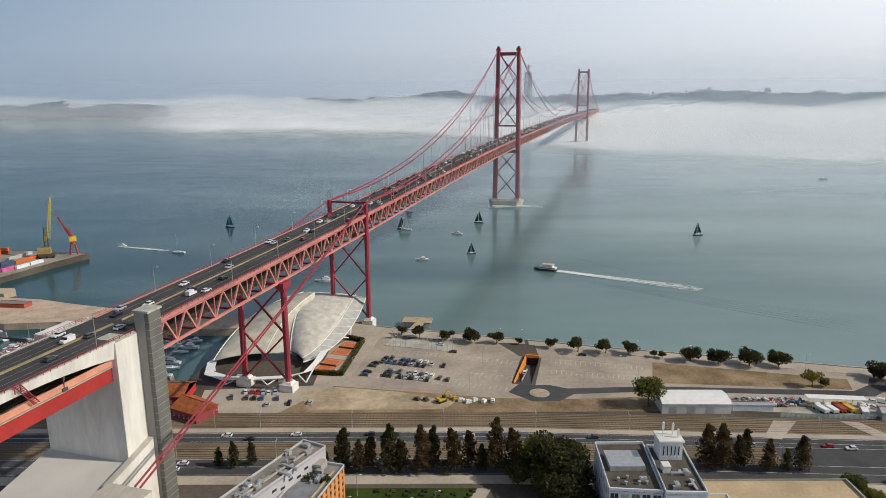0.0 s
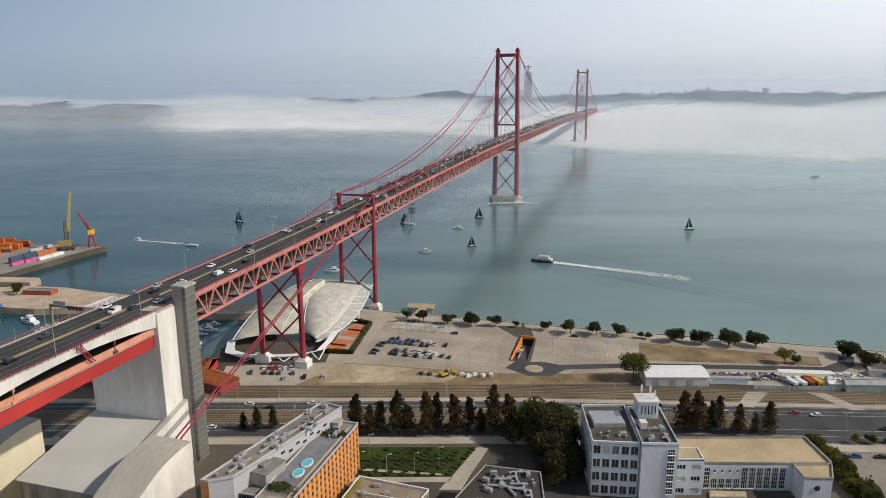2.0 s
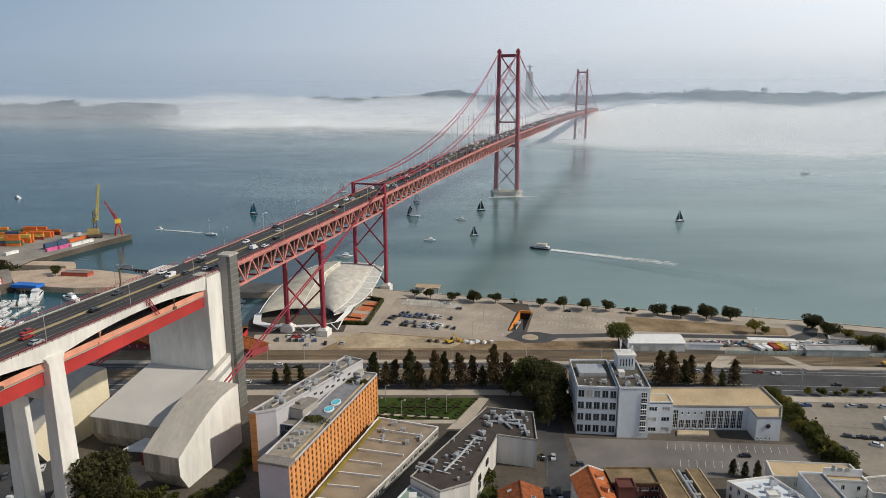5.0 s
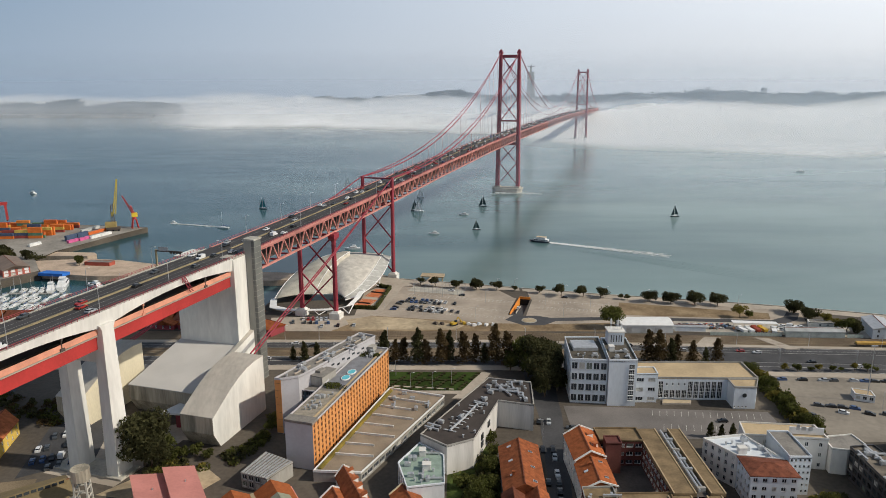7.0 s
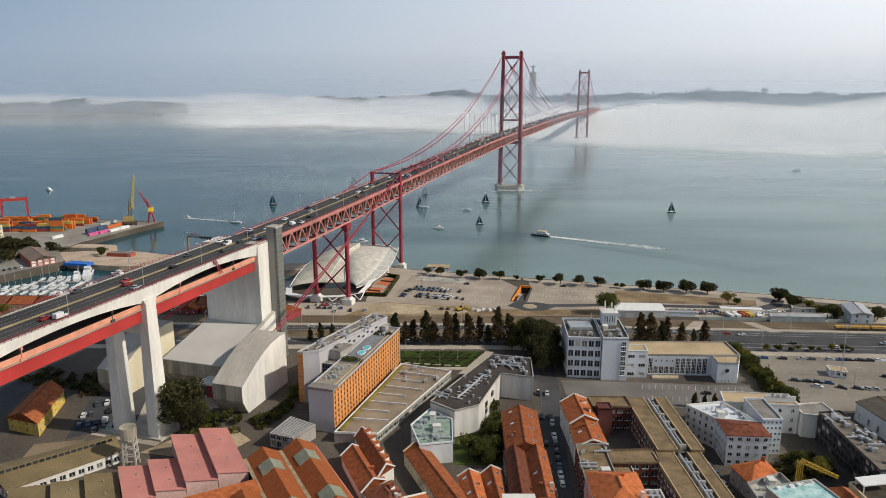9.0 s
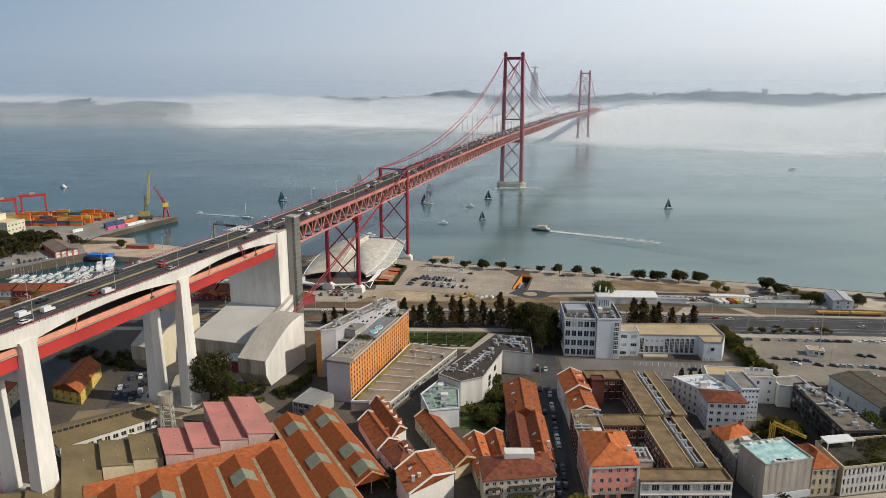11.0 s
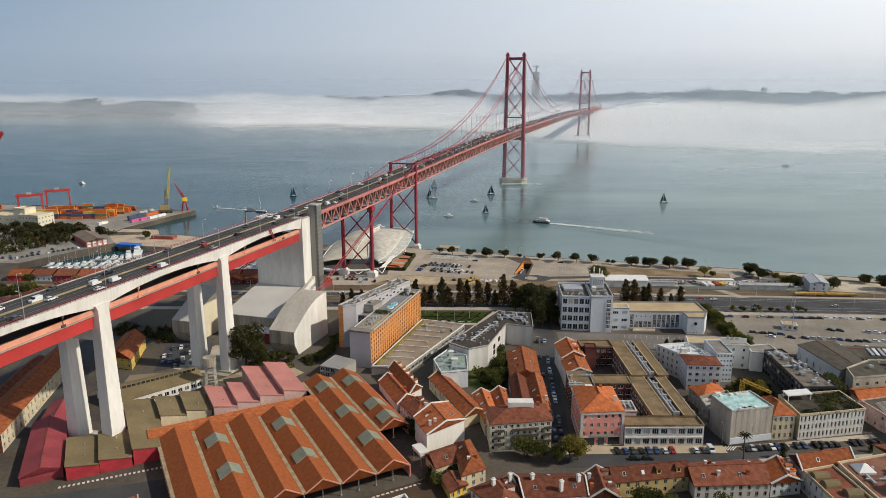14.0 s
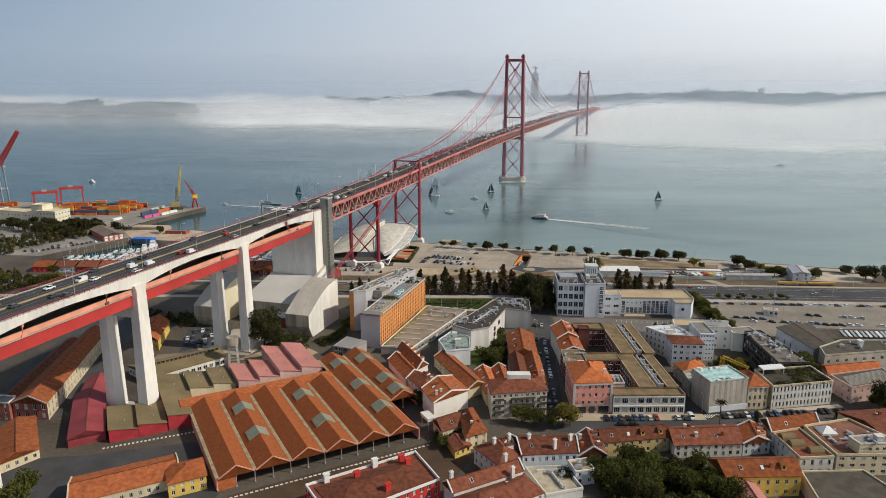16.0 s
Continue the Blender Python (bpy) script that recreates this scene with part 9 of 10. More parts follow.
motorboat(26, (-286, 386), 20, "large white motor yacht with stacked decks")
motorboat(21, (-290, 377), 25, "white motor yacht beside the quay")
motorboat(17, (-262, 384), 60, "white motor yacht in the marina")
g = bmesh.new()
prism(g, [(-312, 399), (-292, 396), (-290, 403), (-310, 407)], 4.3, 6.5)
tg = part("boat_cover", g, surface("blue_tarpaulin", (0.03, 0.16, 0.55), rough=0.6, var=0.2), None)
tagged(tg, "bright blue tarpaulin shelter on the quay", "tarpaulin")

# boats under way on the river
M_TEAL = surface("teal_sail", (0.02, 0.17, 0.20), rough=0.8)
M_DSAIL = surface("dark_sail", (0.02, 0.05, 0.055), rough=0.8)
RB_ = "boats on the river"
sailing_yacht(11, (-226, 718), 70, "sailing boat with teal sails under way", M_TEAL, RB_)
sailing_yacht(10.5, (39, 736), 78, "sailing boat with dark sails under way", M_DSAIL, RB_)
sailing_yacht(8.5, (25, 592), 100, "racing yacht with dark sails near the bridge", M_DSAIL, RB_)
sailing_yacht(11, (251, 666), 105, "sailing boat with dark green sails under way", M_DSAIL, RB_)
sailing_yacht(12, (-38, 700), 75, "sailing boat with white sails under way", M_WHITE, RB_)
sailing_yacht(10, (-43, 706), 110, "sailing boat with dark sails beside a white one", M_DSAIL, RB_)
sailing_yacht(10, (-40, 808), 80, "sailing boat with white sails under the bridge", M_WHITE, RB_)
sailing_yacht(13, (-148, 888), 75, "white sailing boat beyond the bridge", M_WHITE, RB_)
sailing_yacht(13, (-237, 601), 80, "white sailing yacht motoring with bare mast", None, RB_)
motorboat(8, (-300, 630), 75, "small motorboat leaving a wake", RB_)
motorboat(11, (-18, 571), 95, "dark-windowed motorboat on the river", RB_)
motorboat(11, (14, 677), 80, "low red-brown launch on the river", RB_)
motorboat(14, (-90, 505), 100, "white motorboat near the shore", RB_)
motorboat(15, (600, 1085), 90, "distant motorboat on the hazy river", RB_)
motorboat(15, (-575, 840), 60, "white motor yacht far out on the river", RB_)

ferry = thing("ferry", "white and dark-hulled river ferry under way", "ferry", (82, 535, 0), 66)
part("hull", hull_mesh(28, 8, 2.2), surface("dark_ferry_hull", (0.05, 0.06, 0.08), rough=0.4), ferry)
for nm, z0, z1, a, b, w, mt in (("main_deck", 2.2, 4.6, -12.5, 7.5, 3.6, M_HULL), ("upper_deck", 4.6, 6.4, -9, 4, 3.2, M_HULL), ("sun_roof", 7.6, 7.8, -10, 4, 3.2, surface("buff_awning", (0.62, 0.50, 0.34), rough=0.7))):
    g = bmesh.new()
    box(g, -w, w, a, b, z0, z1)
    if nm == "sun_roof":
        for y in (-9.5, -5, 0, 3.5):
            for x in (-3, 3):
                box(g, x - 0.06, x + 0.06, y - 0.06, y + 0.06, 6.4, 7.6)
    part(nm, g, mt, ferry)
for k in range(8):
    for x in (-3.62, 3.62):
        g = bmesh.new()
        box(g, x - 0.03, x + 0.03, -11.5 + 2.4 * k, -9.8 + 2.4 * k, 3.0, 4.1)
        part("window", g, M_GLASS, ferry)


ferry.scale = (0.68, 0.68, 0.68)


def wake(at, deg, length, w0, w1, name="wake"):
    """Foam behind a boat: torn patches that spread and thin out, thickest along the middle and the two edges."""
    m = surface("sea_foam", (0.80, 0.83, 0.83), rough=0.9, var=0.08)
    rr = random.Random(int(length))
    vs, fs = [], []
    for _ in range(int(length * 38)):
        d = length * rr.random() ** 2.0
        f = d / length
        w = w0 + (w1 - w0) * f
        x = rr.choice((-1, 1)) * w * (1 - 0.25 * rr.random() ** 2) if rr.random() < 0.3 else rr.gauss(0, w0 * 0.5 + w * 0.16)
        if rr.random() < f * 0.75:
            continue
        sx, sy = rr.uniform(0.15, 0.5) * (1 - 0.5 * f), rr.uniform(0.6, 2.6)
        i = len(vs)
        zf = rr.uniform(0.04, 0.3)
        vs += [(x - sx, -d - sy, zf), (x + sx, -d - sy * 0.7, zf), (x + sx * 0.8, -d + sy, zf), (x - sx * 0.9, -d + sy * 0.8, zf)]
        fs.append((i, i + 1, i + 2, i + 3))
    ob = raw(name, vs, fs, m)
    ob.matrix_world = pose(at[0], at[1], 0, 0, 0, deg)
    tagged(ob, "white foam wake spreading on the water", "wake", kind="stuff")


wake((89, 533), 61, 112, 1.6, 6.5)


def swell(at, deg, length, n, seed):
    """Low ridges of water that run out from a passing boat."""
    rr = random.Random(seed)
    g = bmesh.new()
    for k in range(n):
        x0, y0 = 6.5 * k, -rr.uniform(0, 22)
        secs = []
        m = 24
        for i in range(m + 1):
            f = i / m
            h = 0.17 * math.sin(math.pi * f) ** 0.6 * (1 - 0.1 * k) + 0.015
            x = x0 * (0.15 + 0.85 * f) + 0.5 * math.sin(9 * f + k)
            y = y0 - length * f
            secs.append([(x - 0.65, y, -0.02), (x, y, h), (x + 0.65, y, -0.02)])
        loft(g, secs, close=False, caps=False)
    ob = part("wave", g, M_WATER, None)
    for po in ob.data.polygons:
        po.use_smooth = True
    ob.matrix_world = pose(at[0], at[1], 0.0, 0, 0, deg)
    tagged(ob, "low waves running out behind the ferry", "waves", kind="stuff")


swell((92, 510.5), 51.2, 205, 7, 4)
swell((92, 606), 36, 95, 1, 5)
wake((-300, 626), 72, 55, 0.5, 2.5)
wake((64, 850), 80, 60, 1, 8)
wake((100, 846), -80, 45, 1, 8)

# ---- trees ----
LEAFMESH = {}


def crown_mesh(key, mat, lobes, n, leaf, seed):
    """A crown of many small leaf clumps spread through uneven lobes."""
    if key in LEAFMESH:
        return LEAFMESH[key]
    rr = random.Random(seed)
    vs, fs = [], []
    for _ in range(n):
        cx, cy, cz, rx, rz = rr.choice(lobes)
        while True:
            p = Vector((rr.uniform(-1, 1), rr.uniform(-1, 1), rr.uniform(-1, 1)))
            if 0.35 < p.length < 1.0:
                break
        q = Vector((cx + p.x * rx, cy + p.y * rx, cz + p.z * rz))
        a = Vector((rr.gauss(0, 1), rr.gauss(0, 1), rr.gauss(0, 1))).normalized()
        b = a.cross(Vector((rr.gauss(0, 1), rr.gauss(0, 1), rr.gauss(0, 1)))).normalized()
        s = leaf * rr.uniform(0.6, 1.3)
        i = len(vs)
        vs += [tuple(q - a * s), tuple(q + b * s * 0.55), tuple(q + a * s), tuple(q - b * s * 0.55)]
        fs.append((i, i + 1, i + 2, i + 3))
    me = bpy.data.meshes.new("crown")
    me.from_pydata(vs, [], fs)
    me.materials.append(mat)
    LEAFMESH[key] = me
    return me


def trunk_mesh(key, h, r, limbs, seed):
    if key in LEAFMESH:
        return LEAFMESH[key]
    rr = random.Random(seed)
    g = bmesh.new()
    tube(g, [(0, 0, -0.3), (0.05 * h, 0.02 * h, h * 0.5), (0.02 * h, 0, h)], r, 8, r * 0.5)
    for k in range(limbs):
        a = 2 * math.pi * k / limbs + rr.uniform(-0.4, 0.4)
        z = h * rr.uniform(0.55, 0.95)
        L = h * rr.uniform(0.35, 0.6)
        tube(g, [(0.03 * h, 0, z), (math.cos(a) * L * 0.6, math.sin(a) * L * 0.6, z + L * 0.55), (math.cos(a) * L, math.sin(a) * L, z + L)], r * 0.45, 5, r * 0.12)
    me = bpy.data.meshes.new("trunk")
    g.to_mesh(me)
    g.free()
    me.materials.append(M_TRUNK)
    LEAFMESH[key] = me
    return me


def lobes_round(rr, w, h0, h1, n=9):
    return [(rr.uniform(-0.55, 0.55) * w, rr.uniform(-0.55, 0.55) * w, h0 + (h1 - h0) * rr.uniform(0.25, 0.8), w * rr.uniform(0.38, 0.62), (h1 - h0) * rr.uniform(0.2, 0.32)) for _ in range(n)]


def lobes_tall(rr, w, h0, h1, n=14):
    out = []
    for k in range(n):
        f = k / (n - 1)
        out.append((rr.uniform(-0.4, 0.4) * w * (1 - f * 0.6), rr.uniform(-0.4, 0.4) * w * (1 - f * 0.6), h0 + (h1 - h0) * f, w * (0.85 - 0.55 * f * f) * rr.uniform(0.6, 1.15), (h1 - h0) * 0.12))
    return out


TREES = {}


def tree_kind(key, mat, shape, w, h, trunk_h, n, leaf, seed, label):
    TREES[key] = (mat, shape, w, h, trunk_h, n, leaf, seed, label)


tree_kind("prom", M_LEAF_D, "round", 4.7, 6.6, 0.7, 2300, 0.42, 1, "round-crowned green tree on the riverside promenade")
tree_kind("prom2", M_LEAF_D, "round", 5.4, 7.6, 0.7, 2600, 0.45, 2, "dark round-crowned tree on the riverside promenade")
tree_kind("ave", M_LEAF_R, "tall", 4.6, 15.5, 2.2, 1500, 0.55, 3, "tall russet-green avenue tree")
tree_kind("ave2", M_LEAF_D, "tall", 4.2, 13.5, 2.0, 1400, 0.55, 4, "tall dark avenue tree with a ragged crown")
tree_kind("big", M_LEAF_D, "round", 9.0, 17.5, 3.6, 4600, 0.62, 5, "large dark broad-crowned tree")
tree_kind("mid", M_LEAF, "round", 6.0, 11.5, 3.0, 1800, 0.5, 6, "broad green tree between the houses")
tree_kind("yel", M_LEAF_Y, "round", 4.6, 8.0, 2.2, 1200, 0.45, 7, "small yellow-green autumn tree")
tree_kind("pine", M_LEAF_D, "round", 5.5, 9.0, 3.0, 1300, 0.6, 8, "dark umbrella pine near the port")
tree_kind("shrub", M_LEAF, "round", 2.2, 3.2, 0.5, 500, 0.35, 9, "low green shrub on bare ground")
TREE_MADE = {}


def tree(key, x, y, z=GROUND, scale=1.0, group="trees"):
    mat, shape, w, h, th_, n, leaf, seed, label = TREES[key]
    rr = random.Random(seed * 31 + len(TREE_MADE))
    var = rr.randrange(2)
    kk = (key, var)
    if kk not in TREE_MADE:
        r2 = random.Random(seed * 7 + var)
        t = new("shrub" if key == "shrub" else "tree")
        tagged(t, label, "shrub" if key == "shrub" else "tree", group)
        tr_ = new("trunk", trunk_mesh((key, "t", var), th_ + h * 0.35, max(0.12, w * 0.06), 5, seed + var))
        tr_.parent = t
        lb = lobes_round(r2, w, th_, h) if shape == "round" else lobes_tall(r2, w, th_, h)
        cr = new("crown", crown_mesh((key, "c", var), mat, lb, n, leaf, seed + 10 * var))
        cr.parent = t
        TREE_MADE[kk] = t
        t.matrix_world = pose(x, y, z, 0, 0, rr.uniform(0, 360)) @ Matrix.Diagonal((scale, scale, scale, 1))
        return t
    t = copy_thing(TREE_MADE[kk], pose(x, y, z, 0, 0, (x * 37 + y * 91) % 360))
    f = scale * (0.9 + ((x * 13.7 + y * 7.3) % 1.0) * 0.25)
    t.scale = (f, f, f * (0.92 + ((x * 3.3 + y * 5.1) % 1.0) * 0.2))
    return t


for k, (x, y) in enumerate([(-23.9, 373), (-13.4, 368.6), (1.3, 363.9), (15.4, 361.1), (29.4, 358.3), (57.9, 352.8), (71.6, 346), (86, 344.2), (97.4, 341.7), (127, 332.8), (139.9, 329), (154.7, 326.5), (168.6, 325)]):
    tree("prom2" if k in (9, 10, 11, 12, 3) else "prom", x, y, GROUND, 0.75 if k in (0, 5) else 1.0, "promenade trees")
for x, y, sc in ((41.3, 357, 0.45), (110, 338, 0.5), (114, 337, 0.45)):
    tree("prom", x, y, GROUND, sc, "promenade trees")
for x, y, kd, sc in ((172.9, 300.7, "yel", 1.0), (178, 301, "shrub", 1.4), (209.4, 309, "prom2", 1.2), (213, 297, "prom2", 1.1), (222.5, 274.5, "mid", 0.85), (251, 271, "prom2", 1.15), (227, 275, "prom2", 1.0), (219, 279, "yel", 0.9), (217.5, 288, "yel", 0.9), (286, 268, "prom2", 1.3), (296, 262, "mid", 1.1), (280, 284, "prom2", 1.0), (302, 240, "ave2", 1.0), (308, 232, "ave2", 0.9), (330, 245, "mid", 1.0)):
    tree(kd, x, y, GROUND, sc, "riverside trees")
tree("mid", 90.5, 281, GROUND, 1.35, "riverside trees")
for k, (x, y) in enumerate([(-37, 229), (-31, 229), (-27, 231), (-20, 229), (-16, 229), (-8, 229), (-4, 232), (2.9, 229), (9, 231), (14, 229), (19.4, 229), (25, 228), (-44, 230), (96.8, 231), (103, 231), (108.9, 231), (112, 233), (118.9, 228), (125.4, 228), (131, 229)]):
    sc = (1.0, 0.75, 0.85, 1.1, 0.8, 1.15, 0.9, 1.0, 0.8, 0.75, 1.1, 0.95, 0.6, 1.0, 1.1, 0.9, 0.8, 0.8, 0.6, 0.85)[k]
    tree("ave" if k % 3 else "ave2", x, y, GROUND, sc, "avenue trees")
for x, y, sc in ((-84, 233, 0.6), (-78, 232, 0.75), (-72, 234, 0.55)):
    tree("ave2", x, y, GROUND, sc, "avenue trees")
for x, y, kd, sc in ((31, 224, "mid", 1.15), (39, 216, "big", 1.0), (44.5, 208, "big", 0.95), (41, 199, "big", 1.05), (34, 212, "mid", 1.1), (45.5, 196, "mid", 0.9), (39, 190, "big", 0.85), (38, 227, "big", 0.85), (44, 223, "big", 0.8), (26, 219, "mid", 0.8)):
    tree(kd, x, y, GROUND, sc, "park trees")
for x, y, kd, sc in ((-117, 131, "big", 1.12), (-113, 128, "big", 0.8), (-112, 134, "mid", 0.9), (-105, 137, "shrub", 1.4), (-100, 138, "shrub", 1.5), (-95, 136, "shrub", 1.3), (-108, 135, "shrub", 1.4), (-78, 150, "shrub", 1.2), (-77, 158, "shrub", 1.4), (-76, 166, "shrub", 1.3)):
    tree(kd, x, y, GROUND, sc, "trees by the viaduct")
for x, y, kd, sc in ((4, 109, "mid", 0.75), (9, 114, "mid", 0.7), (11, 124, "mid", 0.65), (7, 104, "mid", 0.7), (12, 138, "shrub", 1.4), (0, 116, "shrub", 1.6), (12, 148, "shrub", 1.5), (14, 43, "mid", 0.75), (19, 41, "mid", 0.7), (30.5, 40, "yel", 1.25), (34, 42, "yel", 1.05), (26, 39, "mid", 0.6), (-29, 60, "shrub", 1.5), (-31, 64, "shrub", 1.6), (-13, 32, "shrub", 1.2), (-19, 24, "shrub", 1.3)):
    tree(kd, x, y, GROUND, sc, "garden trees")


def scrub(label, poly, n, h, mats, seed, z=GROUND, leaf=0.55, category="bushes"):
    """Bushes grown together: leaf clumps in many small mounds over a stretch of ground."""
    rr = random.Random(seed)
    xs, ys = [p[0] for p in poly], [p[1] for p in poly]
    vs, fs, ms = [], [], []
    mounds = []
    while len(mounds) < max(6, n // 60):
        x, y = rr.uniform(min(xs), max(xs)), rr.uniform(min(ys), max(ys))
        if inside(poly, x, y):
            mounds.append((x, y, h * rr.uniform(0.45, 1.1), rr.uniform(1.2, 2.8), rr.randrange(len(mats))))
    for _ in range(n):
        x, y, hh, r, mi = rr.choice(mounds)
        a, d, el = rr.uniform(0, 2 * math.pi), r * math.sqrt(rr.random()), rr.random()
        q = Vector((x + math.cos(a) * d, y + math.sin(a) * d, z + hh * (1 - 0.6 * (d / r) ** 2) * (0.25 + 0.75 * el)))
        u_ = Vector((rr.gauss(0, 1), rr.gauss(0, 1), rr.gauss(0, 1))).normalized()
        v_ = u_.cross(Vector((rr.gauss(0, 1), rr.gauss(0, 1), rr.gauss(0, 1)))).normalized()
        sz = leaf * rr.uniform(0.6, 1.3)
        i = len(vs)
        vs += [tuple(q - u_ * sz), tuple(q + v_ * sz * 0.6), tuple(q + u_ * sz), tuple(q - v_ * sz * 0.6)]
        fs.append((i, i + 1, i + 2, i + 3))
        ms.append(mi)
    ob = raw("bushes", vs, fs, list(mats), None, "", ms)
    tagged(ob, label, category, kind="stuff")


scrub("dense dark green bushes along the anchorage wall", [(-91, 137), (-84, 132), (-76, 148), (-77.5, 172), (-82, 168), (-80, 150)], 2600, 3.2, [M_LEAF_D, M_LEAF], 11)
scrub("overgrown green verge below the viaduct", [(-114, 137), (-94, 132), (-93, 126), (-104, 122), (-116, 125)], 2200, 2.4, [M_LEAF_D, M_LEAF, M_LEAF_Y], 12)
scrub("overgrown dark garden behind the museum", [(-1, 118), (3, 118), (9, 137), (12.5, 134), (12.5, 108), (-1, 108)], 2600, 5.0, [M_LEAF_D, M_LEAF_D, M_LEAF], 13, leaf=0.6)
scrub("thick green hedge beside the car park", [(137, 218), (146, 218), (148, 196), (146, 172), (147, 157), (139, 157), (138.5, 176), (140, 196)], 5200, 5.0, [M_LEAF, M_LEAF_D, M_LEAF, M_LEAF_Y], 14, leaf=0.6)
for k in range(9):
    tree("shrub" if k % 3 else "yel", 161 + 5.6 * k + (k * 7 % 5) * 0.5, 219.3 + 0.25 * (k % 2), GROUND, (0.9, 1.0, 0.75)[k % 3] * (0.5 if k % 3 == 0 else 1.0), "median bushes")
scrub("dark scrub under the viaduct", [(-208, 192), (-174, 181), (-164, 160), (-188, 167), (-212, 178)], 3200, 3.4, [M_LEAF_D, M_LEAF, M_LEAF_R], 16, leaf=0.6)
scrub("planted roof garden with dark shrubs", [(136, 62.5), (150.6, 65.5), (149.4, 79), (137, 76)], 1500, 1.7, [M_LEAF_D, M_LEAF, M_LEAF_D], 17, z=15.2, leaf=0.35, category="plants")
scrub("clipped roof-edge hedge", [(124.4, 59.2), (151, 64.3), (150.8, 66), (124.3, 61)], 1300, 1.3, [M_LEAF_D, M_LEAF], 18, z=15.2, leaf=0.3, category="plants")
scrub("small palms and shrubs in roof planters", [(-54.6, 160.4), (-47.4, 158.3), (-46.8, 160.6), (-54.0, 162.8)], 420, 1.8, [M_LEAF_D, M_LEAF], 19, z=23.2, leaf=0.4, category="plants")
scrub("roof planters with shrubs beside the pools", [(-43.4, 193.6), (-37.4, 191.9), (-36.8, 194.2), (-42.8, 196)], 420, 1.6, [M_LEAF_D, M_LEAF], 20, z=23.2, leaf=0.4, category="plants")
scrub("potted shrubs and vines on the garden terrace", [(22, 1), (26, 1.5), (26.4, -2.5), (23, -3)], 700, 2.2, [M_LEAF_D, M_LEAF], 26, z=8.0, leaf=0.35, category="plants")
scrub("garden shrubs between old houses", [(-33, 66), (-28, 60), (-25, 63), (-30, 70)], 900, 5.0, [M_LEAF_D, M_LEAF], 21)
scrub("weeds and bushes behind the clinic", [(113, 92), (131, 96), (133, 110), (121, 112), (112, 104)], 2600, 3.4, [M_LEAF, M_LEAF_D, M_LEAF_Y], 22)
scrub("dark bushes beside the dark office slab", [(153, 86), (161, 84), (164, 98), (158, 108), (154, 104)], 2200, 5.5, [M_LEAF_D], 23)
scrub("garden shrubs beside the cream house", [(-24, 26), (-17, 27), (-12, 33), (-16, 35), (-22, 33)], 800, 2.8, [M_LEAF_D, M_LEAF], 24, leaf=0.4)
scrub("dense belt of dark umbrella pines beside the marina", [(-430, 396), (-414, 424), (-418, 482), (-366, 462), (-350, 424), (-371, 400), (-383, 362), (-390, 331)], 9000, 8.5, [M_LEAF_D, M_LEAF, M_LEAF_D, M_LEAF_R], 31, leaf=0.95, category="pines")
scrub("dark green thicket behind the dock restaurants", [(-362, 287), (-350, 282), (-314, 259), (-311, 244), (-320, 222), (-345, 250)], 3800, 6.0, [M_LEAF_D, M_LEAF, M_LEAF_R], 32, leaf=0.8)
scrub("dark trees on the marina point", [(-356, 455), (-336, 450), (-334, 444), (-352, 447)], 900, 5.5, [M_LEAF_D], 33, leaf=0.7)
scrub("dark bushes beside the railway under the viaduct", [(-300, 236), (-240, 226), (-236, 214), (-290, 216)], 3000, 4.0, [M_LEAF_D, M_LEAF], 34, leaf=0.7)
scrub("dense dark undergrowth between the hillside trees", [(36, 4), (74, 10), (77, -8), (80, -27), (34, -27)], 9000, 6.0, [M_LEAF, M_LEAF_D, M_LEAF, M_LEAF_Y, M_LEAF], 35, leaf=0.6)
rr_t = random.Random(3)
for k in range(13):
    f = k / 12
    tree(("mid", "shrub", "yel", "mid")[k % 4], 142.5 + rr_t.uniform(-1.5, 1.5), 214 - 56 * f, GROUND, (0.7, 1.5, 0.7, 0.55)[k % 4], "car park hedge trees")
for x, y in ((100, 153), (104, 152), (108, 151), (116, 151), (121, 150)):
    tree("ave2", x, y, GROUND, 0.42, "forecourt saplings")
for x, y, kd, sc in ((118, 98, "mid", 0.6), (124, 96, "yel", 0.9), (121, 104, "mid", 0.55), (129, 100, "mid", 0.6), (157, 97, "mid", 0.9), (160, 103, "mid", 0.8), (156, 90, "mid", 0.8), (173, 58, "big", 0.72), (180.5, 60.5, "big", 0.66), (169, 56.5, "mid", 0.7), (111, 44, "ave2", 0.35), (127, 47, "ave2", 0.3), (147, 49, "ave2", 0.3)):
    tree(kd, x, y, GROUND, sc, "town trees")
for k in range(44):
    x, y = 36 + 43 * rr_t.random(), -27 + 33 * rr_t.random()
    tree("mid" if k % 5 else "big", x, y, GROUND, (0.66 + 0.26 * rr_t.random()) * (1 if k % 5 else 0.58), "hillside trees")
for x, y, sc in ((-176, -16, 1.0), (-170, -22, 0.9), (-183, -12, 0.9), (-160, -14, 0.9), (-158, -20, 1.0)):
    tree("mid", x, y, GROUND, sc, "hillside trees")
for k in range(64):
    a = rr_t.random()
    x, y = -350 - 130 * a + rr_t.uniform(-10, 10), 398 + 55 * rr_t.random() + 40 * a
    if inside([(-335, 388), (-318, 408), (-352, 440), (-368, 426)], x, y) or inside([(-510, 470), (-416, 466), (-416, 530), (-510, 530)], x, y):
        continue
    tree("pine", x, y, GROUND, 0.8 + 0.4 * rr_t.random(), "port pines")
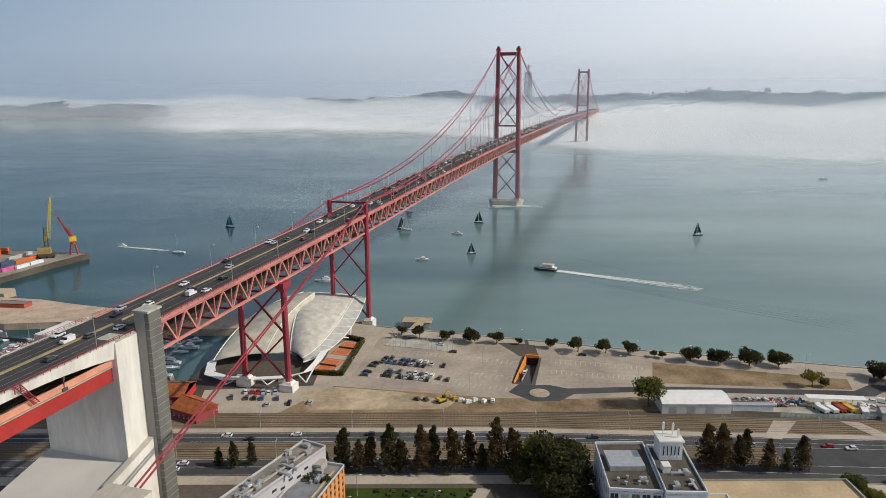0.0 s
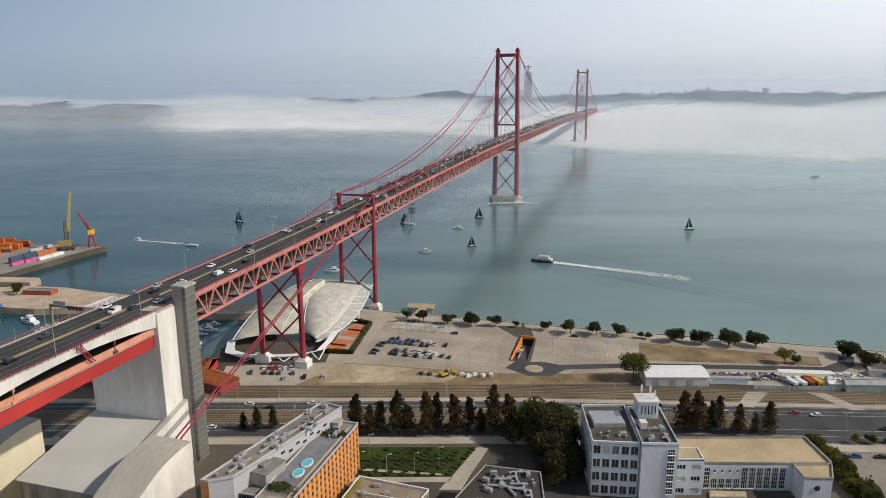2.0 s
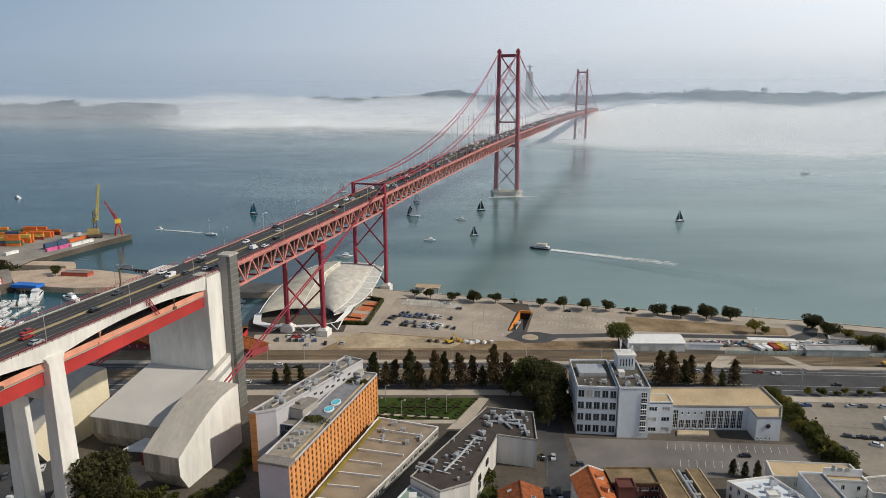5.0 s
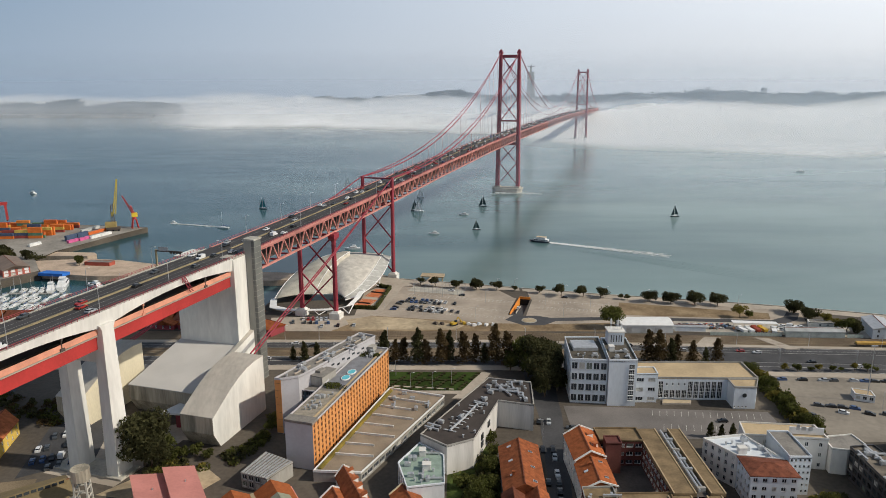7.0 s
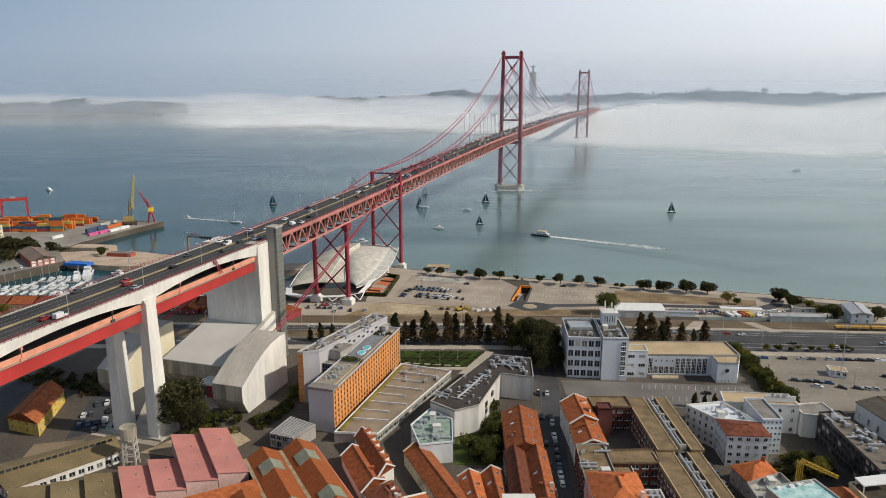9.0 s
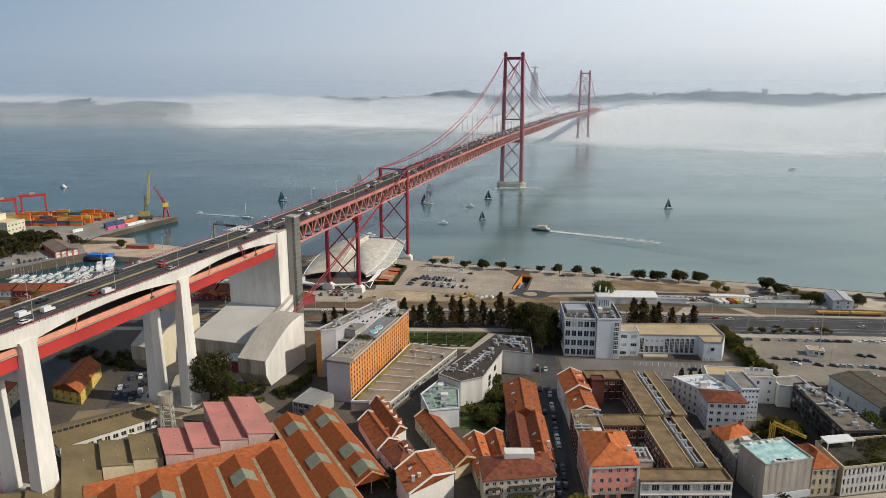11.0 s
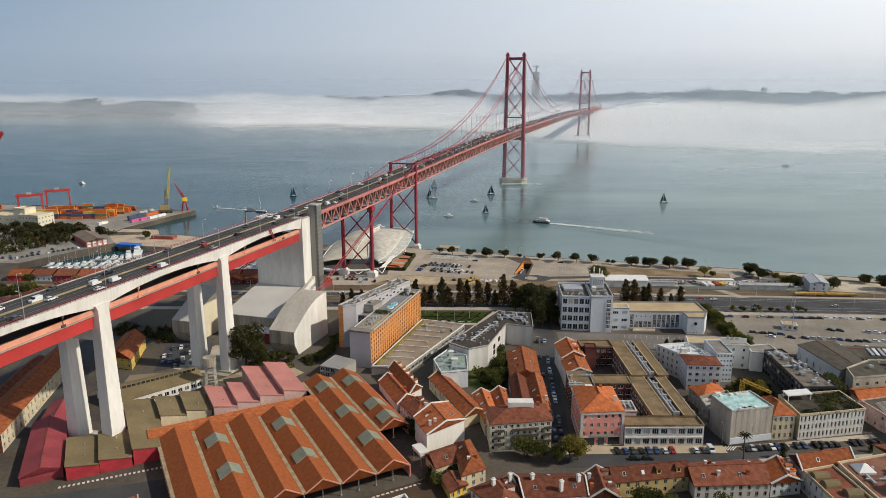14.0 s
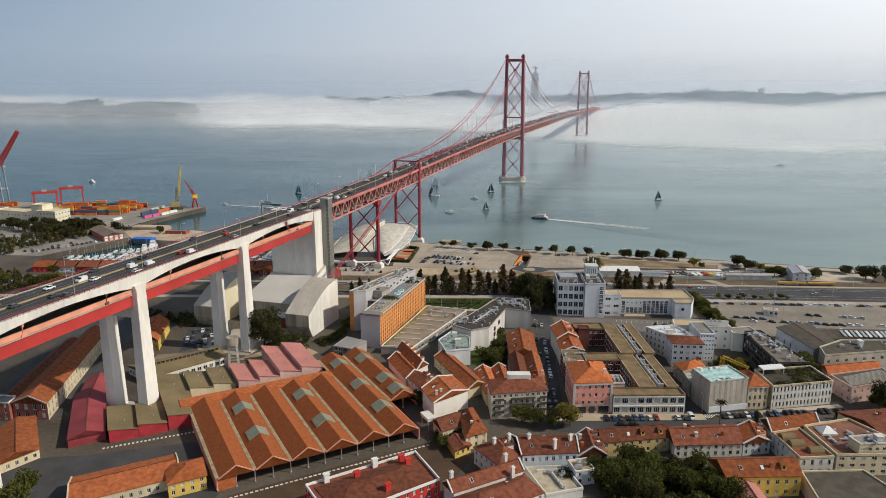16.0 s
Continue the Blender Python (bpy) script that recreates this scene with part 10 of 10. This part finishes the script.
for k in range(34):
    x, y = -330 + 120 * rr_t.random(), 262 + 18 * rr_t.random()
    tree(rr_t.choice(("mid", "shrub", "yel", "shrub")), x, y - 40 * rr_t.random(), GROUND, 0.5 + 0.5 * rr_t.random(), "scrub under the viaduct")
for x, y in ((-300, 436), (-297, 430)):
    tree("mid", x, y, 4.2, 0.6, "breakwater trees")
hd = thing("hedge", "clipped dark green hedge round the clay courts", "hedge", (0, 0, GROUND))
for a, b in (((-66, 318), (-50, 316)), ((-50, 316), (-44.5, 362)), ((-44.5, 362), (-54, 367))):
    vs, fs = [], []
    for _ in range(1400):
        f = rr_t.random()
        x, y = lerp(a, b, f)
        q = Vector((x + rr_t.uniform(-1, 1), y + rr_t.uniform(-1, 1), rr_t.uniform(0, 2.6)))
        u = Vector((rr_t.gauss(0, 1), rr_t.gauss(0, 1), rr_t.gauss(0, 1))).normalized() * 0.3
        v = u.cross(Vector((rr_t.gauss(0, 1), rr_t.gauss(0, 1), 1))).normalized() * 0.2
        i = len(vs)
        vs += [tuple(q - u), tuple(q + v), tuple(q + u), tuple(q - v)]
        fs.append((i, i + 1, i + 2, i + 3))
    raw("hedge_run", vs, fs, M_LEAF, hd)
    g = bmesh.new()
    beam(g, (*a, 1.1), (*b, 1.1), 1.3, 2.2)
    part("hedge_core", g, M_LEAF_D, hd)

# palm on the lower street
pm = thing("palm_tree", "tall slender palm above the roofs", "palm tree", (92.5, 36, GROUND))
g = bmesh.new()
tube(g, [(0, 0, -0.3), (0.2, 0, 6), (0, 0.1, 13.5)], 0.3, 8, 0.22)
part("trunk", g, M_TRUNK, pm)
g = bmesh.new()
for k in range(22):
    a = 2 * math.pi * k / 22
    el = (0.9, 0.3, -0.3)[k % 3]
    pts = [(0, 0, 13.4), (math.cos(a) * 1.3, math.sin(a) * 1.3, 13.6 + el), (math.cos(a) * 2.6, math.sin(a) * 2.6, 13.0 + el * 0.6)]
    tube(g, pts, 0.28, 4, 0.05)
part("fronds", g, M_LEAF_D, pm)

# ---- cars ----
CARCOL = [("black", (0.012, 0.012, 0.014)), ("white", (0.72, 0.73, 0.74)), ("silver", (0.40, 0.42, 0.44)), ("dark grey", (0.06, 0.065, 0.07)), ("blue", (0.035, 0.08, 0.20)), ("red", (0.33, 0.025, 0.02))]
CARS = []
glass_car = gloss("car_glass", (0.02, 0.025, 0.03), rough=0.08)


def car_shapes(van):
    L, W = (2.35, 0.92) if van else (2.15, 0.88)
    body = bmesh.new()
    prof = [(-L, 0.35), (-L, 0.85), (-L * 0.96, 1.0), (L * 0.45, 0.98), (L * 0.93, 0.80), (L, 0.62), (L, 0.35)]
    if van:
        prof = [(-L, 0.35), (-L, 1.9), (-L * 0.95, 2.0), (L * 0.35, 2.0), (L * 0.62, 1.25), (L * 0.96, 1.05), (L, 0.7), (L, 0.35)]
    loft(body, [[(x * W, y, z - (0.04 if abs(x) > 0.95 else 0)) for y, z in prof] for x in (-1, -0.93, 0.93, 1)])
    cab = bmesh.new()
    if van:
        cp = [(L * 0.34, 1.3), (L * 0.345, 1.92), (L * 0.40, 1.92), (L * 0.64, 1.27)]
        loft(cab, [[(x * W * 1.004, y, z) for y, z in cp] for x in (-1, 1)])
    else:
        loft(cab, [[(-W * a, y0, z), (W * a, y0, z), (W * a, y1, z), (-W * a, y1, z)] for z, a, y0, y1 in ((0.97, 0.94, -L * 0.9, L * 0.46), (1.38, 0.80, -L * 0.72, L * 0.14))])
    roof = bmesh.new()
    if not van:
        loft(roof, [[(-W * a, y0, z), (W * a, y0, z), (W * a, y1, z), (-W * a, y1, z)] for z, a, y0, y1 in ((1.375, 0.80, -L * 0.72, L * 0.14), (1.45, 0.72, -L * 0.66, L * 0.08))])
    else:
        box(roof, -W * 0.9, W * 0.9, -L * 0.9, L * 0.3, 2.0, 2.04)
    return body, cab, roof


def make_car(k, van=False):
    nm, c = CARCOL[k]
    paint = gloss("car_paint_%s" % nm.replace(" ", "_"), c, rough=0.28, coat=0.4)
    th = thing("van" if van else "car", "%s delivery van on the road" % nm if van else "%s passenger car parked or driving on asphalt" % nm, "van" if van else "car", (0, 0, 0), 0, "cars")
    body, cab, roof = car_shapes(van)
    part("body", body, paint, th)
    part("glasshouse", cab, glass_car, th, "dark car windows")
    part("roof", roof, paint, th)
    wm = LEAFMESH.get("wheel")
    if not wm:
        g = bmesh.new()
        tube(g, [(-0.11, 0, 0), (0.11, 0, 0)], 0.33, 12)
        wm = bpy.data.meshes.new("wheel")
        g.to_mesh(wm)
        g.free()
        wm.materials.append(M_BLACK)
        LEAFMESH["wheel"] = wm
    for x in (-0.8, 0.8):
        for y in (-1.35, 1.35):
            share("wheel", wm, pose(x, y, 0.33), th)
    return th


CARS = [make_car(k) for k in range(6)] + [make_car(1, True)]
used = set()


def car(x, y, z, deg, k):
    """k: which colour; the first of a kind is the model itself."""
    m = pose(x, y, z, 0, 0, deg)
    if k not in used:
        used.add(k)
        CARS[k].matrix_basis = m
        return CARS[k]
    return copy_thing(CARS[k], m)


rc_ = random.Random(21)
PICK = (0, 0, 1, 1, 1, 2, 2, 3, 3, 4, 5, 6)
BRM = pose(*BR, 0, 0, BRZ)
FAR_CAR = {}


def plain_car(k, m, label, group):
    """A car for places where it shows small: body with its windows."""
    if "b" not in FAR_CAR:
        L, W = 2.15, 0.88
        g = bmesh.new()
        loft(g, [[(x * W, y, z) for y, z in ((-L, 0.02), (-L, 0.9), (-L * 0.9, 1.0), (L * 0.45, 0.98), (L * 0.95, 0.8), (L, 0.6), (L, 0.02))] for x in (-1, 1)])
        loft(g, [[(-W * a, y0, z), (W * a, y0, z), (W * a, y1, z), (-W * a, y1, z)] for z, a, y0, y1 in ((1.36, 0.81, -L * 0.73, L * 0.15), (1.46, 0.72, -L * 0.66, L * 0.08))])
        bmesh.ops.recalc_face_normals(g, faces=g.faces)
        FAR_CAR["b"] = bpy.data.meshes.new("car")
        g.to_mesh(FAR_CAR["b"])
        g.free()
        g = bmesh.new()
        loft(g, [[(-W * a, y0, z), (W * a, y0, z), (W * a, y1, z), (-W * a, y1, z)] for z, a, y0, y1 in ((0.97, 0.94, -L * 0.9, L * 0.46), (1.37, 0.80, -L * 0.72, L * 0.14))])
        bmesh.ops.recalc_face_normals(g, faces=g.faces)
        FAR_CAR["g"] = bpy.data.meshes.new("glasshouse")
        g.to_mesh(FAR_CAR["g"])
        g.free()
        FAR_CAR["g"].materials.append(glass_car)
    if k not in FAR_CAR:
        me = FAR_CAR["b"].copy()
        me.materials.append(MATS["car_paint_%s" % CARCOL[k][0].replace(" ", "_")])
        FAR_CAR[k] = me
    ob = new("car", FAR_CAR[k])
    ob.matrix_world = m
    share("glasshouse", FAR_CAR["g"], Matrix(), ob)
    tagged(ob, label, "car", group)


far_cars = [bmesh.new() for _ in CARCOL]


def far_car(k, m):
    g = far_cars[k]
    L, W = 2.15, 0.88
    loft(g, [[m @ Vector((x * W, y, z)) for y, z in ((-L, 0.0), (-L, 0.9), (-L * 0.8, 1.0), (-L * 0.6, 1.45), (L * 0.1, 1.45), (L * 0.45, 0.98), (L * 0.95, 0.8), (L, 0.0))] for x in (-1, 1)])


for lane in (-8.6, -5.2, -1.9, 1.9, 5.2, 8.6):
    s = -410 + rc_.uniform(0, 30)
    while s < 1450:
        k = rc_.choice(PICK)
        m = BRM @ pose(lane + rc_.uniform(-0.3, 0.3), s, deck_z(s) + (0.05 if s < -184 else 0.0), 0, 0, 0 if lane > 0 else 180)
        if s < -60:
            q = m.to_euler()
            t_ = m.translation
            car(t_.x, t_.y, t_.z, math.degrees(q.z), k)
        elif s < 300:
            plain_car(min(k, 5), m, "%s car driving on the bridge deck" % CARCOL[min(k, 5)][0], "cars on the bridge")
        else:
            far_car(min(k, 5), m)
        s += rc_.choice((9, 12, 16, 22, 30, 44)) * (2.3 if s < -60 else 1.5) * (1.3 if abs(lane) > 8 else 1)

for k, g in enumerate(far_cars):
    fc = part("far_cars", g, MATS["car_paint_%s" % CARCOL[k][0].replace(" ", "_")], None)
    tagged(fc, "%s cars queueing far along the bridge deck" % CARCOL[k][0], "cars", kind="stuff")

# car parks and kerbs: (start, end, number, heading, share taken)
ROWS_OF_CARS = [
    ((-35, 331), (-39, 316), 5, 75, 0.9), ((-30, 338), (-9, 332), 8, -12, 0.9), ((-31, 333), (-10, 327), 8, -12, 0.85), ((-27, 321), (-6, 315), 9, -12, 0.9), ((-29, 316), (-8, 310), 9, -12, 0.9), ((-6, 329), (0, 327), 2, -12, 0.7), ((-2, 312), (2, 310), 2, -12, 0.8),
    ((-100, 298), (-78, 296), 9, 10, 0.7), ((-97, 291), (-72, 290), 8, 12, 0.6), ((-88, 283), (-60, 286), 7, 0, 0.35),
    ((30.2, 57), (37.2, 165), 20, -4, 0.75), ((27.6, 57), (32.8, 165), 20, -4, 0.7),
    ((50, 47.6), (86, 48.8), 13, 3, 0.8), ((40, 41.5), (60, 42.5), 5, 92, 0.5), ((100, 50.2), (154, 56), 22, 5, 0.9),
    ((150, 209), (260, 203), 24, 86, 0.8), ((158, 181), (172, 178), 4, 70, 0.8), ((165, 174), (200, 170), 11, 60, 0.75), ((190, 188), (232, 180), 10, 55, 0.6), ((186, 160), (222, 156), 9, 60, 0.5), ((205, 168), (250, 164), 11, 60, 0.7), ((150, 172), (146, 165), 2, 30, 1.0),
    ((86, 58), (83.8, 146), 18, 4, 0.5), ((90.5, 62), (87.5, 128), 12, 4, 0.6),
    ((-162, 152), (-152, 158), 4, 20, 0.9), ((-163, 142), (-148, 148), 6, 20, 0.9), ((-160, 133), (-146, 140), 6, 20, 0.9), ((-152, 129), (-142, 134), 4, 20, 0.8),
    ((184, 279), (203, 277), 6, 30, 0.7), ((186, 285), (200, 283), 4, 60, 0.6),
    ((-10, 141), (4, 170), 6, -22, 0.5), ((-7, 141), (6, 168), 5, -22, 0.4),
    ((-374, 350), (-340, 390), 14, 40, 0.7), ((-382, 352), (-352, 392), 10, 40, 0.5), ((48, 176), (46, 160), 3, 90, 0.8),
]
for (ax, ay), (bx, by), n, deg, share_ in ROWS_OF_CARS:
    for k in range(n):
        if rc_.random() < share_:
            f = k / max(1, n - 1)
            x, y = ax + (bx - ax) * f + rc_.uniform(-0.2, 0.2), ay + (by - ay) * f
            z, dd, kk = GROUND + (0.10 if 44 < ay < 49 else (0.04 if 49 < ay < 58 else 0.015)), deg + rc_.uniform(-4, 4) + (180 if rc_.random() < 0.5 else 0), rc_.choice((0, 0, 0, 3, 3, 1, 2, 4) if ay > 300 or 49.5 < ay < 58 else ((0, 3, 0, 3, 1, 2, 1, 4, 0, 2) if 150 < ay < 215 else PICK))
            if y < 110 or kk == 6:
                car(x, y, z, dd, kk)
            else:
                plain_car(kk, pose(x, y, z, 0, 0, dd), "%s car parked on the paved ground" % CARCOL[kk][0], "parked cars")
for x, y, deg, k in ((5, 346, 80, 3), (-2, 357, 75, 1), (73, 341, 80, 0), (40, 318, -14, 1), (-88, 255.5, 90, 1), (-78, 252.5, 90, 0), (-60, 256, 90, 1), (-40, 256, 90, 3), (-30, 256, 90, 0), (-22, 252.5, 90, 1), (-20, 255.5, 90, 3), (150, 245, 88, 5), (158, 243, 88, 1), (120, 246, 88, 2), (60, 253, 90, 3), (30, 230, 90, 2), (-100, 230, 90, 1), (-98, 234, 90, 1), (180, 230, 88, 0), (200, 224, 88, 1), (110, 166, 88, 0), (230, 230, 88, 2), (93, 253, 90, 0), (10, 253, 90, 6)):
    car(x, y, GROUND + 0.0, deg, k)

# digger on the waste ground
dg = thing("excavator", "yellow excavator parked on the waste ground", "excavator", (-1, 286.5, GROUND + 0.04), 40)
for y in (-1.1, 1.1):
    g = bmesh.new()
    box(g, -2.0, 2.0, y - 0.3, y + 0.3, 0, 0.9)
    part("track", g, M_BLACK, dg)
M_DIG = surface("machine_yellow", (0.55, 0.36, 0.04), rough=0.5, var=0.15)
g = bmesh.new()
box(g, -2.2, 1.4, -1.3, 1.3, 0.9, 2.1)
part("engine_house", g, M_DIG, dg)
g = bmesh.new()
box(g, 0.2, 1.4, -1.3, -0.2, 2.1, 3.2)
part("cab", g, glass_car, dg)
g = bmesh.new()
beam(g, (1.2, 0.3, 1.8), (3.6, 0.3, 4.2), 0.5)
beam(g, (3.6, 0.3, 4.2), (5.6, 0.3, 1.6), 0.4)
box(g, 5.2, 6.1, -0.3, 0.9, 0.6, 1.6)
part("arm", g, M_DIG, dg)
for k, (x, y, m) in enumerate(((8, 287, M_WHITE), (11, 285.5, M_WHITE), (14, 287.5, M_BLUEWHITE), (18, 286, M_WHITE), (22, 286.5, M_WHITE), (5, 289, M_DIG), (-8, 288, M_DARK), (-12, 288.5, M_DARK))):
    g = bmesh.new()
    box(g, -1.4, 1.4, -0.8, 0.8, 0, 1.0)
    box(g, -1.0, 0.6, -0.7, 0.7, 1.0, 1.5)
    o = part("material_stack", g, m, None)
    o.matrix_world = pose(x, y, GROUND + 0.03, 0, 0, 20 * k)
    tagged(o, "wrapped stack of building material on waste ground", "material stack", "building materials")

# ---- lamps, masts, signs ----
def lamp_post(h, arm, label, group):
    th = thing("street_lamp", label, "street lamp", (0, 0, 0), 0, group)
    g = bmesh.new()
    tube(g, [(0, 0, 0), (0, 0, h)], 0.12, 6, 0.07)
    part("pole", g, M_METAL, th)
    g = bmesh.new()
    tube(g, [(0, 0, h), (arm, 0, h + 0.25)], 0.06, 5)
    part("arm", g, M_METAL, th)
    g = bmesh.new()
    box(g, arm - 0.1, arm + 0.7, -0.16, 0.16, h + 0.18, h + 0.34)
    part("lantern", g, M_WHITE, th)
    return th


l1 = lamp_post(9.0, 1.6, "slim grey street lamp on the bridge deck", "bridge lamps")
first = True
for k in range(34):
    s = -405 + 36 * k
    for o, dg_ in ((11.0, 180), (-11.0, 0)):
        m = BRM @ pose(o, s + (18 if o > 0 else 0), deck_z(s) + 0.28, 0, 0, dg_)
        if abs(s + 190) < 14:
            continue
        if first:
            l1.matrix_basis = m
            first = False
        else:
            copy_thing(l1, m)
l2 = lamp_post(8.0, 1.2, "tall grey lamp on the riverside", "riverside lamps")
first = True
for x, y, d in ((-27, 349.8, 0), (29.9, 360.5, 0), (41.6, 358.5, 0), (73.6, 343, 0), (-8, 344, 0), (-20, 305, 0), (12, 298, 0), (58, 325, 0), (86, 320, 0), (100, 340, 0), (125, 333, 0), (-45, 320, 0), (20, 331, 0), (66, 302, 0), (92, 304, 0), (-32, 200, 0), (-22, 198, 0), (-12, 199, 0), (-3, 203, 0), (-30, 213, 0), (150, 330, 0), (180, 321, 0), (92.5, 55, 90), (33, 152, 180), (-95, 262.5, 0), (184, 178, 0)):
    m = pose(x, y, GROUND, 0, 0, d)
    if first:
        l2.matrix_basis = m
        first = False
    else:
        copy_thing(l2, m)
cm = thing("catenary_mast", "grey overhead-line mast beside the railway", "mast", (0, 0, 0), 0, "overhead line masts")
g = bmesh.new()
tube(g, [(0, 0, 0), (0, 0, 7.5)], 0.14, 6)
part("pole", g, M_METAL, cm)
g = bmesh.new()
tube(g, [(0, 0, 6.6), (0, 3.0, 7.0)], 0.06, 5)
tube(g, [(0, 0, 5.8), (0, 3.0, 6.2)], 0.05, 5)
part("bracket", g, M_METAL, cm)
first = True
for k in range(13):
    for y in (262.0, 238.6):
        x = -190 + 38 * k + (12 if y < 250 else 0)
        m = pose(x, y + bend(x), GROUND, 0, 0, 0)
        if first:
            cm.matrix_basis = m
            first = False
        else:
            copy_thing(cm, m)
for px, py, h in ((182, 186, 26.0),):
    fm = thing("floodlight_mast", "tall slim floodlight mast on the car park", "mast", (px, py, GROUND))
    g = bmesh.new()
    tube(g, [(0, 0, 0), (0, 0, h)], 0.22, 8, 0.1)
    part("pole", g, M_METAL, fm)
    g = bmesh.new()
    box(g, -1.4, 1.4, -0.2, 0.2, h - 0.4, h + 0.3)
    part("lamp_head", g, M_METAL, fm)
gy = thing("sign_gantry", "ochre sign gantry arm over the bridge road", "sign gantry")
gy.matrix_world = BRM @ pose(0, -222, deck_z(-222), 0, 0, 0)
g = bmesh.new()
beam(g, (-11.2, 0, 0.2), (-11.2, 0, 7.6), 0.6)
part("post", g, M_YSTRIPE, gy)
g = bmesh.new()
beam(g, (-11.2, 0, 7.2), (2.0, 0, 7.2), 0.4, 0.7)
part("arm", g, M_DARK, gy)
g = bmesh.new()
box(g, -9.5, -4.8, -0.35, -0.15, 7.3, 9.0)
part("sign_panel", g, M_METAL, gy)
for k in range(4):
    g = bmesh.new()
    box(g, -4.0 + 1.5 * k, -3.2 + 1.5 * k, -0.3, 0.1, 6.3, 7.1)
    part("signal_box", g, M_DARK, gy)
# crane on the building site
tcn = thing("tower_crane", "yellow site crane folded beside the netted building", "crane", (112, 86, GROUND))
g = bmesh.new()
lattice(g, (0, 0, 0), (0, 0, 13), 0.7, 0.7, 8, 0.09)
part("mast", g, M_DIG, tcn)
g = bmesh.new()
lattice(g, (0, 0, 13), (11, -4, 9), 0.6, 0.4, 8, 0.09)
part("jib", g, M_DIG, tcn)

# ---- far bank: monument and houses ----
mon = thing("monument_pedestal", "tall grey monument pedestal of four joined pillars", "monument", (297, 2455, 126))
for a in (-1, 1):
    for b in (-1, 1):
        g = bmesh.new()
        loft(g, [[(a * p - w, b * p - w, z), (a * p + w, b * p - w, z), (a * p + w, b * p + w, z), (a * p - w, b * p + w, z)] for z, p, w in ((-30, 9.5, 4.2), (20, 8.5, 3.6), (68, 7.2, 3.4))])
        part("pillar", g, M_CONC, mon)
g = bmesh.new()
box(g, -11, 11, -11, 11, 66, 72)
box(g, -7, 7, -7, 7, -30, 66)
part("platform", g, M_CONC, mon)
g = bmesh.new()
loft(g, [[(-w, -d, z), (w, -d, z), (w, d, z), (-w, d, z)] for z, w, d in ((0, 3.6, 3.0), (9, 3.0, 2.6), (17, 3.6, 2.4), (21, 2.6, 2.0), (22, 1.2, 1.2), (24, 1.7, 1.6), (26, 0.8, 0.8))])
box(g, -13, 13, -1.2, 1.2, 17.6, 20.2)
st = part("statue", g, surface("statue_stone", (0.36, 0.36, 0.34), rough=0.9, var=0.12, scale=0.1), None)
st.matrix_world = pose(297, 2455, 198)
tagged(st, "grey stone statue with outstretched arms on a tall pedestal", "statue")
hv = [v.co.copy() for v in hills.data.vertices]
rf = random.Random(77)
vs, fs = [], []
for _ in range(1500):
    v = rf.choice(hv)
    if v.z < 55 or v.y > 4700 or noise.noise(v * 0.004) < -0.05:
        continue
    w, d, h = rf.uniform(5, 16), rf.uniform(6, 12), rf.uniform(5, 11)
    if rf.random() < 0.06:
        h *= 2.6
    x, y, z = v.x + rf.uniform(-18, 18), v.y + rf.uniform(-20, 20), v.z - 4
    i = len(vs)
    vs += [(x + a * w, y + b * d, zz) for zz in (z, z + h) for a, b in ((-1, -1), (1, -1), (1, 1), (-1, 1))]
    fs += [(i + a, i + b, i + c, i + e) for a, b, c, e in ((4, 5, 6, 7), (0, 1, 5, 4), (1, 2, 6, 5), (2, 3, 7, 6), (3, 0, 4, 7))]
fh = raw("far_houses", vs, fs, surface("far_house_walls", (0.62, 0.60, 0.57), rough=0.9, var=0.3, scale=0.02, fine=0.08))
tagged(fh, "scattered pale houses on the far hills", "houses", kind="stuff")
vs, fs = [], []
for _ in range(5200):
    v = rf.choice(hv)
    if v.z < 40 or v.y > 4300:
        continue
    r, h = rf.uniform(5, 13), rf.uniform(7, 15)
    x, y, z = v.x + rf.uniform(-30, 30), v.y + rf.uniform(-40, 40), v.z - 5
    i = len(vs)
    vs += [(x + r * math.cos(a) * rf.uniform(0.7, 1.2), y + r * math.sin(a) * rf.uniform(0.7, 1.2), z + h * 0.45) for a in (0, 1.26, 2.5, 3.77, 5.0)] + [(x + rf.uniform(-2, 2), y, z + h), (x, y, z)]
    for k in range(5):
        fs += [(i + k, i + (k + 1) % 5, i + 5), (i + (k + 1) % 5, i + k, i + 6)]
fw = raw("far_woods", vs, fs, surface("far_wood_foliage", (0.045, 0.06, 0.045), rough=0.95, var=0.4, scale=0.02, fine=0.1))
tagged(fw, "dark tree clumps on the far hills", "woods", kind="stuff")
